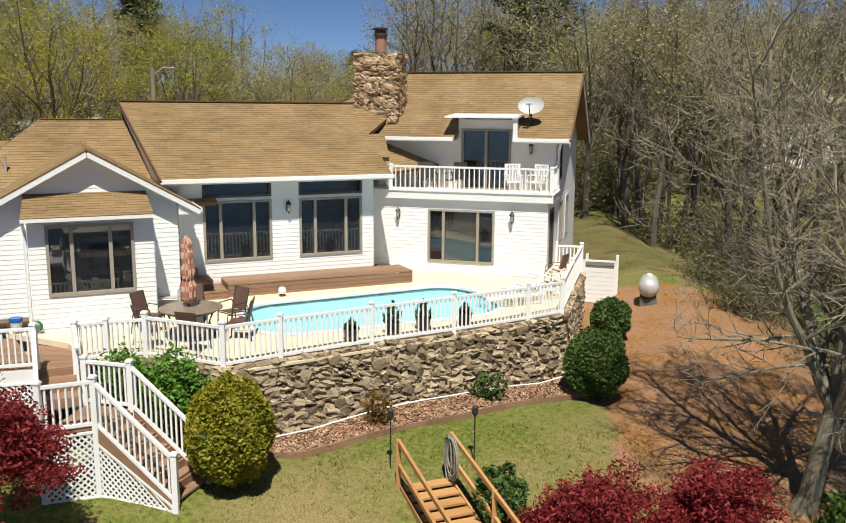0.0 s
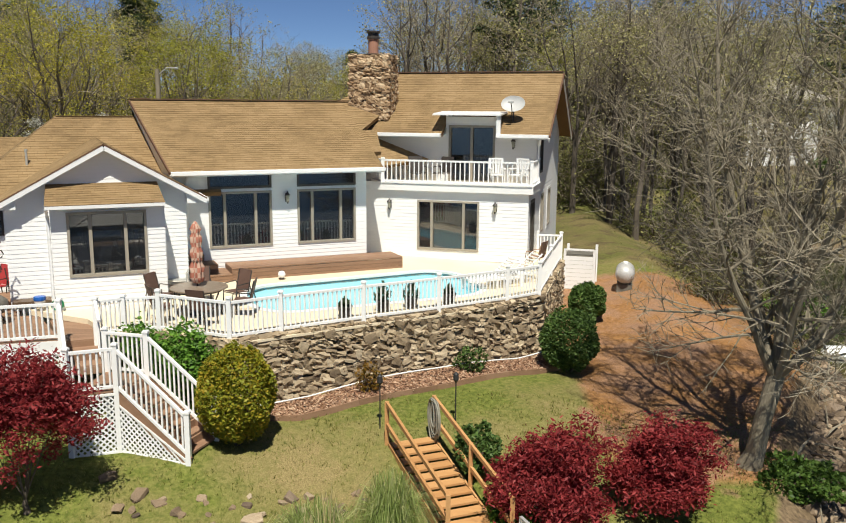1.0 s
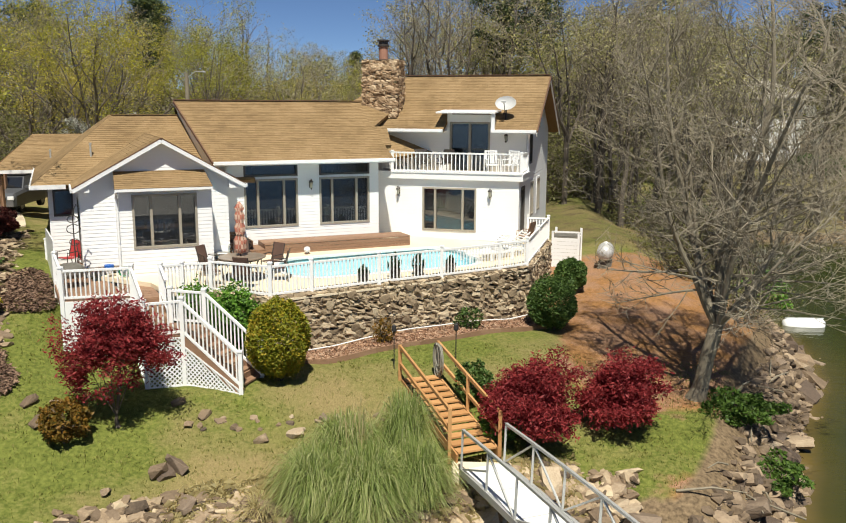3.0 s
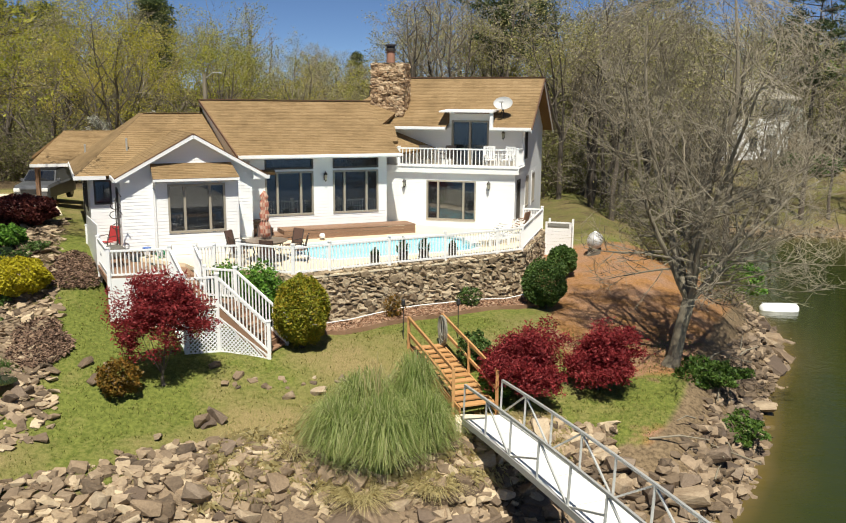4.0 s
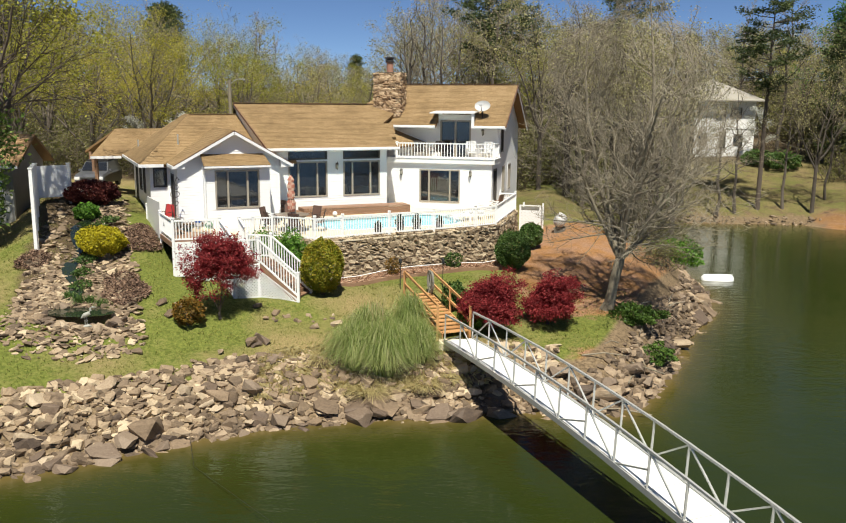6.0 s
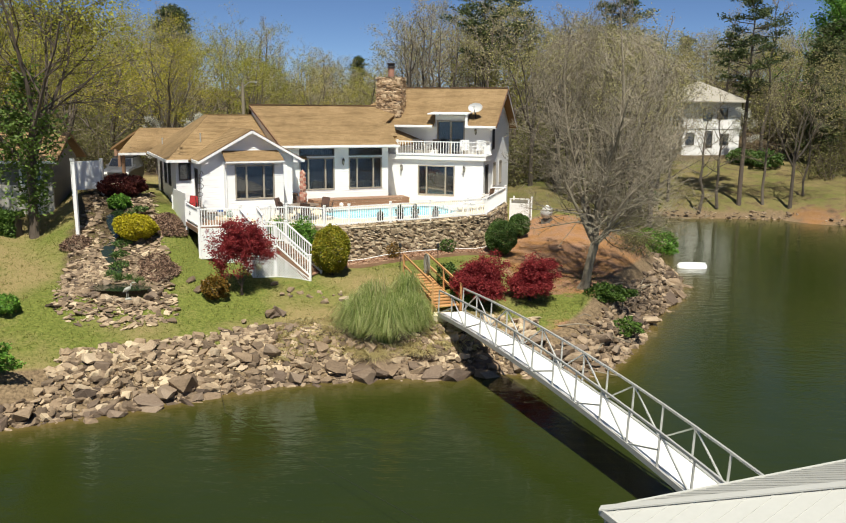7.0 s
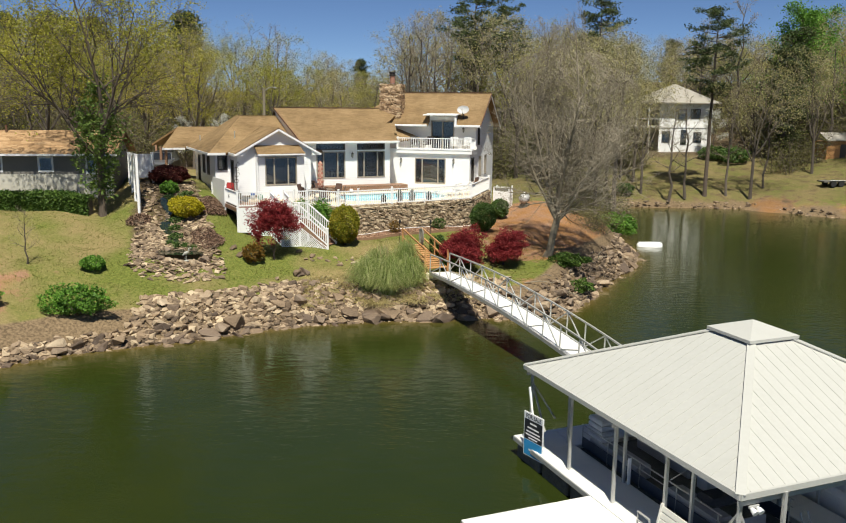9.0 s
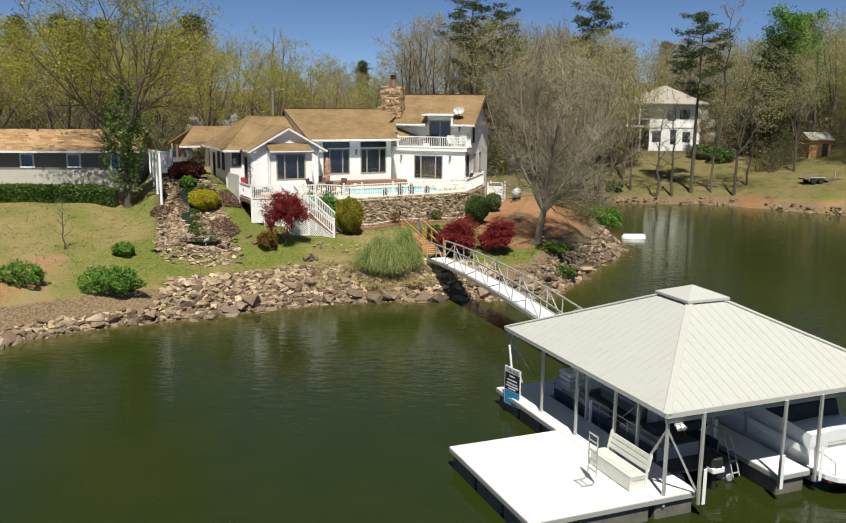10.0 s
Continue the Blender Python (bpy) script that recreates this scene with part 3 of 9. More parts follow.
wall("wall", frame_at(ML, WEST, 11.0, -90), 7.7, 3.0, 7.5, _west, zp=4.2)
wall("wall", frame_at(ML, 12.0, 11.0, 180), 15.35, 3.0, 7.6, planks=False)
# walls of the right wing
UPPER_V = 1.6
FR_LOW = frame_at(MR, -3.4, 0)
W3 = (2.28, 5.17, 4.48, 6.91)
wall("wall", FR_LOW, 6.15, 3.6, 7.25, [W3], zp=4.86)
FR_END = frame_at(MR, 2.75, 0, 90)
DOOR_E = (0.45, 4.87, 1.35, 6.95)
E1, E2 = (2.9, 5.5, 3.8, 6.95), (4.9, 5.5, 5.8, 6.95)
wall("wall", FR_END, 8.4, 3.0, 7.25, [DOOR_E, E1, E2], zp=3.5)
FR_ENDU = frame_at(MR, 2.75, UPPER_V, 90)
wall("wall", FR_ENDU, 8.4 - UPPER_V, 7.25, 9.25, [(0.9, 7.75, 1.6, 9.2)], gable=(3.5, 11.2))
FR_UP = frame_at(MR, -5.5, UPPER_V)
DOOR_B = (5.09, 7.4, 6.78, 9.45)
wall("wall", FR_UP, 8.25, 7.25, 9.75, [DOOR_B, (0, 9.2, 4.98, 9.75), (6.95, 9.2, 8.25, 9.75)], zp=7.4)
wall("wall", frame_at(MR, 2.75, 8.4, 180), 11.0, 3.0, 9.25, planks=False)

# windows
window(FL_BAY, *_bayh[0], splits=(0.93, 1.80), name="window")
for w, t in ((W1, T1), (W2, T2)):
    x0, x1 = w[0], w[2]
    window(FL_CENTRE, *w, splits=(x0 + 0.50, x1 - 0.52), name="window")
    window(FL_CENTRE, *t, material=M_FRAMEDK, name="transom_window")
window(FR_LOW, W3[0], W3[1], W3[2], W3[3], splits=(W3[0] + 0.52, W3[2] - 0.55), name="window")
window(frame_at(ML, WEST, 3.3), 0.13, 6.36, 0.75, 7.27, material=M_FRAMEDK)
for h in _west[:2]:
    window(frame_at(ML, WEST, 11.0, -90), *h, splits=((h[0] + h[2]) / 2,), material=M_FRAMEDK)
for h in (E1, E2):
    window(FR_END, *h, casing=0.09, splits=((h[0] + h[2]) / 2,))
window(FR_ENDU, 0.9, 7.75, 1.6, 9.2, material=M_FRAMEDK)
# sliding balcony door and other doors
window(FR_UP, *DOOR_B, splits=(5.93,), name="door", material=M_FRAME, bars=0.08)
window(FR_END, *DOOR_E, material=M_FRAMEDK, name="door", bars=0.1)
window(frame_at(ML, -2.45, 3.3, -90), 0.5, 5.0, 1.35, 7.05, material=M_FRAMEDK, name="door", bars=0.1)
window(frame_at(ML, WEST, 11.0, -90), *_west[2], material=M_FRAMEDK, name="door", bars=0.1)
# drawn grey blind behind the middle pane of the wing's window
part("blind", new_box(W3[0] + 0.53, 0.13, W3[1] + 0.08, W3[2] - 0.56, 0.15, W3[3] - 0.08), M_SCREEN, HOUSE, "drawn grey roller blind").matrix_local = FR_LOW
# room floors and a ceiling keep the rooms dim
part("floor_slab", prism(bmesh.new(), [Lw(-3.25, 3.4, 4.9), Lw(-2.4, 3.4, 4.9), Lw(-2.4, 0.5, 4.9), Lw(2.0, 0.5, 4.9), Lw(2.0, 3.0, 4.9), Lw(8.4, 3.0, 4.9), Lw(11.8, 10.9, 4.9), Lw(-3.25, 10.9, 4.9)], (0, 0, 0.06)), M_INTFLOOR, HOUSE)
part("floor_slab", prism(bmesh.new(), [Rw(-3.3, 0.2, 4.9), Rw(2.6, 0.2, 4.9), Rw(2.6, 8.3, 4.9), Rw(-3.3, 8.3, 4.9)], (0, 0, 0.05)), M_INTFLOOR, HOUSE)

# roofs: eave points first
PITCH = 0.50
RIDGE_V = 2.4 + (10.25 - 8.12) / PITCH
roof_plane([Lw(1.97, 2.4, 8.12), Lw(8.73, 2.4, 8.12), Lw(8.73, RIDGE_V, 10.25), Lw(1.3, RIDGE_V, 10.25)])
# the slope runs on behind the balcony and ends in a slanting cut
roof_plane([Rw(-2.62, 0.12, 8.0), Rw(-1.14, 1.5, 8.22), Rw(-3.6, 1.05, 9.2)])
roof_plane([Lw(8.71, 3.3, 8.575), Lw(9.0, 3.3, 8.575), Lw(9.35, 4.66, 9.255), Lw(8.71, 4.66, 9.255)])
roof_plane([Lw(8.73, 4.64, 9.24), Lw(8.76, 4.64, 9.24), Lw(10.9, RIDGE_V, 10.25), Lw(8.73, RIDGE_V, 10.25)])
roof_plane([Lw(10.9, 2 * RIDGE_V - 2.4, 8.12), Lw(1.97, 2 * RIDGE_V - 2.4, 8.12), Lw(1.3, RIDGE_V, 10.25), Lw(10.9, RIDGE_V, 10.25)], shingles=False)
# left hip roof and the front gable over the bay
HZ, HV = 9.7, 6.6
roof_plane([Lw(-3.85, 2.75, 7.45), Lw(3.5, 2.75, 7.45), Lw(3.5, HV, HZ), Lw(-1.0, HV, HZ)])
roof_plane([Lw(-3.85, 11.4, 7.45), Lw(-3.85, 2.75, 7.45), Lw(-1.0, HV, HZ), Lw(-1.0, 8.0, HZ)])
roof_plane([Lw(3.5, 11.4, 7.45), Lw(-3.85, 11.4, 7.45), Lw(-1.0, 8.0, HZ), Lw(3.5, 8.0, HZ)], shingles=False)
GP, GF = 0.06, 0.6
part("gable_infill", prism(bmesh.new(), [Lw(-2.44, GABLE_V + 0.004, 7.3), Lw(2.14, GABLE_V + 0.004, 7.3), Lw(2.14, GABLE_V + 0.004, 7.70), Lw(GP, GABLE_V + 0.004, 8.9), Lw(-2.44, GABLE_V + 0.004, 7.50)], ML.to_3x3() @ Vector((0, 0.1, 0))), M_SIDING, HOUSE)
for sgn, ue in ((-1, -2.66), (1, 2.70)):
    a, b = Lw(ue, GF, 7.52), Lw(ue, 5.6 if sgn < 0 else 2.86, 7.52)
    c, d = Lw(GP, 5.6, 9.05), Lw(GP, GF, 9.05)
    roof_plane([a, b, c, d] if sgn > 0 else [b, a, d, c], thick=0.1, under=M_WHITE)
    part("soffit", prism(bmesh.new(), [Lw(sgn * 2.16, GF + 0.02, 7.38), Lw(ue, GF + 0.02, 7.38), Lw(ue, GF + 0.02, 7.40), Lw(sgn * 2.16, GF + 0.02, 7.40 + 0.57 * abs(ue - sgn * 2.16))], ML.to_3x3() @ Vector((0, 2.0, 0))), M_WHITE, HOUSE)
    # rake fascia and soffit trim
    trim("fascia", Lw(ue, GF - 0.03, 7.43), Lw(GP, GF - 0.03, 8.95), 0.05, 0.13)
    trim("drip_edge", Lw(ue, GF - 0.03, 7.515), Lw(GP, GF - 0.03, 9.035), 0.06, 0.03, M_RIDGE)
    trim("fascia", Lw(ue + sgn * 0.03, GF, 7.45), Lw(ue + sgn * 0.03, 2.3, 7.45), 0.05, 0.14)
# bay awning roof
roof_plane([Lw(-1.48, -0.3, 7.54), Lw(1.46, -0.3, 7.54), Lw(1.40, 0.9, 7.99), Lw(-1.42, 0.9, 7.99)], name="awning_roof", thick=0.08)
trim("fascia", Lw(-1.48, -0.32, 7.49), Lw(1.46, -0.32, 7.49), 0.04, 0.08)
# grey shaded vent boards in the gable's point come from its own siding; eave fascias
trim("fascia", Lw(1.97, 2.37, 8.05), Lw(8.75, 2.37, 8.05), 0.05, 0.16)
trim("gutter", Lw(1.97, 2.30, 8.07), Lw(8.75, 2.30, 8.07), 0.11, 0.10, M_VINYL, label="white eave gutter")
trim("fascia", Lw(-3.88, 2.72, 7.40), Lw(-2.8, 2.72, 7.40), 0.05, 0.14)
trim("fascia", Lw(-3.88, 11.4, 7.40), Lw(-3.88, 2.72, 7.40), 0.05, 0.14)
trim("rake_board", Lw(1.95, 2.37, 8.08), Lw(1.28, RIDGE_V, 10.21), 0.04, 0.09, M_RIDGE)
trim("rake_board", Lw(1.97, 2.37, 8.0), Lw(1.30, RIDGE_V, 10.12), 0.04, 0.07)
part("gable_infill", prism(bmesh.new(), [Lw(2.05, 2.6, 7.6), Lw(2.05, 2.6, 8.1), Lw(1.42, RIDGE_V, 10.1), Lw(1.42, RIDGE_V, 8.0)], ML.to_3x3() @ Vector((0.1, 0, 0))), M_SIDING, HOUSE)
part("soffit", prism(bmesh.new(), [Lw(1.97, 2.4, 7.98), Lw(8.75, 2.4, 7.98), Lw(8.75, 2.9, 8.08), Lw(1.97, 2.9, 8.08)], (0, 0, 0.03)), M_WHITE, HOUSE)
# right wing roof
EV, EZ, RV_, RZ = 0.9, 9.15, 4.7, 11.4
DU0, DU1, DV_ = -0.52, 1.45, EV + (9.84 - EZ) * (RV_ - EV) / (RZ - EZ)
roof_plane([Rw(-6.6, EV, EZ), Rw(DU0, EV, EZ), Rw(DU0, RV_, RZ), Rw(-3.6, RV_, RZ)])
roof_plane([Rw(DU1, EV, EZ), Rw(3.25, EV, EZ), Rw(3.25, RV_, RZ), Rw(DU1, RV_, RZ)], under=M_WHITE)
roof_plane([Rw(DU0, DV_, 9.84), Rw(DU1, DV_, 9.84), Rw(DU1, RV_, RZ), Rw(DU0, RV_, RZ)])
roof_plane([Rw(3.25, 8.8, EZ - 0.15), Rw(-6.6, 8.8, EZ - 0.15), Rw(-3.6, RV_, RZ), Rw(3.25, RV_, RZ)], shingles=False)
roof_plane([Rw(-6.6, 8.8, EZ), Rw(-6.6, EV, EZ), Rw(-3.6, RV_, RZ)])
for _a, _b in ((-3.3, DU0), (DU1, 3.25)):
    trim("fascia", Rw(_a, EV - 0.03, EZ - 0.06), Rw(_b, EV - 0.03, EZ - 0.06), 0.05, 0.16)
    trim("gutter", Rw(_a, EV - 0.1, EZ - 0.04), Rw(_b, EV - 0.1, EZ - 0.04), 0.11, 0.1, M_VINYL)
    part("soffit", prism(bmesh.new(), [Rw(_a, EV, EZ - 0.13), Rw(_b - 0.02, EV, EZ - 0.13), Rw(_b - 0.02, UPPER_V, EZ - 0.05), Rw(_a, UPPER_V, EZ - 0.05)], (0, 0, 0.03)), M_WHITE, HOUSE)
for a, b in (((3.28, EV, EZ - 0.06), (3.28, RV_, RZ - 0.06)), ((3.28, 8.8, EZ - 0.22), (3.28, RV_, RZ - 0.06))):
    trim("rake_board", Rw(*a), Rw(*b), 0.05, 0.08, M_RIDGE)
    trim("rake_board", Rw(a[0] - 0.02, a[1], a[2] - 0.11), Rw(b[0] - 0.02, b[1], b[2] - 0.11), 0.04, 0.14)
for p, q in (((Lw(1.3, RIDGE_V, 10.28)), Lw(9.4, RIDGE_V, 10.28)), (Rw(-3.6, RV_, RZ + 0.03), Rw(3.27, RV_, RZ + 0.03))):
    trim("ridge_cap", p, q, 0.24, 0.03, M_RIDGE)
trim("ridge_cap", Lw(-1.0, HV, HZ + 0.01), Lw(1.4, HV, HZ + 0.01), 0.2, 0.02, M_CAPSH)
# door dormer on the balcony
part("dormer_roof", prism(bmesh.new(), [Rw(-0.80, 0.75, 9.80), Rw(1.62, 0.75, 9.80), Rw(1.62, 2.5, 9.90), Rw(-0.80, 2.5, 9.90)], (0, 0, 0.055)), M_WHITE, HOUSE)
for u in (-0.52, 1.37):
    wall("dormer_side", frame_at(MR, u, 2.4 if u < 0 else UPPER_V, -90 if u < 0 else 90), 2.4 - UPPER_V, 8.9, 9.82, planks=False, thick=0.08)
part("post", new_box(-0.07, -0.07, 0, 0.07, 0.07, 0.68), M_WHITE, HOUSE).matrix_local = MR @ Matrix.Translation((1.52, EV, 9.13))


# stone chimney, carport
def rough_stone(seed, sub=1, cut=0.86, jit=0.12):
    """A worn block about one unit across."""
    rnd = random.Random(seed)
    bm = bmesh.new()
    bmesh.ops.create_cube(bm, size=1.0)
    bmesh.ops.subdivide_edges(bm, edges=bm.edges[:], cuts=sub, use_grid_fill=True)
    for v in bm.verts:
        n = v.co.normalized() * 0.62
        v.co = v.co.lerp(n, 1 - cut) + Vector((rnd.uniform(-jit, jit), rnd.uniform(-jit, jit), rnd.uniform(-jit, jit)))
    return bm


STONES = []
for _i in range(10):
    STONES.append(link_bm("stone", rough_stone(_i, cut=0.55 if _i % 2 else 0.75, jit=0.14), M_STONE))
M_CHSTONE = mat("tan_chimney_stone", [(0.12, 0.07, 0.036), (0.38, 0.255, 0.145), (0.66, 0.51, 0.34)], 0.85, 3, 22, 0.6, vary=0.8, dist=0.02)
CHSTONES = []
for _i in range(6):
    CHSTONES.append(link_bm("stone", rough_stone(_i + 40), M_CHSTONE))


def lay_stones(parent, a, b, z0, z1, out, meshes, rnd, wmin=0.12, wmax=0.38, hmin=0.065, hmax=0.165, depth=0.25, roll=0.38, slip=0.05):
    """Uneven courses of stones on the vertical face from a to b; out: unit normal. Returns matrices with their mesh."""
    a, b = Vector(a), Vector(b)
    d = b - a
    length = d.length
    d.normalize()
    rot = Matrix((d, -Vector(out), Vector((0, 0, 1)))).transposed().to_4x4()
    res = []
    z = z0
    while z < z1:
        h = min(rnd.uniform(hmin, hmax), z1 - z + 0.03)
        x = -rnd.uniform(0, 0.1)
        while x < length:
            w = rnd.uniform(wmin, wmax) * (1.0 if rnd.random() > 0.12 else 0.6)
            w *= 0.7 + 1.6 * h
            hh = h * rnd.uniform(0.7, 1.6)
            c = a + d * min(x + w / 2, length) + Vector((0, 0, z + h / 2 + rnd.uniform(-slip, slip))) + Vector(out) * rnd.uniform(-0.04, 0.04)
            turn = Matrix.Rotation(rnd.uniform(-roll, roll), 4, "Y")
            res.append((meshes[rnd.randrange(len(meshes))], Matrix.Translation(c) @ rot @ turn @ Matrix.Diagonal((w * 1.08, depth, hh * 1.1, 1))))
            x += w
        z += h
    return res


chimney = part("chimney", new_box(-0.65, -0.48, 9.2, 0.65, 0.48, 11.93), M_MORTAR, HOUSE)
chimney.matrix_local = MR @ Matrix.Translation((-3.45, 2.15, 0))
_r = random.Random(5)
_st = []
for _a, _b, _o in (((-0.67, -0.48, 0), (0.67, -0.48, 0), (0, -1, 0)), ((0.67, -0.48, 0), (0.67, 0.48, 0), (1, 0, 0)), ((-0.67, 0.48, 0), (-0.67, -0.48, 0), (-1, 0, 0))):
    _st += lay_stones(chimney, _a, _b, 9.6, 11.9, _o, CHSTONES, _r, 0.14, 0.36, 0.06, 0.13, 0.2, 0.3, 0.03)
for _me, _m in _st:
    part("stone", _me, None, chimney).matrix_local = _m
part("cap", new_box(-0.72, -0.55, 11.92, 0.72, 0.55, 11.97, bevel=0.02), M_MORTAR, chimney)
M_CLAY = mat("clay_flue", [(0.30, 0.14, 0.09), (0.42, 0.22, 0.15)], 0.8, 2, 25, 0.2)
part("flue", lathe(bmesh.new(), [(0.19, 12.0), (0.19, 12.52), (0.17, 12.52), (0.17, 12.2)], 16), M_CLAY, chimney, "round clay flue pipe")
_bm = lathe(bmesh.new(), [(0.24, 12.52), (0.24, 12.60), (0.20, 12.62), (0.20, 12.72), (0.26, 12.74), (0.26, 12.80), (0.02, 12.83)], 16)
part("flue_cap", _bm, M_DARK, chimney, "rusty metal flue cap")

# vent pipes on the left roof
for _u, _v, _z in ((-1.9, 4.2, 8.55), (-3.2, 9.6, 8.1)):
    part("vent_pipe", lathe(bmesh.new(), [(0.035, _z - 0.3), (0.035, _z + 0.14), (0.045, _z + 0.15), (0.045, _z + 0.22), (0.03, _z + 0.22)], 10), M_ALU, HOUSE).matrix_local = ML @ Matrix.Translation((_u, _v, 0))

# satellite dish on the wing roof
M_DISH = mat("grey_dish_paint", [(0.42, 0.42, 0.41), (0.52, 0.52, 0.51)], 0.5, 3, 20, 0.03)
DISH = thing("satellite_dish", MR @ Matrix.Translation((1.9, 1.6, 9.53)), "white oval satellite dish on a dark roof mast", "satellite dish")
bm = bmesh.new()
lathe(bm, [(0.0001, 0.02), (0.16, 0.03), (0.30, 0.07), (0.40, 0.12), (0.405, 0.125), (0.39, 0.10), (0.29, 0.05), (0.15, 0.01), (0.0001, 0.0)], 24, Matrix.Translation((0, 0, 0.62)) @ Matrix.Rotation(radians(58), 4, "X") @ Matrix.Diagonal((1.05, 0.8, 1, 1)))
smooth(part("reflector", bm, M_DISH, DISH))
part("mast", tube(bmesh.new(), [(0, 0, -0.1), (0, 0.02, 0.35), (0, 0.08, 0.62)], 0.03, 8), M_DARK, DISH)
part("arm", tube(bmesh.new(), [(0, 0.0, 0.34), (0, -0.30, 0.42), (0, -0.52, 0.72)], 0.018, 6), M_DARK, DISH)
part("feed", new_box(-0.10, -0.57, 0.70, 0.10, -0.49, 0.78, bevel=0.015), M_DISH, DISH)
part("strut", tube(bmesh.new(), [(-0.2, 0.3, 0.12), (0, 0.03, 0.5)], 0.014, 6), M_DARK, DISH)

# carport behind the left block, on posts
CP = thing("carport", Matrix.Identity(4), "open carport with a tan shingle roof on posts", "carport")
roof_plane([Lw(-5.5, 12.0, 7.35), Lw(2.0, 12.0, 7.35), Lw(2.0, 15.2, 8.75), Lw(-3.9, 15.2, 8.75)], parent=CP)
roof_plane([Lw(2.0, 18.4, 7.35), Lw(-5.5, 18.4, 7.35), Lw(-3.9, 15.2, 8.75), Lw(2.0, 15.2, 8.75)], parent=CP, shingles=False)
trim("fascia", Lw(-5.5, 11.97, 7.28), Lw(-3.9, 11.97, 7.28), 0.05, 0.14, M_WHITE, CP)
for _u, _v in ((-5.2, 12.3), (-5.2, 18.0), (-5.2, 15.2)):
    _p = Lw(_u, _v, 0)
    part("post", new_box(_p.x - 0.08, _p.y - 0.08, gz(_p.x, _p.y) - 0.1, _p.x + 0.08, _p.y + 0.08, 7.3), M_DECKWOOD, CP)

# wall sconces
def sconce(m):
    o = thing("wall_lantern", m, "small dark lantern with a pale glass on the white siding", "wall lamp", "wall lanterns")
    part("backplate", new_box(-0.05, -0.05, -0.16, 0.05, -0.028, 0.12, bevel=0.01), M_DARK, o)
    part("arm", tube(bmesh.new(), [(0, -0.04, -0.02), (0, -0.12, 0.06), (0, -0.16, 0.02)], 0.012, 6), M_DARK, o)
    part("cap", lathe(bmesh.new(), [(0.09, 0.06), (0.085, 0.075), (0.02, 0.16), (0.01, 0.2)], 8, Matrix.Translation((0, -0.16, 0))), M_DARK, o)
    part("glass", lathe(bmesh.new(), [(0.045, -0.14), (0.07, 0.06)], 8, Matrix.Translation((0, -0.16, 0))), M_SCREEN, o, "pale frosted lantern glass")
    part("tail", lathe(bmesh.new(), [(0.05, -0.14), (0.012, -0.22)], 8, Matrix.Translation((0, -0.16, 0))), M_DARK, o)
    return o


_s0 = sconce(FL_CENTRE @ Matrix.Translation((3.43, 0, 7.22)))
copy_thing(_s0, FR_LOW @ Matrix.Translation((1.3, 0, 6.75)))
copy_thing(_s0, FR_LOW @ Matrix.Translation((5.05, 0, 6.75)))
copy_thing(_s0, FR_UP @ Matrix.Translation((7.45, 0, 8.85)))

# downspouts
def downspout(pts, parent=HOUSE):
    return part("downspout", tube(bmesh.new(), pts, 0.045, 6), M_VINYL, parent, "white downspout")


downspout([Lw(2.45, 2.5, 8.05), Lw(2.45, 2.82, 7.75), Lw(2.45, 2.82, 4.9)])
downspout([Rw(3.0, 0.85, 9.1), Rw(2.9, 1.2, 8.8), Rw(2.85, 1.25, 7.4)])
downspout([Lw(-1.44, -0.22, 7.45), Lw(-1.42, 0.1, 7.2), Lw(-1.42, 0.1, 4.8)])

# ---- terrace, pool, fences ----
def deckz(x, y):
    a = radians(26.5)
    v = -(x + 9.08) * math.sin(a) + (y - 24.52) * math.cos(a)
    return 4.62 + 0.042 * (v + 3.5)


FENCE = [(-7.17, 22.78), (-5.23, 22.09), (-4.16, 22.86), (-2.27, 24.13), (-0.35, 25.32), (1.58, 26.62), (2.56, 27.39), (3.22, 30.4), (3.90, 33.4)]


def pool_outline(grow=0.0, n=10):
    """Long pool with rounded ends and a bulge at one end, in plan."""
    u0, u1, v0, v1, r = 3.55 - grow, 10.5 + grow, -2.1 - grow, 0.9 + grow, 1.1 + grow
    pts = []
    for cx, cy, a0 in ((u1 - r, v0 + r, -90), (u1 - r, v1 - r, 0), (u0 + r, v1 - r, 90), (u0 + r, v0 + r, 180)):
        for k in range(n + 1):
            a = radians(a0 + 90 * k / n)
            pts.append((cx + r * math.cos(a), cy + r * math.sin(a) + (0.25 if a0 == 0 or (a0 == 90) else 0) * math.exp(-((cx - 9.0) / 1.2) ** 2)))
    return [ML @ Vector((u, v, 0)) for u, v in pts]


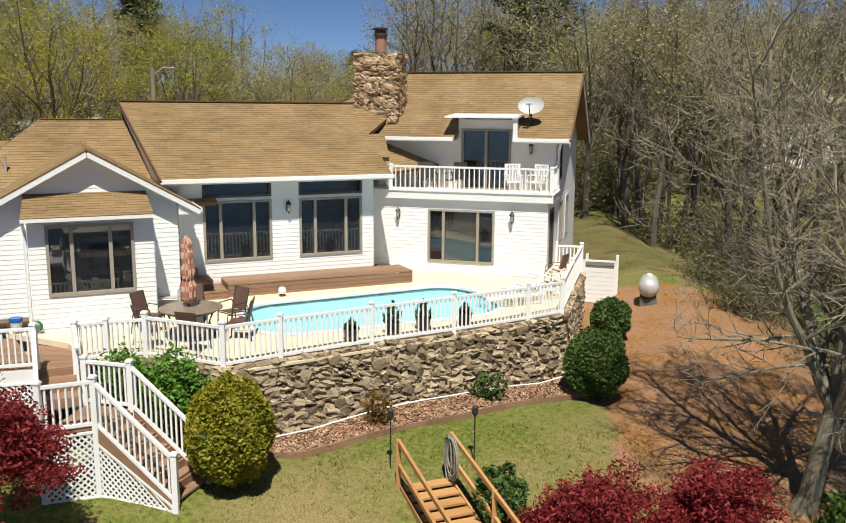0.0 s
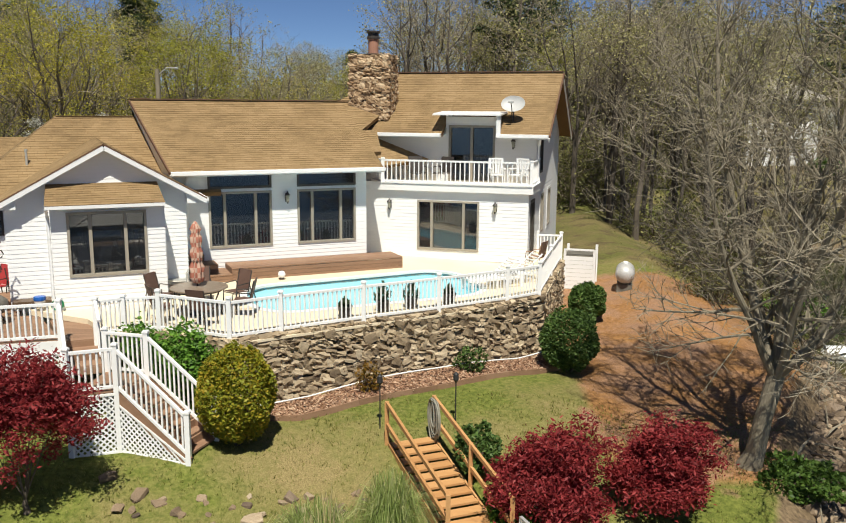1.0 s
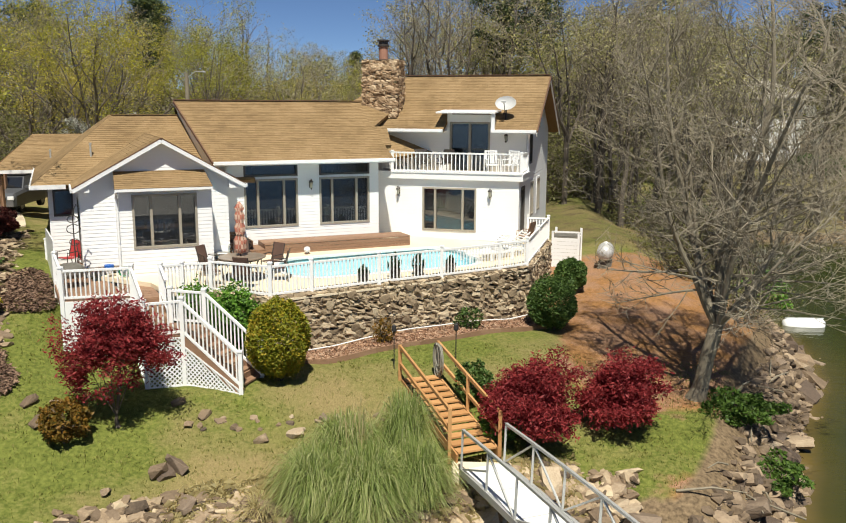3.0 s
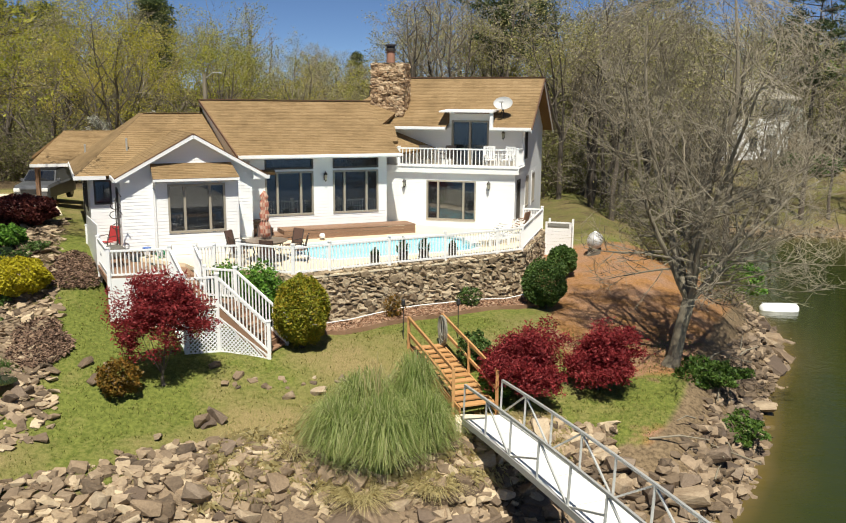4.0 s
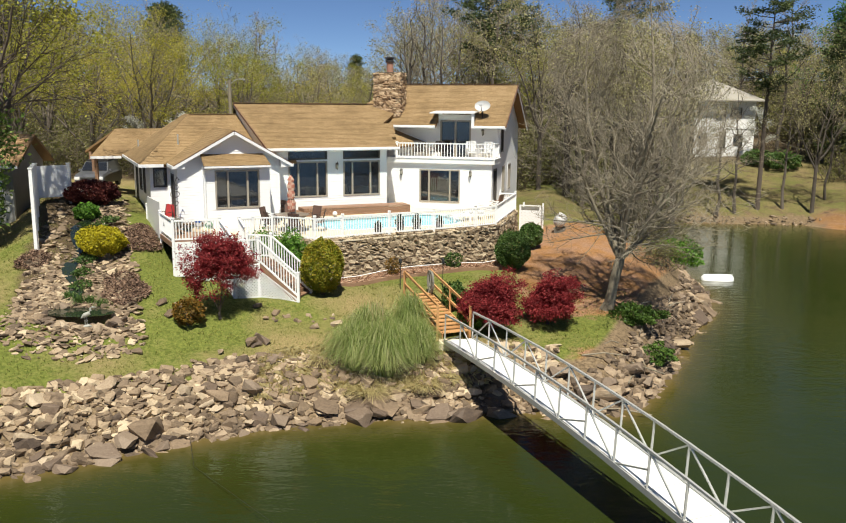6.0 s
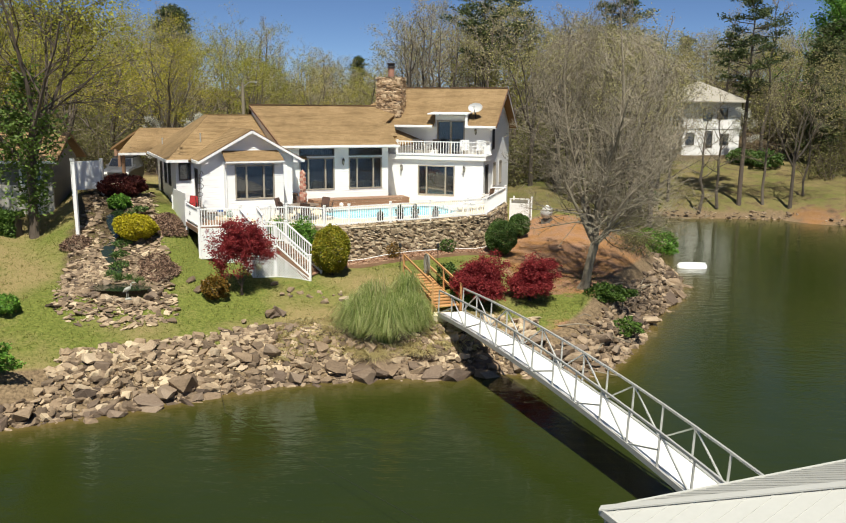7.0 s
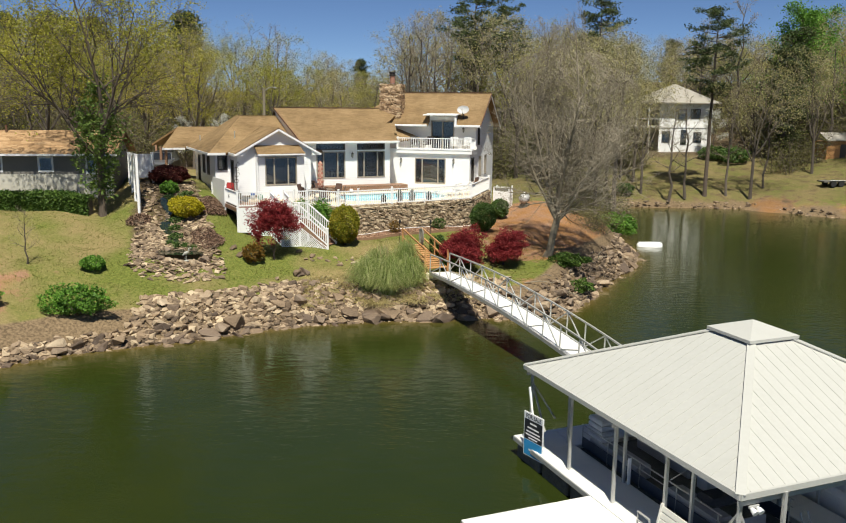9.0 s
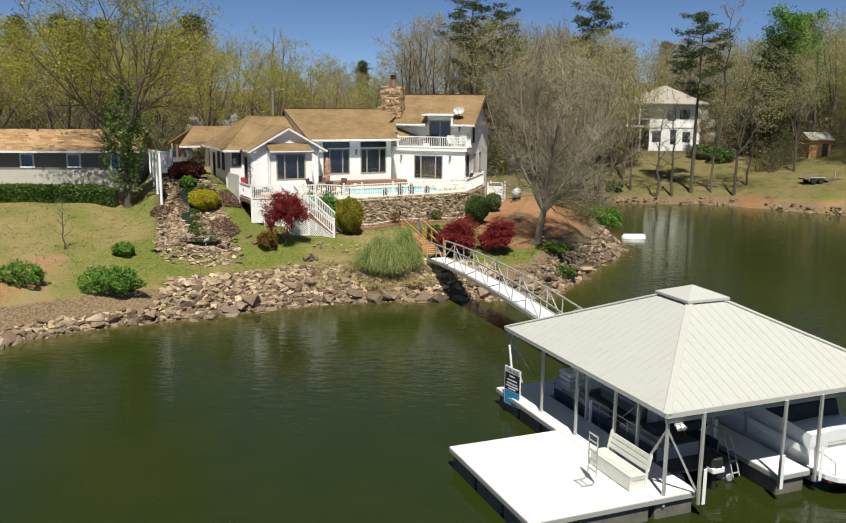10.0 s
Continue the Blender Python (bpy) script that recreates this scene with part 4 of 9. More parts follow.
def build_terrace():
    outer = [(x, y) for x, y in FENCE] + [(2.9, 33.8), (-3.0, 34.0), (-8.0, 30.0), (-10.4, 25.2), (-11.0, 23.9), (-9.2, 23.3), (-8.3, 22.3)]
    bm = bmesh.new()
    lo = [bm.verts.new((x, y, deckz(x, y))) for x, y in outer]
    li = [bm.verts.new((p.x, p.y, deckz(p.x, p.y))) for p in pool_outline()]
    ed = [bm.edges.new((l[i], l[(i + 1) % len(l)])) for l in (lo, li) for i in range(len(l))]
    bmesh.ops.triangle_fill(bm, edges=ed, use_beauty=True)
    down = bmesh.ops.extrude_edge_only(bm, edges=ed)
    for v in [g for g in down["geom"] if isinstance(g, bmesh.types.BMVert)]:
        v.co.z -= 0.14
    bmesh.ops.recalc_face_normals(bm, faces=bm.faces)
    t = solid("pool_terrace", bm, M_CONC, label="cream concrete pool terrace slab beside the house", category="terrace", kind="structure")
    return t


build_terrace()
POOL = thing("swimming_pool", Matrix.Identity(4), "long turquoise swimming pool with rounded ends in concrete", "swimming pool")
bm = bmesh.new()
_rim = pool_outline()
_n = len(_rim)
_top = [bm.verts.new((p.x, p.y, deckz(p.x, p.y) - 0.01)) for p in _rim]
_bot = [bm.verts.new((p.x, p.y, 3.3)) for p in _rim]
for i in range(_n):
    bm.faces.new((_top[i], _top[(i + 1) % _n], _bot[(i + 1) % _n], _bot[i]))
bm.faces.new(_bot)
part("basin", bm, M_POOLTILE, POOL, "pale blue pool shell")


def pool_water_mat():
    m, nt, nodes, links, bsdf = node_mat("pool_water")
    bsdf.inputs["Base Color"].default_value = (0.48, 0.82, 0.91, 1)
    bsdf.inputs["Roughness"].default_value, bsdf.inputs["IOR"].default_value = 0.03, 1.33
    bsdf.inputs["Alpha"].default_value = 0.45
    n = nodes.new("ShaderNodeTexNoise")
    n.inputs["Scale"].default_value = 3.0
    b = nodes.new("ShaderNodeBump")
    b.inputs["Strength"].default_value, b.inputs["Distance"].default_value = 0.15, 0.02
    links.new(n.outputs[0], b.inputs["Height"])
    links.new(b.outputs[0], bsdf.inputs["Normal"])
    return m


bm = bmesh.new()
bm.faces.new([bm.verts.new((p.x, p.y, 4.66)) for p in pool_outline(-0.004)])
_w = part("water_surface", bm, pool_water_mat(), POOL, "clear turquoise pool water")
_w.visible_shadow = False
bm = bmesh.new()
_a, _b = pool_outline(0.16), pool_outline(-0.03)
_va = [bm.verts.new((p.x, p.y, deckz(p.x, p.y) + 0.012)) for p in _a]
_vb = [bm.verts.new((p.x, p.y, deckz(p.x, p.y) + 0.02)) for p in _b]
_vc = [bm.verts.new((p.x, p.y, deckz(p.x, p.y) - 0.05)) for p in _b]
for i in range(_n):
    j = (i + 1) % _n
    bm.faces.new((_va[i], _va[j], _vb[j], _vb[i]))
    bm.faces.new((_vb[i], _vb[j], _vc[j], _vc[i]))
part("coping", bm, M_DOCKTOP, POOL, "pale pool coping")

# retaining wall: core, stones, coping
RWALL = thing("retaining_wall", Matrix.Identity(4), "rugged dry-laid fieldstone retaining wall under the pool terrace", "retaining wall")
_rr = random.Random(11)
_items = []
for (ax, ay), (bx, by) in zip(FENCE[1:], FENCE[2:]):
    d = Vector((bx - ax, by - ay, 0)).normalized()
    out = Vector((d.y, -d.x, 0))
    a, b = Vector((ax, ay, 0)) + out * 0.02, Vector((bx, by, 0)) + out * 0.02
    part("core", prism(bmesh.new(), [a + Vector((0, 0, 2.2)), b + Vector((0, 0, 2.2)), b - out * 0.4 + Vector((0, 0, 2.2)), a - out * 0.4 + Vector((0, 0, 2.2))], (0, 0, 2.28)), M_MORTAR, RWALL)
    _items += lay_stones(RWALL, a, b, min(gz(ax, ay), gz(bx, by)) - 0.1, 4.57, out, STONES, _rr)
    top = [a + out * 0.14, b + out * 0.14, b - out * 0.4, a - out * 0.4]
    part("coping", prism(bmesh.new(), [Vector((p.x, p.y, 4.47)) for p in top], (0, 0, 0.06)), M_CONC, RWALL)
d = Vector((FENCE[1][0] - FENCE[0][0], FENCE[1][1] - FENCE[0][1], 0)).normalized()
out = Vector((d.y, -d.x, 0))
a, b = Vector((*FENCE[0], 0)), Vector((*FENCE[1], 0))
part("core", prism(bmesh.new(), [a + Vector((0, 0, 2.2)), b + Vector((0, 0, 2.2)), b - out * 0.4 + Vector((0, 0, 2.2)), a - out * 0.4 + Vector((0, 0, 2.2))], (0, 0, 2.28)), M_MORTAR, RWALL)
_items += lay_stones(RWALL, a, b, 2.4, 4.57, out, STONES, _rr)
_joined_v, _joined_f = [], []
for k, (me, m) in enumerate(_items):
    if k < 300:
        part("stone", me, None, RWALL).matrix_local = m
    else:
        base = len(_joined_v)
        _joined_v += [m @ v.co for v in me.vertices]
        _joined_f += [tuple(base + i for i in p.vertices) for p in me.polygons]
_me = bpy.data.meshes.new("stones")
_me.from_pydata(_joined_v, [], _joined_f)
M_STONEI = mat("fieldstone_joined", [(0.11, 0.077, 0.047), (0.315, 0.238, 0.15), (0.55, 0.45, 0.31)], 0.85, 3, 22, 0.6, vary=0.8, island=True, dist=0.02)
_me.materials.append(M_STONEI)
part("stones", _me, None, RWALL)["kind"] = "stuff"

# mulch bed with a timber edge before the wall
M_MULCH = mat("red_bark_mulch", [(0.15, 0.075, 0.042), (0.34, 0.19, 0.11), (0.50, 0.34, 0.22)], 0.95, 3, 30, 0.9, dist=0.03)
_bed_in, _bed_out = [], []
for i, (x, y) in enumerate(FENCE[1:7]):
    _bed_in.append(Vector((x, y, 0)) + Vector((0.05, -0.08, 0)))
    _bed_out.append(Vector((x, y, 0)) + Vector((0.66, -1.0 if i else -0.4, 0)) * (1.0 if i < 5 else 1.15))


def strip(a, b, n, lift):
    bm = bmesh.new()
    rows = []
    def at(l, t):
        s = t * (len(l) - 1)
        i = min(int(s), len(l) - 2)
        return l[i].lerp(l[i + 1], s - i)
    for i in range(n * 12 + 1):
        p, q = at(a, i / (n * 12)), at(b, i / (n * 12))
        rows.append([])
        for k in range(6):
            c = p.lerp(q, k / 5)
            rows[-1].append(bm.verts.new((c.x, c.y, gz(c.x, c.y) + lift + 0.03 * noise.noise((c.x * 6, c.y * 6, 0)) - (0.12 if k in (0, 5) else 0))))
    for r0, r1 in zip(rows, rows[1:]):
        for k in range(5):
            bm.faces.new((r0[k], r0[k + 1], r1[k + 1], r1[k]))
    return bm, [r[5].co.copy() for r in rows], [r[1].co.copy() for r in rows]


bm, _edge, _hose = strip(_bed_in, _bed_out, 5, 0.09)
bmesh.ops.recalc_face_normals(bm, faces=bm.faces)
solid("mulch_bed", bm, M_MULCH, label="red bark mulch bed along the stone wall", category="flower bed", kind="structure")
_cr = random.Random(17)
_cv, _cf = [], []
for _ in range(5200):
    _t, _s = _cr.random() * (len(_edge) - 1), _cr.random()
    _i = int(_t)
    _p = _hose[_i].lerp(_hose[_i + 1], _t - _i).lerp(_edge[_i].lerp(_edge[_i + 1], _t - _i), _s)
    _p = Vector((_p.x, _p.y, gz(_p.x, _p.y) + 0.115 + _cr.uniform(-0.01, 0.02)))
    _m = Matrix.Translation(_p) @ Euler((_cr.uniform(-0.6, 0.6), _cr.uniform(-0.6, 0.6), _cr.uniform(0, 6.28))).to_matrix().to_4x4()
    _l, _w, _n = _cr.uniform(0.02, 0.07), _cr.uniform(0.008, 0.02), len(_cv)
    _cv += [_m @ Vector(c) for c in ((-_l, -_w, 0), (_l, -_w * 0.6, 0), (_l, _w, 0.006), (-_l, _w * 0.8, 0.006), (0, 0, -0.015))]
    _cf += [(_n, _n + 1, _n + 2, _n + 3), (_n + 1, _n, _n + 4), (_n + 3, _n + 2, _n + 4)]
_me = bpy.data.meshes.new("mulch_chips")
_me.from_pydata(_cv, [], _cf)
_me.materials.append(mat("bark_chips", [(0.11, 0.05, 0.03), (0.34, 0.19, 0.11), (0.58, 0.42, 0.29)], 0.9, 3, 30, 0.3, vary=0.9, island=True))
_chips = new("mulch_chips", _me)
tagged(_chips, "loose reddish bark chips on the bed", "mulch", kind="stuff")
EDGE = thing("bed_edging", Matrix.Identity(4), "dark brown timber edging round the mulch bed", "edging")
for p, q in zip(_edge[::4], _edge[4::4]):
    part("board", bar(bmesh.new(), Vector((p.x, p.y, p.z + 0.07)), Vector((q.x, q.y, q.z + 0.07)), 0.04, 0.20), M_DECKWOOD, EDGE)
solid("drain_pipe", tube(bmesh.new(), [p + Vector((0, 0, 0.06)) for p in _hose[::5]], 0.02, 6), M_WHITE, label="white plastic pipe lying on the mulch", category="pipe")

# railings
_pk = bmesh.new()
box(_pk, -0.019, -0.019, 0, 0.019, 0.019, 1)
PICKET = link_bm("picket", _pk, M_VINYL)
_ps = bmesh.new()
box(_ps, -0.055, -0.055, 0, 0.055, 0.055, 1.0)
POSTM = link_bm("post", _ps, M_VINYL)
_pc = bmesh.new()
box(_pc, -0.07, -0.07, 0, 0.07, 0.07, 0.03)
prism(_pc, [(-0.06, -0.06, 0.03), (0.06, -0.06, 0.03), (0.06, 0.06, 0.03), (-0.06, 0.06, 0.03)], (0, 0, 0.02))
CAPM = link_bm("cap", _pc, M_VINYL)


def post(parent, x, y, z0, z1):
    p = part("post", POSTM, None, parent)
    p.matrix_local = Matrix.Translation((x, y, z0)) @ Matrix.Diagonal((1, 1, z1 - z0, 1))
    c = part("cap", CAPM, None, parent)
    c.matrix_local = Matrix.Translation((x, y, z1))


def rail_run(parent, a, b, h=0.88, gap=0.09, spacing=0.125):
    """Top and bottom rail with pickets between two floor points."""
    a, b = Vector(a), Vector(b)
    n = max(2, round((b - a).xy.length / spacing))
    part("rail", bar(bmesh.new(), a + Vector((0, 0, h)), b + Vector((0, 0, h)), 0.075, 0.06), M_VINYL, parent)
    part("rail", bar(bmesh.new(), a + Vector((0, 0, gap)), b + Vector((0, 0, gap)), 0.055, 0.06), M_VINYL, parent)
    for i in range(1, n):
        p = a.lerp(b, i / n)
        part("picket", PICKET, None, parent).matrix_local = Matrix.Translation((p.x, p.y, p.z + gap)) @ Matrix.Diagonal((1, 1, h - gap, 1))


PF = thing("pool_fence", Matrix.Identity(4), "white vinyl picket fence along the edge of the pool terrace", "fence")
_fz = 4.60
for i, (x, y) in enumerate(FENCE):
    post(PF, x, y, _fz - 0.08, 5.60)
    if i:
        rail_run(PF, (*FENCE[i - 1], _fz), (x, y, _fz), 0.90)
post(PF, 3.05, 33.55, _fz, 5.6)
rail_run(PF, (3.90, 33.4, _fz), (3.05, 33.55, _fz), 0.9)
# gate run between the terrace and the stairs
for p, q in (((-7.17, 22.78), (-7.95, 22.55)), ((-7.95, 22.55), (-8.45, 22.15))):
    rail_run(PF, (*p, _fz), (*q, _fz), 0.85, spacing=0.11)
post(PF, -7.95, 22.55, _fz - 0.05, 5.5)

# wooden bench platform along the house wall and the corner steps
BENCH = thing("deck_bench", Matrix.Identity(4), "long brown wooden bench platform along the house wall", "bench")
def board_box(parent, m, u0, v0, z0, u1, v1, z1, across=True, name="board"):
    """A low platform: boards on top and a skirt of planks."""
    n = max(1, round((v1 - v0) / 0.14))
    for i in range(n):
        a, b = v0 + (v1 - v0) * i / n, v0 + (v1 - v0) * (i + 1) / n - 0.008
        part(name, new_box(u0, a, z1 - 0.035, u1, b, z1), M_DECKWOOD, parent).matrix_local = m
    k = max(1, round((z1 - 0.04 - z0) / 0.13))
    for i in range(k):
        za, zb = z0 + (z1 - 0.04 - z0) * i / k, z0 + (z1 - 0.04 - z0) * (i + 1) / k - 0.008
        part("skirt", new_box(u0, v0 + 0.01, za, u1, v0 + 0.04, zb), M_DECKWOOD, parent).matrix_local = m
        for uu in (u0, u1 - 0.03):
            part("skirt", new_box(uu, v0 + 0.04, za, uu + 0.03, v1, zb), M_DECKWOOD, parent).matrix_local = m


board_box(BENCH, ML, 3.55, 1.75, 4.8, 9.15, 2.84, 5.22)
STEPS = thing("corner_steps", Matrix.Identity(4), "brown wooden corner steps up to the patio door", "steps")
board_box(STEPS, ML, 2.3, 1.65, 4.78, 3.53, 2.84, 5.06)
board_box(STEPS, ML, 2.3, 2.05, 5.07, 3.2, 2.84, 5.32)
board_box(STEPS, ML, 2.3, 2.4, 5.33, 2.85, 2.84, 5.58)

# balcony
BALC = thing("balcony", Matrix.Identity(4), "white balcony with pickets above the lower room", "balcony")
part("floor_board", prism(bmesh.new(), [Rw(-3.05, -0.12, 7.26), Rw(2.87, -0.12, 7.26), Rw(2.87, UPPER_V - 0.01, 7.26), Rw(-3.05, UPPER_V - 0.01, 7.26)], (0, 0, 0.12)), M_CONC, BALC)
for a, b in (((-3.08, -0.15), (2.9, -0.15)), ((2.9, -0.15), (2.9, UPPER_V - 0.03)), ((-3.08, -0.15), (-3.08, UPPER_V - 0.6))):
    trim("fascia", Rw(*a, 7.36), Rw(*b, 7.36), 0.05, 0.26, M_WHITE, BALC)
    trim("moulding", Rw(a[0], a[1], 7.5), Rw(b[0], b[1], 7.5), 0.12, 0.04, M_WHITE, BALC)
def rail_local(parent, m, a, b, z, h, **k):
    rail_run(parent, m @ Vector((*a, z)), m @ Vector((*b, z)), h, **k)


for a, b in (((-2.35, -0.1), (2.85, -0.1)), ((2.85, -0.1), (2.85, UPPER_V - 0.1)), ((-2.35, -0.1), (-2.95, 0.55))):
    rail_local(BALC, MR, a, b, 7.5, 0.76, gap=0.06, spacing=0.16)
for a in ((-2.35, -0.1), (2.85, -0.1), (2.85, UPPER_V - 0.1), (-2.95, 0.55)):
    p = MR @ Vector((*a, 0))
    post(BALC, p.x, p.y, 7.38, 8.3)

# left deck, platform, landing and lattice-sided stairs
def floor_boards(parent, corners, z, thick=0.04, width=0.14):
    """Deck boards laid along the first side of a four-sided floor."""
    a, b, c, d = (Vector((*p, z)) for p in corners)
    n = max(1, round((d - a).length / width))
    for i in range(n):
        p, q = a.lerp(d, i / n), b.lerp(c, i / n)
        r, s = b.lerp(c, (i + 0.94) / n), a.lerp(d, (i + 0.94) / n)
        part("board", prism(bmesh.new(), [p, q, r, s], (0, 0, thick)), M_DECKWOOD, parent)


LD = thing("side_deck", Matrix.Identity(4), "raised wooden deck beside the gable with white railing", "deck")
floor_boards(LD, [(-10.92, 21.15), (-9.15, 21.75), (-10.85, 24.0), (-12.3, 23.6)], 4.58)
floor_boards(LD, [(-12.3, 23.6), (-11.3, 23.9), (-12.4, 26.6), (-13.75, 26.1)], 4.60)
for p, q in (((-10.92, 21.15), (-9.15, 21.75)), ((-12.3, 23.6), (-10.92, 21.15))):
    rail_run(LD, (*p, 4.62), (*q, 4.62), 0.86)
for p in ((-10.92, 21.15), (-9.15, 21.75), (-12.3, 23.6), (-13.85, 26.2)):
    post(LD, *p, 3.0, 5.56)
# solid white side panels of the raised deck
for p, q, z0, z1 in (((-12.3, 23.6), (-13.85, 26.2), 4.3, 5.95), ((-10.92, 21.15), (-12.3, 23.6), 4.32, 4.6), ((-10.92, 21.15), (-9.15, 21.75), 4.32, 4.6)):
    part("panel", bar(bmesh.new(), (*p, (z0 + z1) / 2), (*q, (z0 + z1) / 2), 0.04, z1 - z0), M_WHITE, LD, "white boarded side panel")
part("panel", bar(bmesh.new(), (-10.92, 21.15, 3.75), (-10.2, 21.39, 3.75), 0.04, 1.2), M_WHITE, LD, "white boarded side panel")
trim("rim_joist", (-10.95, 21.13, 4.47), (-12.33, 23.58, 4.47), 0.05, 0.2, M_DECKWOOD, LD)


def lattice(parent, p, q, z0a, z0b, z1a, z1b, step=0.13, w=0.035):
    """Crossed diagonal slats clipped to a four-sided upright panel from p to q."""
    p, q = Vector((*p, 0)), Vector((*q, 0))
    L = (q - p).length
    d = (q - p) / L
    poly = [(0, z0a), (L, z0b), (L, z1b), (0, z1a)]
    zlo, zhi = min(z0a, z0b), max(z1a, z1b)
    out = Vector((d.y, -d.x, 0))
    for sgn in (1, -1):
        s = -(zhi - zlo)
        while s < L + (zhi - zlo):
            h = zhi - zlo
            x0, x1 = (s, s + h) if sgn > 0 else (s + h, s)
            t = w * 0.72
            quad = [(x0 - t, zlo), (x0 + t, zlo), (x1 + t, zhi), (x1 - t, zhi)]
            c = clip_poly(quad, poly)
            if len(c) >= 3:
                off = out * (0.006 if sgn > 0 else 0.018)
                pts = [p + d * x + off + Vector((0, 0, z)) for x, z in c]
                part("slat", prism(bmesh.new(), pts, out * 0.01), M_VINYL, parent)
            s += step
    for a, b in zip(poly, poly[1:] + poly[:1]):
        if Vector((a[0] - b[0], a[1] - b[1])).length > 0.05:
            part("frame_board", bar(bmesh.new(), p + d * a[0] + Vector((0, 0, a[1])) + out * 0.015, p + d * b[0] + Vector((0, 0, b[1])) + out * 0.015, 0.045, 0.05, out), M_VINYL, parent)


ST = thing("deck_stairs", Matrix.Identity(4), "wooden stairs with white picket rails and lattice skirting", "stairs")
A, B, C, D = (-8.02, 19.62), (-7.15, 20.05), (-6.86, 21.08), (-7.9, 21.3)
E_, F_ = (-5.5, 19.62), (-5.18, 20.62)
LZ = 4.02
floor_boards(ST, [A, B, C, D], LZ - 0.04)
g1 = min(gz(*E_), gz(*F_))
# treads
_nst = 6
for i in range(1, _nst + 1):
    t0, t1 = (i - 1) / _nst, (i - 0.05) / _nst
    z = LZ - (LZ - g1) * i / (_nst + 1)
    b0, c0 = Vector((*B, z)), Vector((*C, z))
    e0, f0 = Vector((*E_, z)), Vector((*F_, z))
    part("tread", prism(bmesh.new(), [b0.lerp(e0, t0), b0.lerp(e0, t1), c0.lerp(f0, t1), c0.lerp(f0, t0)], (0, 0, -0.045)), M_DECKWOOD, ST)
    part("riser", prism(bmesh.new(), [b0.lerp(e0, t0), c0.lerp(f0, t0), c0.lerp(f0, t0 + 0.03), b0.lerp(e0, t0 + 0.03)], (0, 0, (LZ - g1) / (_nst + 1) - 0.046)), M_DECKWOOD, ST)
for p, q in ((B, E_), (C, F_)):
    part("stringer", bar(bmesh.new(), (*p, LZ - 0.17), (*q, g1 + 0.05), 0.05, 0.26), M_DECKWOOD, ST)
    rail_run(ST, (*p, LZ), (*q, g1 + 0.12), 0.92, spacing=0.12)
    post(ST, *q, g1 - 0.2, g1 + 1.14)
    post(ST, *p, g1 - 0.2, LZ + 1.0)
for p, q in ((A, B), (D, C)):
    rail_run(ST, (*p, LZ), (*q, LZ), 0.92, spacing=0.12)
for p in (A, D):
    post(ST, *p, gz(*p) - 0.2, LZ + 1.0)
lattice(ST, A, B, gz(*A), gz(*B), LZ - 0.08, LZ - 0.08)
lattice(ST, B, E_, gz(*B), g1, LZ - 0.3, g1 + 0.06)
lattice(ST, (-10.2, 21.39), (-9.15, 21.75), gz(-10.2, 21.4), gz(-9.15, 21.75), 4.3, 4.3)
lattice(ST, (-9.15, 21.75), A, gz(-9.15, 21.75), gz(*A), 4.3, LZ - 0.08)
rail_run(ST, (-9.15, 21.75, 4.5), (*A, LZ + 0.05), 0.95, spacing=0.12)
# upper platform and steps down to the landing
PL = thing("stair_platform", Matrix.Identity(4), "broad brown wooden platform and steps between terrace and stairs", "steps")
for (pa, pb, pc, pd), z in (([(-9.1, 21.7), (-8.42, 22.05), (-9.2, 23.4), (-10.4, 23.75)], 4.55), ([(-8.82, 21.2), (-8.14, 21.55), (-8.42, 22.05), (-9.1, 21.7)], 4.38), ([(-8.6, 20.8), (-7.95, 21.15), (-8.14, 21.55), (-8.82, 21.2)], 4.2)):
    floor_boards(PL, [pa, pb, pc, pd], z)
    part("riser", bar(bmesh.new(), (*pa, z - 0.08), (*pb, z - 0.08), 0.03, 0.17), M_DECKWOOD, PL)
    for p, q in ((pa, pd), (pb, pc)):
        part("stringer", bar(bmesh.new(), (*p, z - 0.11), (*q, z - 0.11), 0.04, 0.22), M_DECKWOOD, PL)
for p, q in (((-8.42, 22.05), (-7.95, 21.15)),):
    rail_run(PL, (*p, 4.6), (*q, 4.35), 0.9, spacing=0.12)
    post(PL, *p, 3.2, 5.55)

# ---- boat dock, gangway and boats ----
MD = Matrix.Translation((7.38, -10.31, 0)) @ Matrix.Rotation(radians(23.9), 4, "Z")
DW, DL, DZ = 8.5, 8.96, 0.63


def Dw(x, y, z):
    return MD @ Vector((x, y, z))


DOCK = thing("boat_dock", MD, "covered floating boat dock with pale decking and aluminium posts", "boat dock")
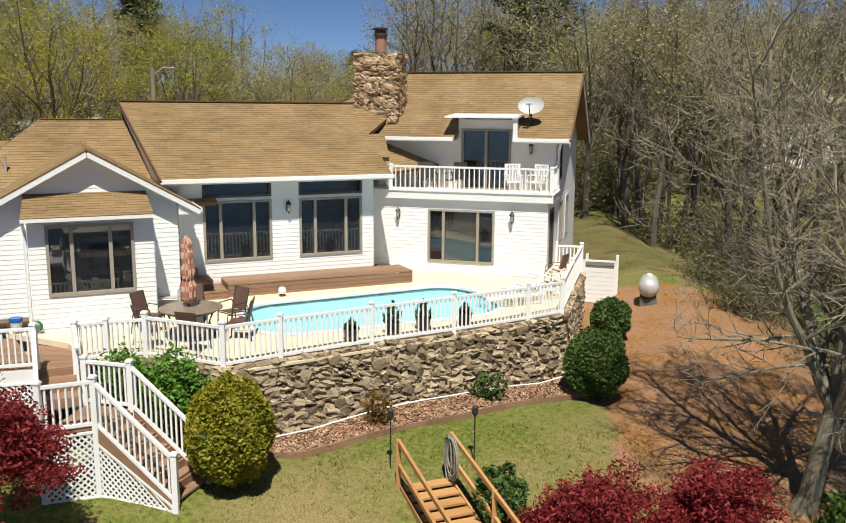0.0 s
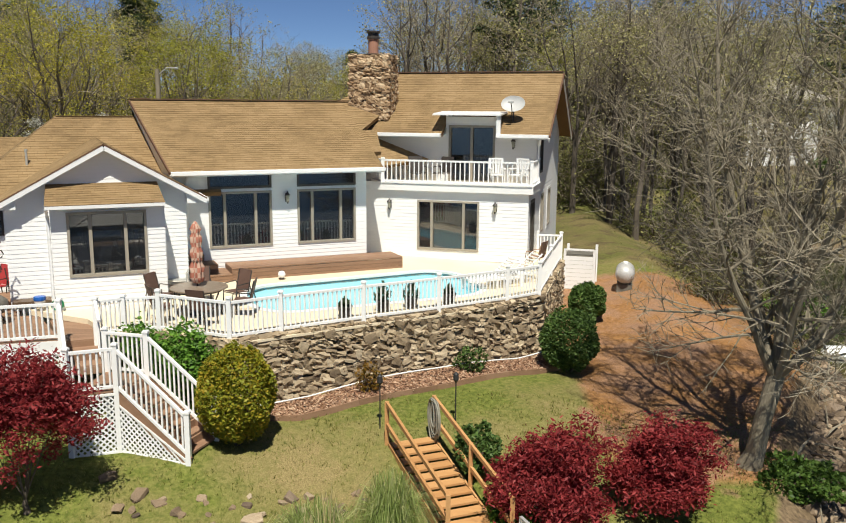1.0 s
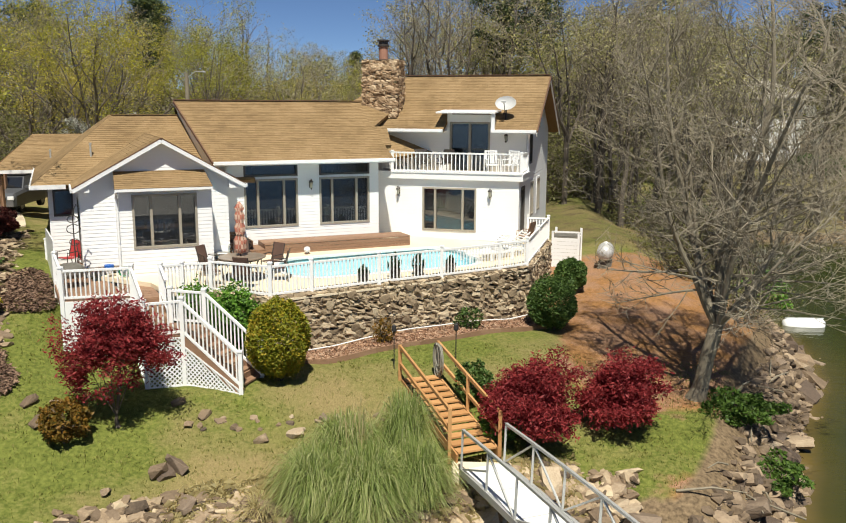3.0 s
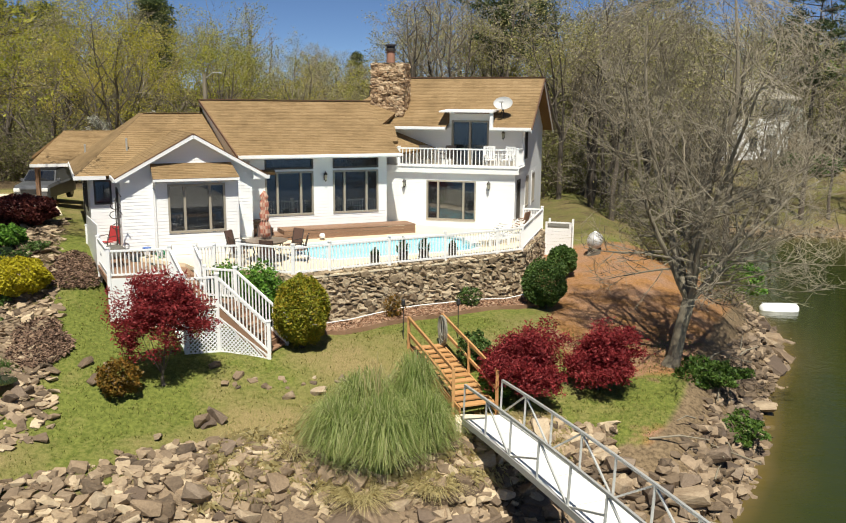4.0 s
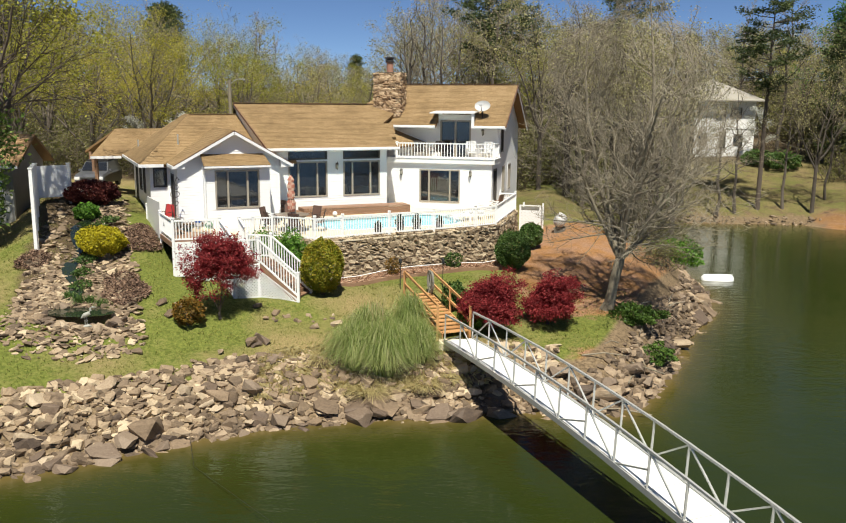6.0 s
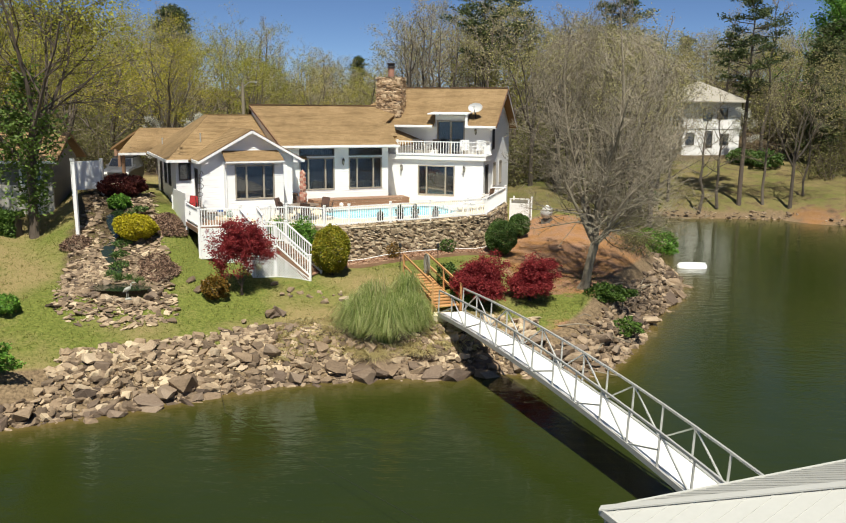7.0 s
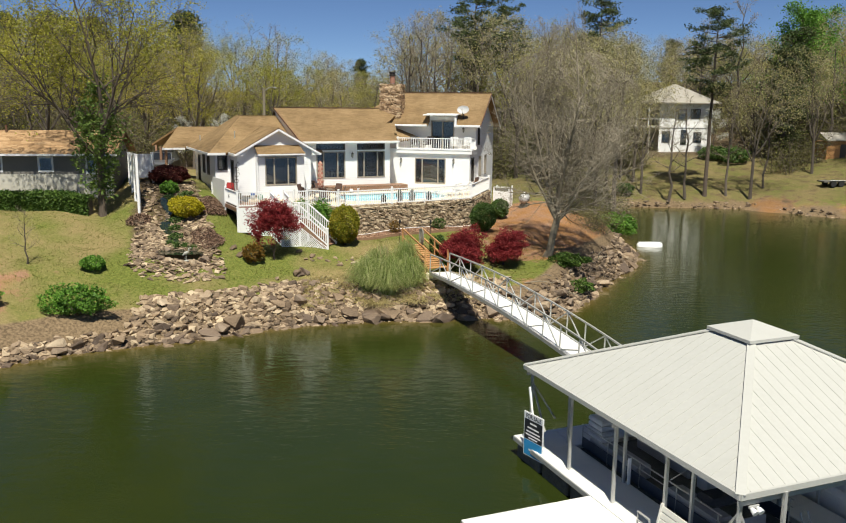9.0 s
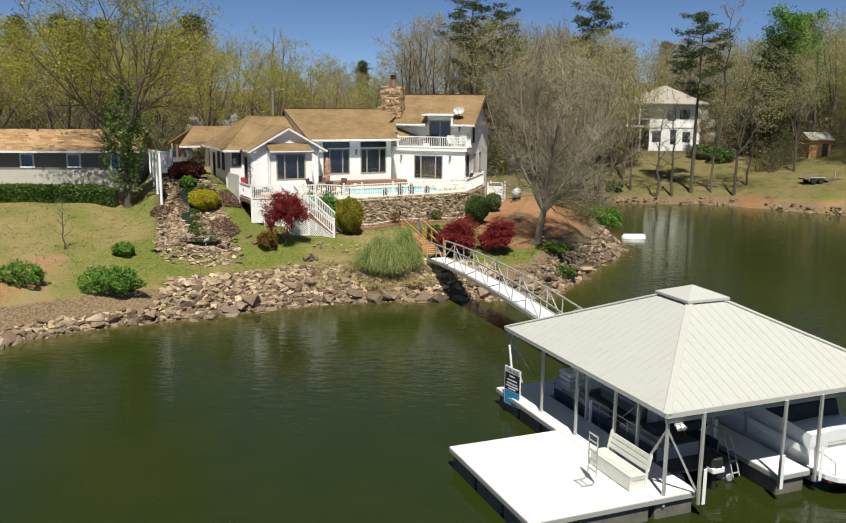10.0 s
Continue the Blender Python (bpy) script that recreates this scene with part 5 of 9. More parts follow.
def dock_deck(x0, y0, x1, y1, name="deck_section"):
    """A floating walkway: pale deck panels, grey rim and dark floats below."""
    n = max(1, round((y1 - y0) / 1.25))
    for i in range(n):
        a, b = y0 + (y1 - y0) * i / n, y0 + (y1 - y0) * (i + 1) / n
        part("deck_panel", new_box(x0, a, DZ - 0.05, x1, b - 0.006, DZ), M_DOCKTOP, DOCK)
    bm = bmesh.new()
    for c in ((x0, y0, x1, y0 + 0.04), (x0, y1 - 0.04, x1, y1), (x0, y0 + 0.04, x0 + 0.04, y1 - 0.04), (x1 - 0.04, y0 + 0.04, x1, y1 - 0.04)):
        box(bm, c[0] - 0.012, c[1] - 0.012, DZ - 0.16, c[2] + 0.012, c[3] + 0.012, DZ - 0.03)
    part("rim", bm, M_ALU, DOCK, "grey aluminium rim")
    m = max(1, round((y1 - y0) / 1.5))
    for i in range(m):
        a, b = y0 + (y1 - y0) * i / m + 0.08, y0 + (y1 - y0) * (i + 1) / m - 0.08
        part("float", new_box(x0 + 0.08, a, -0.25, x1 - 0.08, b, DZ - 0.17, bevel=0.04), M_FLOAT, DOCK, "dark weathered dock float")


dock_deck(-3.75, 0.13, -0.12, 5.05)
dock_deck(-0.10, 0.13, 1.25, 9.3)
dock_deck(1.27, 8.0, 7.85, 9.3)
dock_deck(3.95, 0.1, 5.07, 7.98)
dock_deck(7.87, 0.1, 8.6, 9.3)
for x, ys in ((0.2, (0.2, 2.5, 4.5, 6.6, 8.8)), (1.15, (-0.02, 2.7, 5.4, 8.2)), (3.85, (-0.05, 2.7, 5.4, 8.2)), (5.15, (-0.02, 2.7, 5.4, 8.2)), (8.2, (0.2, 2.5, 4.5, 6.6, 8.8))):
    for y in ys:
        part("post", new_box(x - 0.037, y - 0.037, DZ - 0.3, x + 0.037, y + 0.037, 2.86), M_ALU, DOCK)
for x, y in ((1.2, -0.1), (3.78, -0.13), (5.2, -0.1), (3.85, 2.6), (5.12, 5.3), (1.2, 5.3)):
    part("bumper", new_box(x - 0.055, y - 0.075, DZ - 0.25, x + 0.055, y - 0.046, DZ + 0.75, bevel=0.012), M_WHITE, DOCK, "white vinyl dock bumper")
for a, b in (((0.2, 0.2), (1.15, 0.0)), ((0.2, 0.2), (0.2, 1.1)), ((0.2, 8.8), (0.2, 7.9)), ((0.2, 8.8), (1.1, 8.8))):
    part("brace", bar(bmesh.new(), (*a, 2.45), (a[0] + (b[0] - a[0]) * 0.92, a[1] + (b[1] - a[1]) * 0.92, DZ + 0.1 if a[1] < 1 and b[1] < 0.1 else 1.2), 0.05), M_ALU, DOCK)
for x in (0.2, 1.15, 3.85, 5.15, 8.2):
    part("beam", bar(bmesh.new(), (x, 0.05, 2.83), (x, DL - 0.1, 2.83), 0.06, 0.1), M_ALU, DOCK)
for y in (0.1, 4.5, DL - 0.1):
    part("beam", bar(bmesh.new(), (0.05, y, 2.72), (DW - 0.1, y, 2.72), 0.06, 0.1), M_ALU, DOCK)
# hip roof of ribbed cream panels with a raised cap
AX, AY, AZ = DW / 2, DL / 2, 5.0
_cs = [(0, 0, 2.95), (DW, 0, 2.95), (DW, DL, 2.95), (0, DL, 2.95)]
for i in range(4):
    a, b = Vector(_cs[i]), Vector(_cs[(i + 1) % 4])
    top = Vector((AX, AY, AZ))
    nrm = (b - a).cross(top - a).normalized()
    if nrm.z < 0:
        nrm = -nrm
    slope = part("roof_slope", prism(bmesh.new(), [a, b, top], -nrm * 0.05), M_DOCKROOF, DOCK, "cream ribbed metal roof panel")
    L = (b - a).length
    d = (b - a) / L
    k = int(L / 0.3)
    for j in range(1, k):
        s = j / k
        base = a.lerp(b, s)
        rise = 1 - abs(2 * s - 1)
        if rise < 0.03:
            continue
        mid = (a + b) / 2
        tip = base + (top - mid) * rise * 0.995
        part("rib", bar(bmesh.new(), base + nrm * 0.006, tip + nrm * 0.006, 0.04, 0.007, nrm), M_DOCKROOF, slope)
    part("eave_trim", bar(bmesh.new(), a + Vector((0, 0, -0.04)), b + Vector((0, 0, -0.04)), 0.06, 0.13), M_DOCKROOF, DOCK)
    part("hip_cap", bar(bmesh.new(), a + Vector((0, 0, 0.015)), top + Vector((0, 0, 0.015)), 0.2, 0.03), M_DOCKROOF, DOCK)
bm = bmesh.new()
box(bm, AX - 0.62, AY - 0.62, 4.62, AX + 0.62, AY + 0.62, 4.74)
_q = [(AX - 0.8, AY - 0.8, 4.78), (AX + 0.8, AY - 0.8, 4.78), (AX + 0.8, AY + 0.8, 4.78), (AX - 0.8, AY + 0.8, 4.78)]
# solid collar, coloured dark to stand for the shade under the cap
part("cap_collar", bm, M_FLOAT, DOCK, "dark collar painting in the shaded gap under the roof cap")
bm = bmesh.new()
vs = [bm.verts.new(p) for p in _q] + [bm.verts.new((p[0], p[1], 4.70)) for p in _q] + [bm.verts.new((AX, AY, 5.08))]
for i in range(4):
    j = (i + 1) % 4
    bm.faces.new((vs[i], vs[j], vs[8]))
    bm.faces.new((vs[i + 4], vs[j + 4], vs[j], vs[i]))
part("roof_cap", bm, M_DOCKROOF, DOCK, "raised square ventilation cap")

# bench, ladder, floodlight, sign
BN = thing("dock_bench", MD @ Matrix.Translation((-0.1, 1.6, DZ)), "cream plastic slatted dock bench with a high back", "bench")
M_BENCH = mat("cream_bench_plastic", [(0.58, 0.57, 0.51), (0.68, 0.67, 0.61)], 0.5, 2, 20, 0.05)
for i in range(4):
    part("seat_slat", new_box(-0.42 + i * 0.125, -0.95, 0.40, -0.31 + i * 0.125, 0.95, 0.44, bevel=0.006), M_BENCH, BN)
for i in range(3):
    part("back_slat", new_box(0, -0.95, 0, 0.03, 0.95, 0.13, bevel=0.006), M_BENCH, BN).matrix_local = Matrix.Translation((0.13 + i * 0.035, 0, 0.48 + i * 0.15)) @ Matrix.Rotation(radians(12), 4, "Y")
for y in (-0.93, 0.85):
    bm = bmesh.new()
    for c in ((-0.42, 0, -0.34, 0.4), (0.06, 0, 0.14, 0.4), (-0.34, 0, 0.06, 0.08), (-0.34, 0.32, 0.06, 0.4)):
        box(bm, c[0], y, c[1], c[2], y + 0.08, c[3])
    part("end_frame", bm, M_BENCH, BN)
    part("back_post", bar(bmesh.new(), (0.12, y + 0.04, 0.38), (0.24, y + 0.04, 0.95), 0.06), M_BENCH, BN)
part("front_panel", new_box(-0.415, -0.85, 0.03, -0.385, 0.85, 0.395, bevel=0.006), M_BENCH, BN)
for y in (-0.90, 0.88):
    part("side_panel", new_box(-0.34, y, 0.08, 0.06, y + 0.02, 0.32), M_BENCH, BN)
LAD = thing("swim_ladder", MD @ Matrix.Translation((-1.1, 1.55, DZ)), "grey aluminium swim ladder folded up on the dock", "ladder")
for y in (-0.2, 0.2):
    part("rail", tube(bmesh.new(), [(-0.45, y, 0.03), (-0.1, y, 0.05), (0, y, 0.25), (0, y, 1.35)], 0.02, 8), M_ALU, LAD)
for z in (0.35, 0.62, 0.89, 1.16, 1.34):
    part("rung", bar(bmesh.new(), (0, -0.2, z), (0, 0.2, z), 0.05, 0.03), M_ALU, LAD)
for x in (-0.4, -0.25):
    part("foot_bar", tube(bmesh.new(), [(x, -0.2, 0.04), (x, 0.2, 0.04)], 0.015, 6), M_ALU, LAD)
FLD = thing("flood_light", MD @ Matrix.Translation((0.3, 0.12, 2.6)), "twin white floodlight under the dock eave", "flood light")
for x in (0.05, 0.2):
    part("lamp_head", lathe(bmesh.new(), [(0.03, 0), (0.055, 0.05), (0.07, 0.14), (0.06, 0.14)], 10, Matrix.Translation((x, -0.08, 0.0)) @ Matrix.Rotation(radians(115), 4, "X")), M_WHITE, FLD)
part("bracket", new_box(0.0, -0.08, -0.02, 0.26, -0.03, 0.05, bevel=0.01), M_ALU, FLD)

SIGN = thing("for_sale_sign", MD @ Matrix.Translation((-0.16, 8.55, 0.35)) @ Matrix.Rotation(radians(-80), 4, "Z"), "white-framed for sale sign with black and blue panels", "sign")
M_SBLACK = mat("sign_black", [(0.012, 0.014, 0.02), (0.02, 0.022, 0.03)], 0.4, 2, 20, 0.0)
M_SBLUE = mat("sign_blue", [(0.03, 0.24, 0.50), (0.04, 0.30, 0.58)], 0.4, 2, 20, 0.0)
part("board", new_box(-0.02, 0.0, 0.0, 0.86, 0.03, 1.35, bevel=0.006), M_WHITE, SIGN)
part("black_panel", new_box(0.02, -0.006, 0.53, 0.82, -0.001, 1.14), M_SBLACK, SIGN, "black panel with white lettering")
part("blue_panel", new_box(0.02, -0.006, 0.04, 0.82, -0.001, 0.50), M_SBLUE, SIGN, "blue lower panel")
_fc = bpy.data.curves.new("lettering", "FONT")
_fc.body, _fc.size, _fc.extrude, _fc.align_x = "FOR SALE", 0.19, 0.003, "CENTER"
_fo = new("lettering_curve", _fc)
bpy.context.view_layer.update()
_me = bpy.data.meshes.new_from_object(_fo.evaluated_get(bpy.context.evaluated_depsgraph_get()))
bpy.data.objects.remove(_fo)
_me.materials.append(M_SBLACK)
_lt = part("lettering", _me, None, SIGN, "black capital letters")
_lt.matrix_local = Matrix.Translation((0.42, -0.006, 1.18)) @ Matrix.Rotation(radians(90), 4, "X") @ Matrix.Diagonal((0.85, 1, 1, 1))
for z, w in ((1.04, 0.30), (0.90, 0.52), (0.78, 0.60), (0.68, 0.66), (0.59, 0.4)):
    part("text_bar", new_box(0.42 - w / 2, -0.012, z - 0.022, 0.42 + w / 2, -0.007, z + 0.022), M_WHITE, SIGN)
for z, w in ((0.22, 0.35),):
    part("text_bar", new_box(0.42 - w / 2, -0.012, z - 0.025, 0.42 + w / 2, -0.007, z + 0.025), M_DOCKTOP, SIGN)
part("stake", new_box(0.40, 0.03, -0.05, 0.45, 0.07, 1.3), M_ALU, SIGN)
part("stay", bar(bmesh.new(), (0.3, 0.05, 1.3), (0.12, 0.06, 2.1), 0.06, 0.04), M_WHITE, SIGN)


# boats
def hull(bm, stations, flip=False):
    """Loft from cross-sections, each a list of points; closes the ends."""
    rings = [[bm.verts.new(p) for p in s] for s in stations]
    for a, b in zip(rings, rings[1:]):
        for i in range(len(a) - 1):
            bm.faces.new((a[i], a[i + 1], b[i + 1], b[i]))
    bm.faces.new(rings[0])
    bm.faces.new(rings[-1][::-1])
    bmesh.ops.recalc_face_normals(bm, faces=bm.faces)
    return bm


M_GEL = mat("white_gelcoat", [(0.62, 0.64, 0.66), (0.74, 0.75, 0.76)], 0.22, 1, 12, 0.02)
M_CANVAS = mat("dark_canvas", [(0.02, 0.022, 0.03), (0.05, 0.052, 0.06)], 0.85, 2, 30, 0.2)
M_REDLINE = mat("dark_red_bottom", [(0.10, 0.01, 0.012), (0.16, 0.02, 0.02)], 0.5, 2, 20, 0.1)
M_SEAT = mat("grey_vinyl_seat", [(0.35, 0.35, 0.36), (0.48, 0.48, 0.48)], 0.5, 2, 20, 0.05)
M_NAVY = mat("navy_panel", [(0.035, 0.045, 0.065), (0.06, 0.075, 0.10)], 0.35, 2, 20, 0.05)
CRU = thing("motor_cruiser", MD @ Matrix.Translation((6.45, 0.0, 0)), "white cabin cruiser with a swim platform moored under the dock roof", "boat")
_sec = []
for y, w, zt, zk in ((0.4, 1.12, 1.05, -0.25), (2.0, 1.22, 1.15, -0.35), (4.0, 1.22, 1.3, -0.38), (5.8, 0.95, 1.48, -0.3), (7.0, 0.45, 1.62, 0.0), (7.5, 0.06, 1.66, 0.6)):
    _sec.append([(-w * 0.96, y, zt), (-w, y, zt - 0.18), (-w * 0.93, y, 0.35), (-w * 0.8, y, 0.05), (0, y, zk), (w * 0.8, y, 0.05), (w * 0.93, y, 0.35), (w, y, zt - 0.18), (w * 0.96, y, zt)])
part("hull", hull(bmesh.new(), _sec), M_GEL, CRU)
_sec = []
for y, w, zb, zt in ((0.5, 1.05, 1.0, 1.42), (1.1, 1.06, 1.0, 1.5), (3.0, 1.05, 1.1, 1.6), (4.4, 0.95, 1.25, 1.75), (6.4, 0.4, 1.5, 1.72)):
    _sec.append([(-w, y, zb), (-w * 0.92, y, zt), (0, y, zt + 0.05), (w * 0.92, y, zt), (w, y, zb)])
part("deck_moulding", hull(bmesh.new(), _sec), M_GEL, CRU)
_sec = []
for y, w, zb, zt in ((1.3, 0.95, 1.45, 2.0), (2.2, 0.98, 1.5, 2.3), (3.6, 0.9, 1.6, 2.3), (4.6, 0.7, 1.7, 1.85)):
    _sec.append([(-w, y, zb), (-w * 0.8, y, zt), (0, y, zt + 0.06), (w * 0.8, y, zt), (w, y, zb)])
part("canvas_top", hull(bmesh.new(), _sec), M_CANVAS, CRU, "dark canvas cockpit cover")
_sec = []
for y, w in ((-0.62, 0.72), (-0.5, 0.95), (-0.2, 1.1), (0.45, 1.12)):
    _sec.append([(-w, y, 0.42), (-w, y, 0.56), (0, y, 0.58), (w, y, 0.56), (w, y, 0.42)])
part("swim_platform", hull(bmesh.new(), _sec), M_WHITE, CRU, "white moulded swim platform")
part("bottom_stripe", new_box(-1.06, -0.35, 0.30, 1.06, 0.5, 0.43, bevel=0.05), M_REDLINE, CRU, "dark red lower stripe")
for z in (1.08, 1.16):
    part("transom_mark", new_box(-0.45, 0.36, z, 0.35, 0.385, z + 0.035), M_ALU, CRU, "faint grey lettering strip")
part("grab_rail", tube(bmesh.new(), [(-0.9, -0.35, 0.55), (-0.95, -0.35, 0.95), (-0.95, 0.4, 1.1)], 0.02, 8), M_ALU, CRU)
PON = thing("pontoon_boat", MD @ Matrix.Translation((2.6, 0.9, 0)), "grey pontoon boat with outboard moored under the dock roof", "boat")
for x in (-0.85, 0.85):
    part("pontoon", tube(bmesh.new(), [(x, 0.45, 0.1), (x, 0.7, 0.1), (x, 6.4, 0.1), (x, 7.2, 0.3)], [0.12, 0.3, 0.3, 0.05], 12), M_ALU, PON)
part("deck", new_box(-1.12, 0.6, 0.42, 1.12, 7.2, 0.5), M_FLOAT, PON)
for x in (-1.1, 1.07):
    part("side_panel", new_box(x, 1.3, 0.55, x + 0.03, 7.1, 0.86), M_NAVY, PON, "dark blue-grey side panel")
    for y in (1.3, 2.8, 4.3, 5.8, 7.1):
        part("rail_post", tube(bmesh.new(), [(x + 0.015, y, 0.5), (x + 0.015, y, 1.25)], 0.018, 6), M_ALU, PON)
    part("top_rail", tube(bmesh.new(), [(x + 0.015, 1.2, 1.22), (x + 0.015, 7.15, 1.22)], 0.02, 8), M_ALU, PON)
part("stern_panel", new_box(-1.1, 1.28, 0.55, 0.35, 1.31, 0.95), M_SEAT, PON)
for x in (-1.085, 1.085):
    part("mid_rail", tube(bmesh.new(), [(x, 1.2, 1.03), (x, 7.15, 1.03)], 0.014, 6), M_ALU, PON)
for k in range(4):
    part("bow_cushion", new_box(-1.0, 6.3, 0.92 + k * 0.17, -0.35, 7.0, 1.07 + k * 0.17, bevel=0.04), M_GEL, PON, "white stacked vinyl cushion")
part("console", new_box(0.35, 3.3, 0.5, 0.95, 3.8, 1.35, bevel=0.06), M_GEL, PON, "white helm console")
part("helm_wheel", tube(bmesh.new(), [(0.65 + 0.17 * math.cos(a), 3.24, 1.2 + 0.17 * math.sin(a)) for a in (j * math.tau / 14 for j in range(15))], 0.014, 6, cap=False), M_BLACK, PON)
for x0, y0, x1, y1 in ((-1.0, 1.5, -0.4, 3.4), (0.45, 4.2, 1.0, 6.6), (-1.0, 4.6, -0.45, 6.9)):
    part("seat", new_box(x0, y0, 0.5, x1, y1, 0.92, bevel=0.06), M_SEAT, PON)
part("cover", new_box(-1.0, 1.6, 1.1, 1.0, 2.3, 1.34, bevel=0.12), M_CANVAS, PON, "dark folded canvas")
for x in (-0.95, 0.95):
    part("canopy_frame", tube(bmesh.new(), [(x, 3.2, 1.2), (x, 2.2, 2.1), (x, 3.8, 2.2)], 0.018, 6), M_ALU, PON)
OUT = part("outboard", new_box(-0.2, 0.0, 0.55, 0.2, 0.62, 1.05, bevel=0.09), M_BLACK, PON, "black outboard engine cowl")
part("cowl_band", new_box(-0.21, -0.02, 0.55, 0.21, 0.3, 0.72, bevel=0.03), M_WHITE, OUT)
part("leg", new_box(-0.07, 0.15, -0.3, 0.07, 0.4, 0.56), M_BLACK, PON)
for y in (-0.25, 0.2):
    part("ladder_rail", tube(bmesh.new(), [(0.55 + y * 0.5 + 0.2, 0.1, 0.3), (0.55 + y * 0.5 + 0.2, 0.55, 1.3)], 0.018, 6), M_ALU, PON)
for t in (0.1, 0.4, 0.7):
    part("ladder_step", bar(bmesh.new(), (0.62, 0.1 + 0.45 * t, 0.3 + t), (0.86, 0.1 + 0.45 * t, 0.3 + t), 0.05, 0.025), M_ALU, PON)

# gangway from the bank to the dock
GA_, GB_ = Vector((0.82, 16.9, 1.85)), Dw(5.0, 9.1, 0.72)
GW = thing("gangway", Matrix.Identity(4), "long aluminium truss gangway with a white deck", "gangway")
gd = GB_ - GA_
GL = gd.length
gd.normalize()
gs = gd.cross(Vector((0, 0, 1))).normalized()
gu = gs.cross(gd).normalized()
_np = 14


def gway(t, side=0.0, up=0.0):
    """A point of the gently arched gangway: t along, side across, up above the deck."""
    return GA_ + gd * GL * t + gs * side + gu * up + Vector((0, 0, 1.7 * t * (1 - t)))


for i in range(_np):
    t0, t1 = i / _np, (i + 1) / _np - 0.0012
    part("deck_panel", prism(bmesh.new(), [gway(t0, -0.5), gway(t1, -0.5), gway(t1, 0.5), gway(t0, 0.5)], gu * 0.04), M_DOCKTOP, GW)
for s in (-1, 1):
    o = 0.545 * s
    for i in range(_np):
        t0, t1 = i / _np, (i + 1) / _np
        part("bottom_chord", bar(bmesh.new(), gway(t0, o), gway(t1, o), 0.07, 0.16), M_ALU, GW)
        part("top_chord", bar(bmesh.new(), gway(t0, o, 1.02), gway(t1, o, 1.02), 0.06, 0.06), M_ALU, GW)
        if i % 2:
            part("diagonal", bar(bmesh.new(), gway(t0, o, 1.0), gway(t1, o, 0.05), 0.04), M_ALU, GW)
        else:
            part("diagonal", bar(bmesh.new(), gway(t0, o, 0.05), gway(t1, o, 1.0 if s < 0 else 0.55), 0.04), M_ALU, GW)
    for i in range(_np + 1):
        part("upright", bar(bmesh.new(), gway(i / _np, o), gway(i / _np, o, 1.02), 0.05), M_ALU, GW)
part("landing_support", new_box(0.1, 16.8, gz(0.8, 16.9) - 0.3, 1.5, 17.4, 1.78, bevel=0.03), M_CONC, GW, "concrete gangway footing")

# wooden stairs from the lawn to the gangway
WS = thing("wooden_stairs", Matrix.Identity(4), "yellow pine garden stairs with handrails down the bank", "stairs")
wa, wb = Vector((-0.86, 21.05, gz(-0.86, 21.2) + 0.02)), Vector((0.72, 17.5, 1.95))
wd = (wb - wa).xy.to_3d().normalized()
wsd = Vector((-wd.y, wd.x, 0))
_nt2 = 12
for i in range(_nt2):
    t = (i + 0.5) / _nt2
    c = wa.lerp(wb, t)
    run = (wb - wa).xy.length / _nt2
    part("tread", prism(bmesh.new(), [c - wsd * 0.5 - wd * run * 0.41, c - wsd * 0.5 + wd * run * 0.41, c + wsd * 0.5 + wd * run * 0.41, c + wsd * 0.5 - wd * run * 0.41], (0, 0, 0.045)), M_TANWOOD, WS)
for s in (-1, 1):
    part("stringer", bar(bmesh.new(), wa + wsd * 0.54 * s + Vector((0, 0, -0.08)), wb + wsd * 0.54 * s + Vector((0, 0, -0.08)), 0.045, 0.24), M_TANWOOD, WS)
    for t in ((0.0, 0.52, 1.0) if s > 0 else (0.0, 0.9)):
        p = wa.lerp(wb, t) + wsd * 0.57 * s
        part("post", new_box(p.x - 0.045, p.y - 0.045, p.z - 0.4, p.x + 0.045, p.y + 0.045, p.z + 0.98), M_TANWOOD, WS)
    for h in (0.94, 0.45):
        t1 = 1.0 if s > 0 else 0.9
        part("handrail", bar(bmesh.new(), wa + wsd * 0.57 * s + Vector((0, 0, h)), wa.lerp(wb, t1) + wsd * 0.57 * s + Vector((0, 0, h)), 0.06, 0.09), M_TANWOOD, WS)
# coiled rope hung on the stair rail
M_ROPE = mat("weathered_rope", [(0.20, 0.19, 0.15), (0.34, 0.33, 0.27)], 0.9, 4, 60, 0.4)
_p0 = wa + wsd * 0.57 + Vector((0, 0, 0.95)) + wd * 0.15
bm = bmesh.new()
_rp = random.Random(3)
for k in range(13):
    w, dz, o = _rp.uniform(0.16, 0.30), _rp.uniform(0.6, 1.0), _rp.uniform(-0.08, 0.16)
    pts = []
    for j in range(17):
        a = math.tau * j / 16
        pts.append(_p0 + wd * (o + w * math.sin(a)) + Vector((0, 0, -dz / 2 + dz / 2 * math.cos(a))) - wsd * (0.06 + 0.03 * k % 0.09))
    tube(bm, pts, 0.016, 6, cap=False)
solid("rope_coil", bm, M_ROPE, label="grey rope coil hung over the wooden stair rail", category="rope")

# ---- furniture on terrace, balcony and deck ----
M_SLING = mat("brown_sling_fabric", [(0.085, 0.045, 0.032), (0.14, 0.08, 0.058)], 0.8, 3, 60, 0.2)
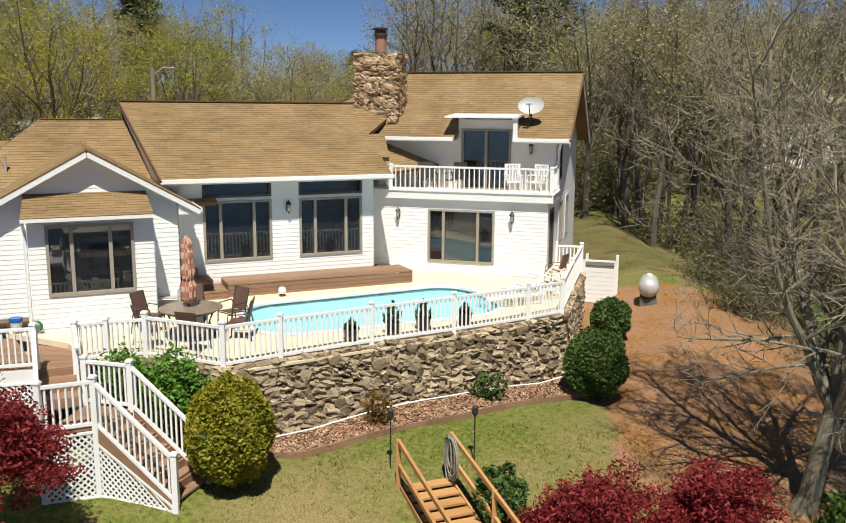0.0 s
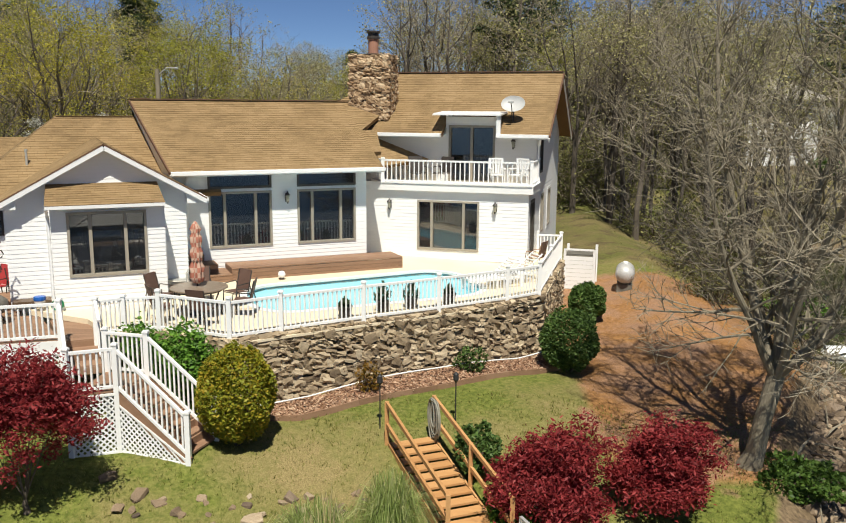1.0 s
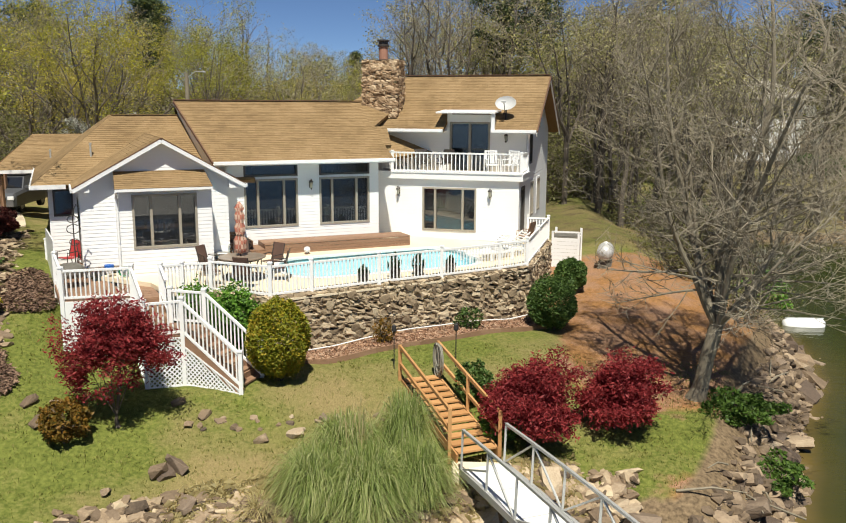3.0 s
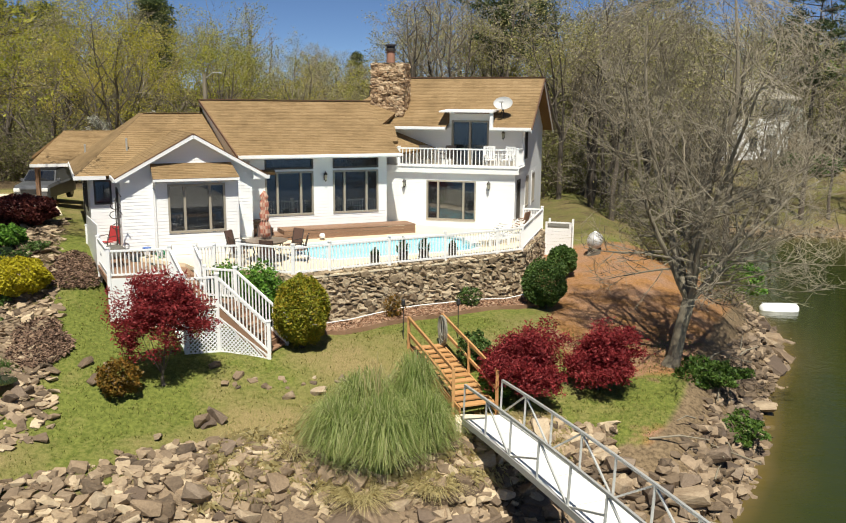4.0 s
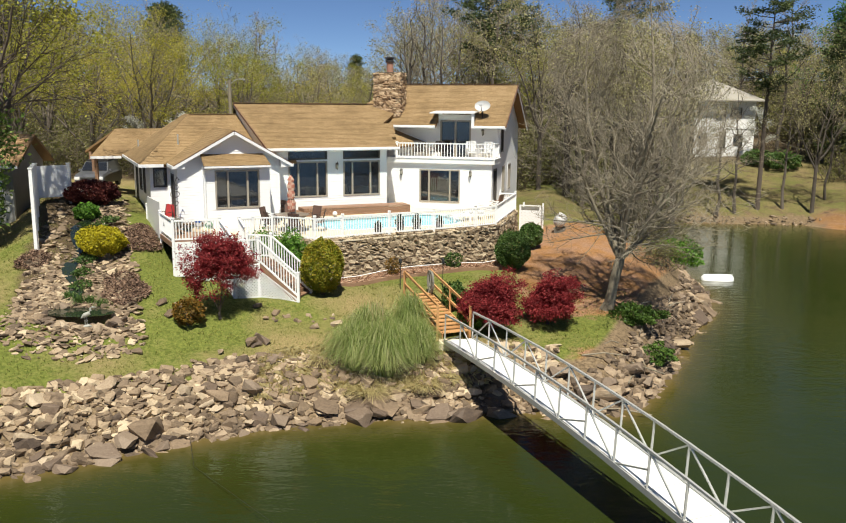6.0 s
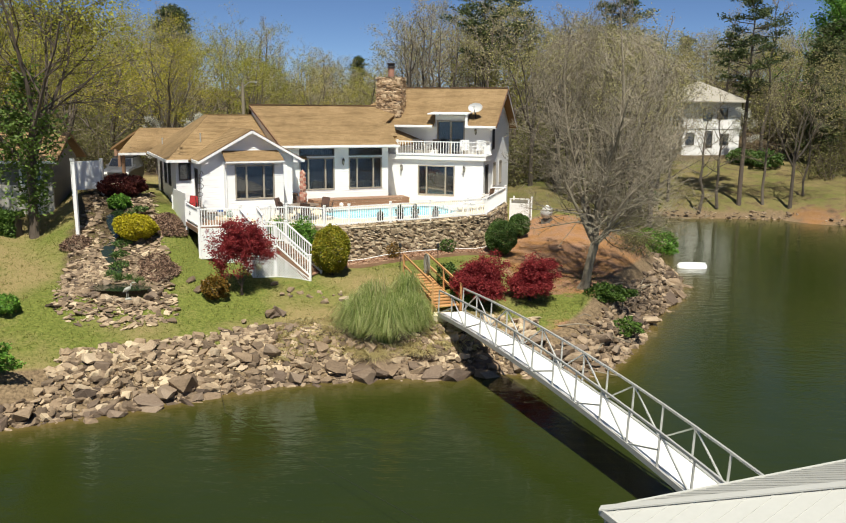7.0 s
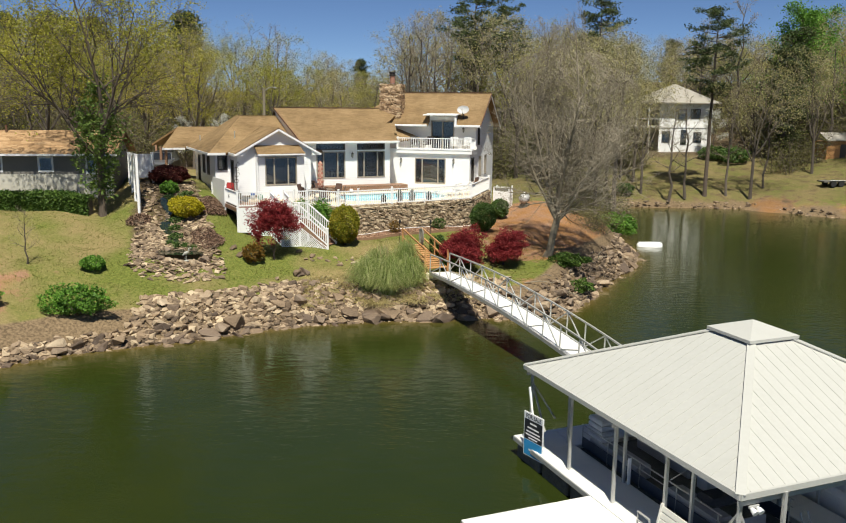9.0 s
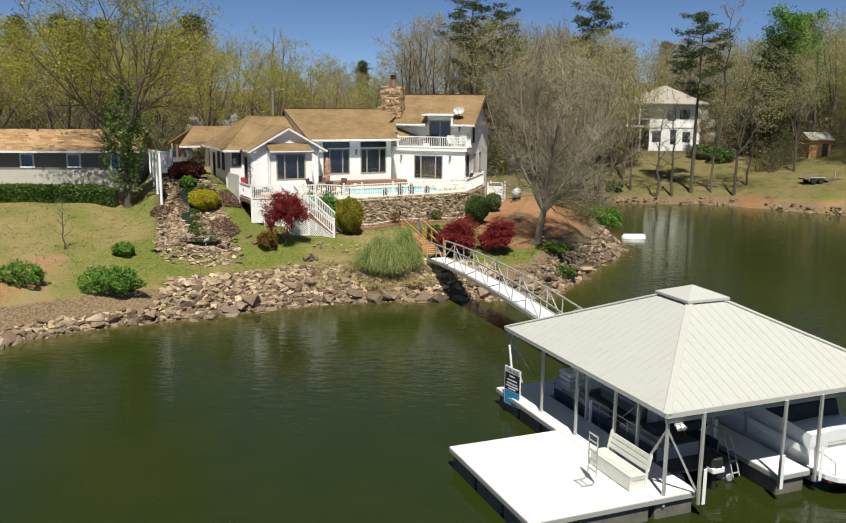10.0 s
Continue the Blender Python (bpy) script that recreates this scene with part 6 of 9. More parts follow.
M_UMB = mat("striped_canvas", [(0.34, 0.12, 0.075), (0.55, 0.30, 0.20), (0.72, 0.55, 0.42)], 0.85, 3, 40, 0.1)
M_TABLE = mat("mottled_stone_top", [(0.10, 0.075, 0.055), (0.22, 0.17, 0.125), (0.33, 0.27, 0.21)], 0.35, 9, 40, 0.05)
M_REDCH = mat("red_sling_fabric", [(0.30, 0.022, 0.025), (0.42, 0.04, 0.04)], 0.75, 3, 50, 0.1)
M_TERRA = mat("dark_glazed_pot", [(0.02, 0.018, 0.017), (0.05, 0.04, 0.035)], 0.3, 3, 30, 0.1)
M_BLUE = mat("blue_plastic", [(0.01, 0.09, 0.38), (0.02, 0.13, 0.48)], 0.35, 2, 20, 0.0)
M_GREENPL = mat("green_plastic_hose", [(0.01, 0.16, 0.07), (0.02, 0.24, 0.10)], 0.4, 2, 20, 0.0)


def chair(m, fabric, frame, label, group, name="patio_chair"):
    """Sling chair: bent tube side frames, seat and back slings, arm rests."""
    o = thing(name, m, label, "chair", group)
    for x in (-0.27, 0.27):
        part("side_frame", tube(bmesh.new(), [(x, -0.28, 0), (x, -0.26, 0.40), (x, -0.24, 0.62), (x, 0.18, 0.64), (x, 0.24, 0.42), (x, 0.30, 0)], 0.016, 6), frame, o)
        part("back_frame", tube(bmesh.new(), [(x * 0.92, 0.16, 0.40), (x * 0.92, 0.30, 0.96)], 0.016, 6), frame, o)
    for y, z in ((-0.26, 0.40), (0.16, 0.40)):
        part("cross_bar", tube(bmesh.new(), [(-0.27, y, z), (0.27, y, z)], 0.014, 6), frame, o)
    part("seat", prism(bmesh.new(), [(-0.24, -0.25, 0.42), (0.24, -0.25, 0.42), (0.24, 0.16, 0.395), (-0.24, 0.16, 0.395)], (0, 0, 0.018)), fabric, o)
    part("backrest", prism(bmesh.new(), [(-0.24, 0.17, 0.42), (0.24, 0.17, 0.42), (0.24, 0.31, 0.97), (-0.24, 0.31, 0.97)], (0, 0.018, 0.0)), fabric, o)
    return o


def dz(x, y):
    return deckz(x, y) + 0.003


TX, TY = -6.55, 24.05
c0 = chair(pose(TX - 1.15, TY + 0.3, dz(TX - 1.15, TY + 0.3), 0, 0, 75), M_SLING, M_DARK, "dark brown sling chair at the patio table", "chairs round the patio table")
for dx, dy, a in ((1.15, 0.1, -85), (-0.3, 1.05, 15), (0.75, 0.95, -35), (0.35, -0.95, 165), (-0.75, -0.75, 125)):
    copy_thing(c0, pose(TX + dx, TY + dy, dz(TX + dx, TY + dy), 0, 0, a))
TB = thing("patio_table", pose(TX, TY, dz(TX, TY)), "round patio table with a mottled brown stone top", "table")
part("tabletop", lathe(bmesh.new(), [(0.70, 0.70), (0.74, 0.715), (0.74, 0.735), (0.72, 0.745), (0.02, 0.75)], 28), M_TABLE, TB)
part("apron", lathe(bmesh.new(), [(0.60, 0.64), (0.62, 0.70), (0.58, 0.70), (0.57, 0.64)], 24), M_DARK, TB)
for k in range(4):
    a = k * math.pi / 2 + 0.5
    part("leg", tube(bmesh.new(), [(0.55 * math.cos(a), 0.55 * math.sin(a), 0.66), (0.42 * math.cos(a), 0.42 * math.sin(a), 0.35), (0.56 * math.cos(a), 0.56 * math.sin(a), 0)], 0.022, 6), M_DARK, TB)
UM = thing("patio_umbrella", pose(TX - 0.05, TY + 0.05, dz(TX, TY)), "closed red and cream striped patio umbrella", "umbrella")
part("pole", tube(bmesh.new(), [(0, 0, 0.06), (0, 0, 2.42)], 0.022, 10), M_DARK, UM)
bm = bmesh.new()
rings = []
_ur = random.Random(2)
_prof = [(0.82, 0.04), (0.86, 0.12), (0.98, 0.16), (1.12, 0.15), (1.25, 0.17), (1.4, 0.11), (1.5, 0.13), (1.65, 0.15), (1.78, 0.10), (1.9, 0.13), (2.05, 0.13), (2.15, 0.09), (2.25, 0.13), (2.38, 0.06), (2.45, 0.015)]
for z, r in _prof:
    rings.append([bm.verts.new((r * (1 + 0.22 * math.cos(8 * a) + _ur.uniform(-.05, .05)) * math.cos(a), r * (1 + 0.22 * math.cos(8 * a)) * math.sin(a), z)) for a in (k * math.tau / 32 for k in range(32))])
for a, b in zip(rings, rings[1:]):
    for k in range(32):
        bm.faces.new((a[k], a[(k + 1) % 32], b[(k + 1) % 32], b[k]))
M_UMBRED = mat("faded_red_canvas", [(0.36, 0.12, 0.08), (0.46, 0.18, 0.12)], 0.85, 4, 40, 0.2)
M_UMBCREAM = mat("cream_canvas", [(0.50, 0.33, 0.24), (0.60, 0.42, 0.32)], 0.85, 4, 40, 0.2)
canopy = part("canopy", bm, M_UMBCREAM, UM, "furled striped canvas canopy")
canopy.data.materials.append(M_UMBRED)
for f in canopy.data.polygons:
    f.material_index = int((f.index % 32 + 2 * (f.index // 32)) % 4 < 2)
smooth(canopy)
part("tie", lathe(bmesh.new(), [(0.125, 1.38), (0.13, 1.41), (0.125, 1.44)], 16), M_SLING, UM)
part("base", lathe(bmesh.new(), [(0.24, 0.0), (0.24, 0.05), (0.06, 0.09), (0.035, 0.3)], 16), M_DARK, UM)
chair(pose(-7.8, 26.05, dz(-7.8, 26.05), 0, 0, 12), M_ALU, M_ALU, "grey aluminium chair against the house wall", "")


def lounger(m, group="pool loungers"):
    o = thing("sun_lounger", m, "white slatted sun lounger beside the pool", "sun lounger", group)
    for x in (-0.30, 0.30):
        part("frame", bar(bmesh.new(), (x, -0.95, 0.30), (x, 0.95, 0.30), 0.05, 0.07), M_VINYL, o)
        for y in (-0.85, 0.0, 0.85):
            part("leg", new_box(x - 0.03, y - 0.03, 0, x + 0.03, y + 0.03, 0.28), M_VINYL, o)
    for k in range(9):
        part("slat", new_box(-0.28, -0.92 + k * 0.12, 0.335, 0.28, -0.83 + k * 0.12, 0.355), M_VINYL, o)
    for k in range(7):
        y, z = 0.20 + k * 0.09, 0.36 + k * 0.075
        part("back_slat", bar(bmesh.new(), (-0.28, y, z), (0.28, y, z), 0.08, 0.02, (0, 0.64, 0.77)), M_VINYL, o)
    for x in (-0.26, 0.26):
        part("back_rail", bar(bmesh.new(), (x, 0.15, 0.33), (x, 0.80, 0.87), 0.04, 0.03), M_VINYL, o)
    return o


l0 = lounger(pose(1.2, 28.0, dz(1.2, 28.0), 0, 0, -62))
copy_thing(l0, pose(1.95, 28.75, dz(1.95, 28.75), 0, 0, -62))
chair(pose(2.75, 30.6, dz(2.75, 30.6), 0, 0, -120), M_DECKWOOD, M_DECKWOOD, "reddish wooden armchair in the terrace corner", "")


def potted(x, y, h, w, seed, leaves, label):
    o = thing("potted_plant", pose(x, y, dz(x, y)), label, "potted plant", "pots along the fence")
    part("pot", lathe(bmesh.new(), [(0.10, 0), (0.16, 0.04), (0.19, 0.26), (0.21, 0.30), (0.18, 0.30), (0.16, 0.25)], 14), M_TERRA, o)
    rnd = random.Random(seed)
    L = Build2()
    for _ in range(260):
        a, r = rnd.uniform(0, 6.28), rnd.uniform(0, w)
        L.leaf(Vector((math.cos(a) * r, math.sin(a) * r, 0.3 + rnd.uniform(0, h) * (1 - r / w * 0.6))), rnd.uniform(0.03, 0.07), rnd)
    part("leaves", L.mesh("leaves", leaves), None, o)
    return o


class Build2:
    """Small leaf collector."""
    def __init__(self):
        self.v, self.f = [], []

    def leaf(self, c, s, rnd):
        a = Vector((rnd.uniform(-1, 1), rnd.uniform(-1, 1), rnd.uniform(-1, 1))).normalized() * s
        b = a.orthogonal().normalized() * s * 0.5
        n = len(self.v)
        self.v += [c - a, c + b, c + a, c - b]
        self.f.append((n, n + 1, n + 2, n + 3))

    def mesh(self, name, material):
        me = bpy.data.meshes.new(name)
        me.from_pydata(self.v, [], self.f)
        me.materials.append(material)
        return me


M_PLANT = leaf_mat("dark_pot_leaves", [(0.008, 0.018, 0.006), (0.02, 0.04, 0.012), (0.045, 0.07, 0.02)])
for k, (x, y, h, w) in enumerate(((-2.78, 24.3, 0.25, 0.15), (-1.85, 24.95, 0.55, 0.24), (-1.12, 25.4, 0.5, 0.24), (-0.08, 25.95, 0.3, 0.15))):
    potted(x, y, h, w, k + 3, M_PLANT, "dark pot with a leafy plant by the pool fence")

# balcony seats: white slatted armchairs with dark seats
def slat_chair(m, label, group):
    o = thing("balcony_chair", m, label, "chair", group)
    for x in (-0.25, 0.22):
        for y in (-0.25, 0.22):
            part("leg", new_box(x, y, 0, x + 0.04, y + 0.04, 0.62 if y < 0 else 0.95), M_VINYL, o)
        part("arm", new_box(x - 0.02, -0.28, 0.62, x + 0.06, 0.24, 0.65), M_VINYL, o)
    part("seat", new_box(-0.24, -0.25, 0.40, 0.25, 0.24, 0.44), M_VINYL, o)
    for k in range(5):
        part("back_slat", new_box(-0.21 + k * 0.095, 0.23, 0.46, -0.15 + k * 0.095, 0.25, 0.96), M_VINYL, o)
    part("back_top", new_box(-0.25, 0.225, 0.93, 0.26, 0.255, 0.98), M_VINYL, o)
    return o


s0 = slat_chair(MR @ pose(1.55, 0.55, 7.385, 0, 0, 20), "white slatted armchair on the balcony", "balcony chairs")
copy_thing(s0, MR @ pose(2.3, 0.6, 7.385, 0, 0, -25))
chair(MR @ pose(-1.3, 0.6, 7.385, 0, 0, 30), M_DARK, M_DARK, "dark metal chair on the balcony", "")
chair(MR @ pose(-0.4, 0.75, 7.385, 0, 0, -20), M_DARK, M_DARK, "dark metal chair on the balcony", "")

# red chairs, covered grill, bell stand and buckets on the side deck
r0 = chair(pose(-12.75, 25.5, 4.645, 0, 0, -30), M_REDCH, M_DARK, "red sling chair on the side deck", "red deck chairs", "deck_chair")
copy_thing(r0, pose(-12.0, 25.35, 4.645, 0, 0, 60))
GR = thing("covered_grill", pose(-11.55, 23.05, 4.625), "low dark covered grill on the side deck", "grill")
bm = bmesh.new()
lathe(bm, [(0.36, 0.30), (0.42, 0.42), (0.40, 0.58), (0.26, 0.70), (0.03, 0.74)], 16)
smooth(part("lid", bm, M_FLOAT, GR))
for k in range(3):
    a = k * 2.1
    part("leg", tube(bmesh.new(), [(0.2 * math.cos(a), 0.2 * math.sin(a), 0.34), (0.36 * math.cos(a), 0.36 * math.sin(a), 0)], 0.015, 6), M_DARK, GR)
board_box(thing("deck_step", Matrix.Identity(4), "two brown wooden steps to the side door", "steps"), ML @ Matrix.Translation((-3.2, 1.0, 0)), 0, 0, 4.62, 0.72, 1.3, 4.9)
BK = thing("bucket", ML @ pose(-1.75, 0.12, 4.9), "clear bucket with a blue lid by the siding", "bucket")
part("body", lathe(bmesh.new(), [(0.11, 0), (0.14, 0.16), (0.13, 0.16)], 14), M_DOCKTOP, BK)
part("lid", lathe(bmesh.new(), [(0.145, 0.16), (0.15, 0.20), (0.145, 0.26), (0.02, 0.27)], 14), M_BLUE, BK)
HS = thing("garden_hose", ML @ pose(-1.35, -0.2, 4.79), "green garden hose coiled by the bay wall", "hose")
bm = bmesh.new()
for k in range(4):
    tube(bm, [(0.14 * math.cos(a) + 0.01 * k, 0.05 + 0.02 * k, 0.16 + 0.14 * math.sin(a)) for a in (j * math.tau / 14 for j in range(15))], 0.014, 6, cap=False)
part("coil", bm, M_GREENPL, HS)
PST = thing("plant_stand", ML @ pose(-2.7, 0.1, 4.64), "tall dark wrought-iron ornament stand", "ornament")
part("pole", tube(bmesh.new(), [(0, 0, 0), (0, 0, 2.2), (0.12, 0, 2.45), (0.2, 0, 2.3)], 0.02, 6), M_DARK, PST)
for z, w in ((2.0, 0.16), (1.7, 0.2), (1.3, 0.14)):
    part("scroll", tube(bmesh.new(), [(w * math.cos(a), 0, z + w * 0.7 * math.sin(a)) for a in (j * math.tau / 10 for j in range(11))], 0.016, 6, cap=False), M_DARK, PST)
LT = thing("pool_light", ML @ pose(5.0, 1.45, 4.87), "small white globe lamp on the terrace", "lamp")
part("globe", lathe(bmesh.new(), [(0.03, 0.0), (0.10, 0.05), (0.12, 0.12), (0.09, 0.20), (0.02, 0.23)], 14), M_WHITE, LT)
part("foot", lathe(bmesh.new(), [(0.09, 0.0), (0.05, 0.03)], 12), M_DARK, LT)
# two garden torches in the mulch bed
def torch(x, y):
    o = thing("garden_torch", pose(x, y, gz(x, y)), "thin black garden torch on a stake", "garden torch", "garden torches")
    part("stake", tube(bmesh.new(), [(0, 0, -0.1), (0, 0, 1.05)], 0.016, 6), M_BLACK, o)
    part("cup", lathe(bmesh.new(), [(0.02, 1.05), (0.07, 1.12), (0.06, 1.26), (0.02, 1.3)], 10), M_BLACK, o)
    return o


torch(-1.6, 21.5)
torch(0.15, 22.0)

# ---- trees and plants ----
class Build:
    """Collects vertices and faces fast."""
    def __init__(self):
        self.v, self.f, self.m = [], [], []

    def limb(self, pts, radii, sides):
        base = None
        for i, p in enumerate(pts):
            d = (pts[min(i + 1, len(pts) - 1)] - pts[max(i - 1, 0)]).normalized()
            s = d.orthogonal().normalized()
            u = d.cross(s)
            n = len(self.v)
            for k in range(sides):
                a = k * math.tau / sides
                self.v.append(p + (s * math.cos(a) + u * math.sin(a)) * radii[i])
            if base is not None:
                for k in range(sides):
                    self.f.append((base + k, base + (k + 1) % sides, n + (k + 1) % sides, n + k))
                    self.m.append(int(radii[0] > 0.045))
            base = n

    def twig(self, pts, radii):
        """A fine twig: a three-edged sliver that tapers to a point."""
        d = (pts[-1] - pts[0]).normalized()
        s = d.orthogonal().normalized() * radii[0]
        u = d.cross(s)
        n = len(self.v)
        self.v += [pts[0] + s, pts[0] - s * 0.5 + u * 0.87, pts[0] - s * 0.5 - u * 0.87, *pts[1:]]
        if len(pts) == 2:
            self.f += [(n, n + 1, n + 3), (n + 1, n + 2, n + 3), (n + 2, n, n + 3)]
            self.m += [0, 0, 0]
        else:
            k = s * 0.6
            m = len(self.v) - len(pts) + 1
            self.v[m] = pts[1] + k
            self.v.append(pts[1] - k)
            e = len(self.v) - 1
            self.f += [(n, n + 1, e, m), (n + 1, n + 2, e), (n + 2, n, m, e), (m, e, m + 1)]
            self.m += [0, 0, 0, 0]

    def leaf(self, c, size, rnd, long=1.0):
        a = Vector((rnd.uniform(-1, 1), rnd.uniform(-1, 1), rnd.uniform(-0.7, 0.7)))
        a.normalize()
        b = a.orthogonal()
        b.rotate(Matrix.Rotation(rnd.uniform(0, 6.28), 3, a))
        b = b.normalized() * size
        a = a * size * long
        n = len(self.v)
        self.v += [c - a, c + b * 0.5, c + a, c - b * 0.5]
        self.f.append((n, n + 1, n + 2, n + 3))

    def mesh(self, name, material, thick=None):
        """One mesh; thick: another material for the stout limbs."""
        me = bpy.data.meshes.new(name)
        me.from_pydata(self.v, [], self.f)
        me.materials.append(material)
        if thick:
            me.materials.append(thick)
            me.polygons.foreach_set("material_index", self.m)
        return me


def grow(seed, height, r0, fork, limbs, spread, levels=4, droop=0.0, sides=6, kids=(5, 5, 5, 4), leader=0.35, twig_r=0.006, ratio=0.55, up=0.35, split=None):
    """Branch skeleton. Returns (Build of wood, list of twig-tip points)."""
    rnd = random.Random(seed)
    B, tips = Build(), []

    def branch(p, d, length, r, level):
        n = 7 if level == 0 else 5 if level < 2 or split else 3 if level < 3 else 2
        n = 3 if split and level > 2 else n
        pts, rad = [p.copy()], [r]
        step = length / n
        for i in range(n):
            d = (d + Vector((rnd.uniform(-1, 1), rnd.uniform(-1, 1), rnd.uniform(-0.6, 0.6))) * ((0.16 if split else 0.09) + 0.05 * level) + Vector((0, 0, up * 0.16 - droop * level * 0.1))).normalized()
            p = p + d * step
            pts.append(p.copy())
            rad.append(max(twig_r * 0.5, r * (1 - (i + 1) / n * (0.72 if level < levels else 0.9))))
        (split[-1] if split else B).limb(pts, rad, sides if level == 0 else 5 if level == 1 else 4 if level == 2 and split else 3)
        if level >= levels:
            tips.append(pts[-1])
            tips.append(pts[len(pts) // 2])
            return
        k = kids[min(level, len(kids) - 1)]
        for j in range(k):
            t = 0.30 + 0.68 * (j + rnd.random() * 0.8) / k if level else 0.55 + 0.45 * (j + rnd.random()) / k
            i = min(int(t * n), n - 1)
            q = pts[i].lerp(pts[i + 1], t * n - i)
            dd = (pts[i + 1] - pts[i]).normalized()
            s = dd.orthogonal().normalized()
            s.rotate(Matrix.Rotation(j * 2.4 + rnd.uniform(-0.5, 0.5), 3, dd))
            ang = spread * rnd.uniform(0.6, 1.15)
            nd = (dd * math.cos(ang) + s * math.sin(ang)).normalized()
            branch(q, nd, length * ratio * rnd.uniform(0.75, 1.15) * (1.15 - 0.45 * t if level else 1), max(twig_r, rad[i] * 0.6), level + 1)

    trunk_top = Vector((0, 0, fork))
    B.limb([Vector((0, 0, -0.4)), Vector((0, 0, 0.0)), Vector((0, 0, fork * 0.12)), Vector((rnd.uniform(-.05, .05), rnd.uniform(-.05, .05), fork * 0.6)), trunk_top], [r0 * 1.6, r0 * 1.35, r0 * 1.08, r0 * 0.95, r0 * 0.95], 10)
    for j in range(limbs):
        a = j * math.tau / limbs + rnd.uniform(-0.4, 0.4)
        tilt = spread * rnd.uniform(0.35, 0.95) if j else leader * 0.3
        d = Vector((math.cos(a) * math.sin(tilt), math.sin(a) * math.sin(tilt), math.cos(tilt)))
        if split is not None:
            split.append(Build())
        branch(trunk_top - Vector((0, 0, rnd.uniform(0, 0.25) * fork * 0.5)), d, (height - fork) * rnd.uniform(0.62, 0.8) * (1.1 if j == 0 else 0.9), r0 * (0.5 if j else 0.7), 0)
    return B, tips


def tree(name, m, wood, crown, label, category="tree", group=""):
    t = thing(name, m, label, category, group)
    part("trunk", wood, None, t)
    if crown:
        part("crown", crown, None, t)
    return t


def leafy(tips, rnd, n, size, spread, material, name="crown", long=1.0, gaps=-2.0):
    """Leaves round the twig tips; gaps: how much of the crown stays open."""
    L = Build()
    for p in tips:
        if noise.noise(p * 0.55 + Vector((n * 7.3, size * 90, 0))) < gaps:
            continue
        for _ in range(n):
            L.leaf(p + Vector((rnd.gauss(0, spread), rnd.gauss(0, spread), rnd.gauss(0, spread * 0.8))), size * rnd.uniform(0.6, 1.3), rnd, long)
    return L.mesh(name, material)


L_BUD = leaf_mat("yellow_green_buds", [(0.16, 0.155, 0.02), (0.40, 0.375, 0.045), (0.60, 0.55, 0.08)], trans=0.4)
L_FRESH = leaf_mat("fresh_green_leaves", [(0.044, 0.106, 0.015), (0.112, 0.250, 0.031), (0.213, 0.375, 0.050)])
L_DARK = leaf_mat("dark_green_leaves", [(0.03, 0.062, 0.014), (0.07, 0.128, 0.028), (0.135, 0.205, 0.05)])
L_HEDGE = leaf_mat("hedge_leaves", [(0.03, 0.065, 0.012), (0.075, 0.14, 0.022), (0.14, 0.21, 0.04)])
L_PINE = leaf_mat("pine_needles", [(0.022, 0.038, 0.013), (0.06, 0.085, 0.028), (0.125, 0.145, 0.05)], trans=0.2)
L_GOLD = leaf_mat("gold_green_leaves", [(0.09, 0.12, 0.012), (0.25, 0.26, 0.02), (0.42, 0.26, 0.025)])
L_YEL = leaf_mat("bright_yellow_leaves", [(0.22, 0.19, 0.008), (0.42, 0.36, 0.015), (0.55, 0.48, 0.03)])
L_RED = leaf_mat("dark_red_leaves", [(0.10, 0.011, 0.014), (0.27, 0.030, 0.034), (0.44, 0.08, 0.075)], trans=0.42)
L_DKRED = leaf_mat("brown_red_leaves", [(0.045, 0.012, 0.010), (0.13, 0.032, 0.026), (0.23, 0.07, 0.05)], trans=0.25)
L_ORANGE = leaf_mat("bronze_leaves", [(0.05, 0.05, 0.01), (0.17, 0.10, 0.015), (0.28, 0.13, 0.02)])
L_WHITE = leaf_mat("white_blossom", [(0.42, 0.42, 0.36), (0.62, 0.62, 0.56)])
L_PINKBUD = leaf_mat("brown_pink_buds", [(0.27, 0.225, 0.145), (0.45, 0.38, 0.26)], trans=0.3)
L_BRUSH = leaf_mat("dull_olive_leaves", [(0.08, 0.085, 0.025), (0.16, 0.16, 0.05), (0.27, 0.25, 0.09)], trans=0.3)
L_BUD2 = leaf_mat("olive_spring_leaves", [(0.13, 0.14, 0.02), (0.31, 0.31, 0.04), (0.48, 0.46, 0.07)], trans=0.4)
L_BUD3 = leaf_mat("golden_spring_leaves", [(0.22, 0.18, 0.03), (0.46, 0.39, 0.07), (0.60, 0.52, 0.12)], trans=0.4)
L_PALE = leaf_mat("pale_olive_buds", [(0.20, 0.19, 0.07), (0.37, 0.345, 0.14), (0.50, 0.46, 0.22)], trans=0.4)
L_STRAW = leaf_mat("straw_grass_blades", [(0.30, 0.24, 0.10), (0.50, 0.42, 0.20), (0.62, 0.54, 0.30)], trans=0.4)
L_PAMPAS = leaf_mat("pampas_blades", [(0.14, 0.20, 0.045), (0.36, 0.44, 0.14), (0.70, 0.65, 0.36)], trans=0.55)

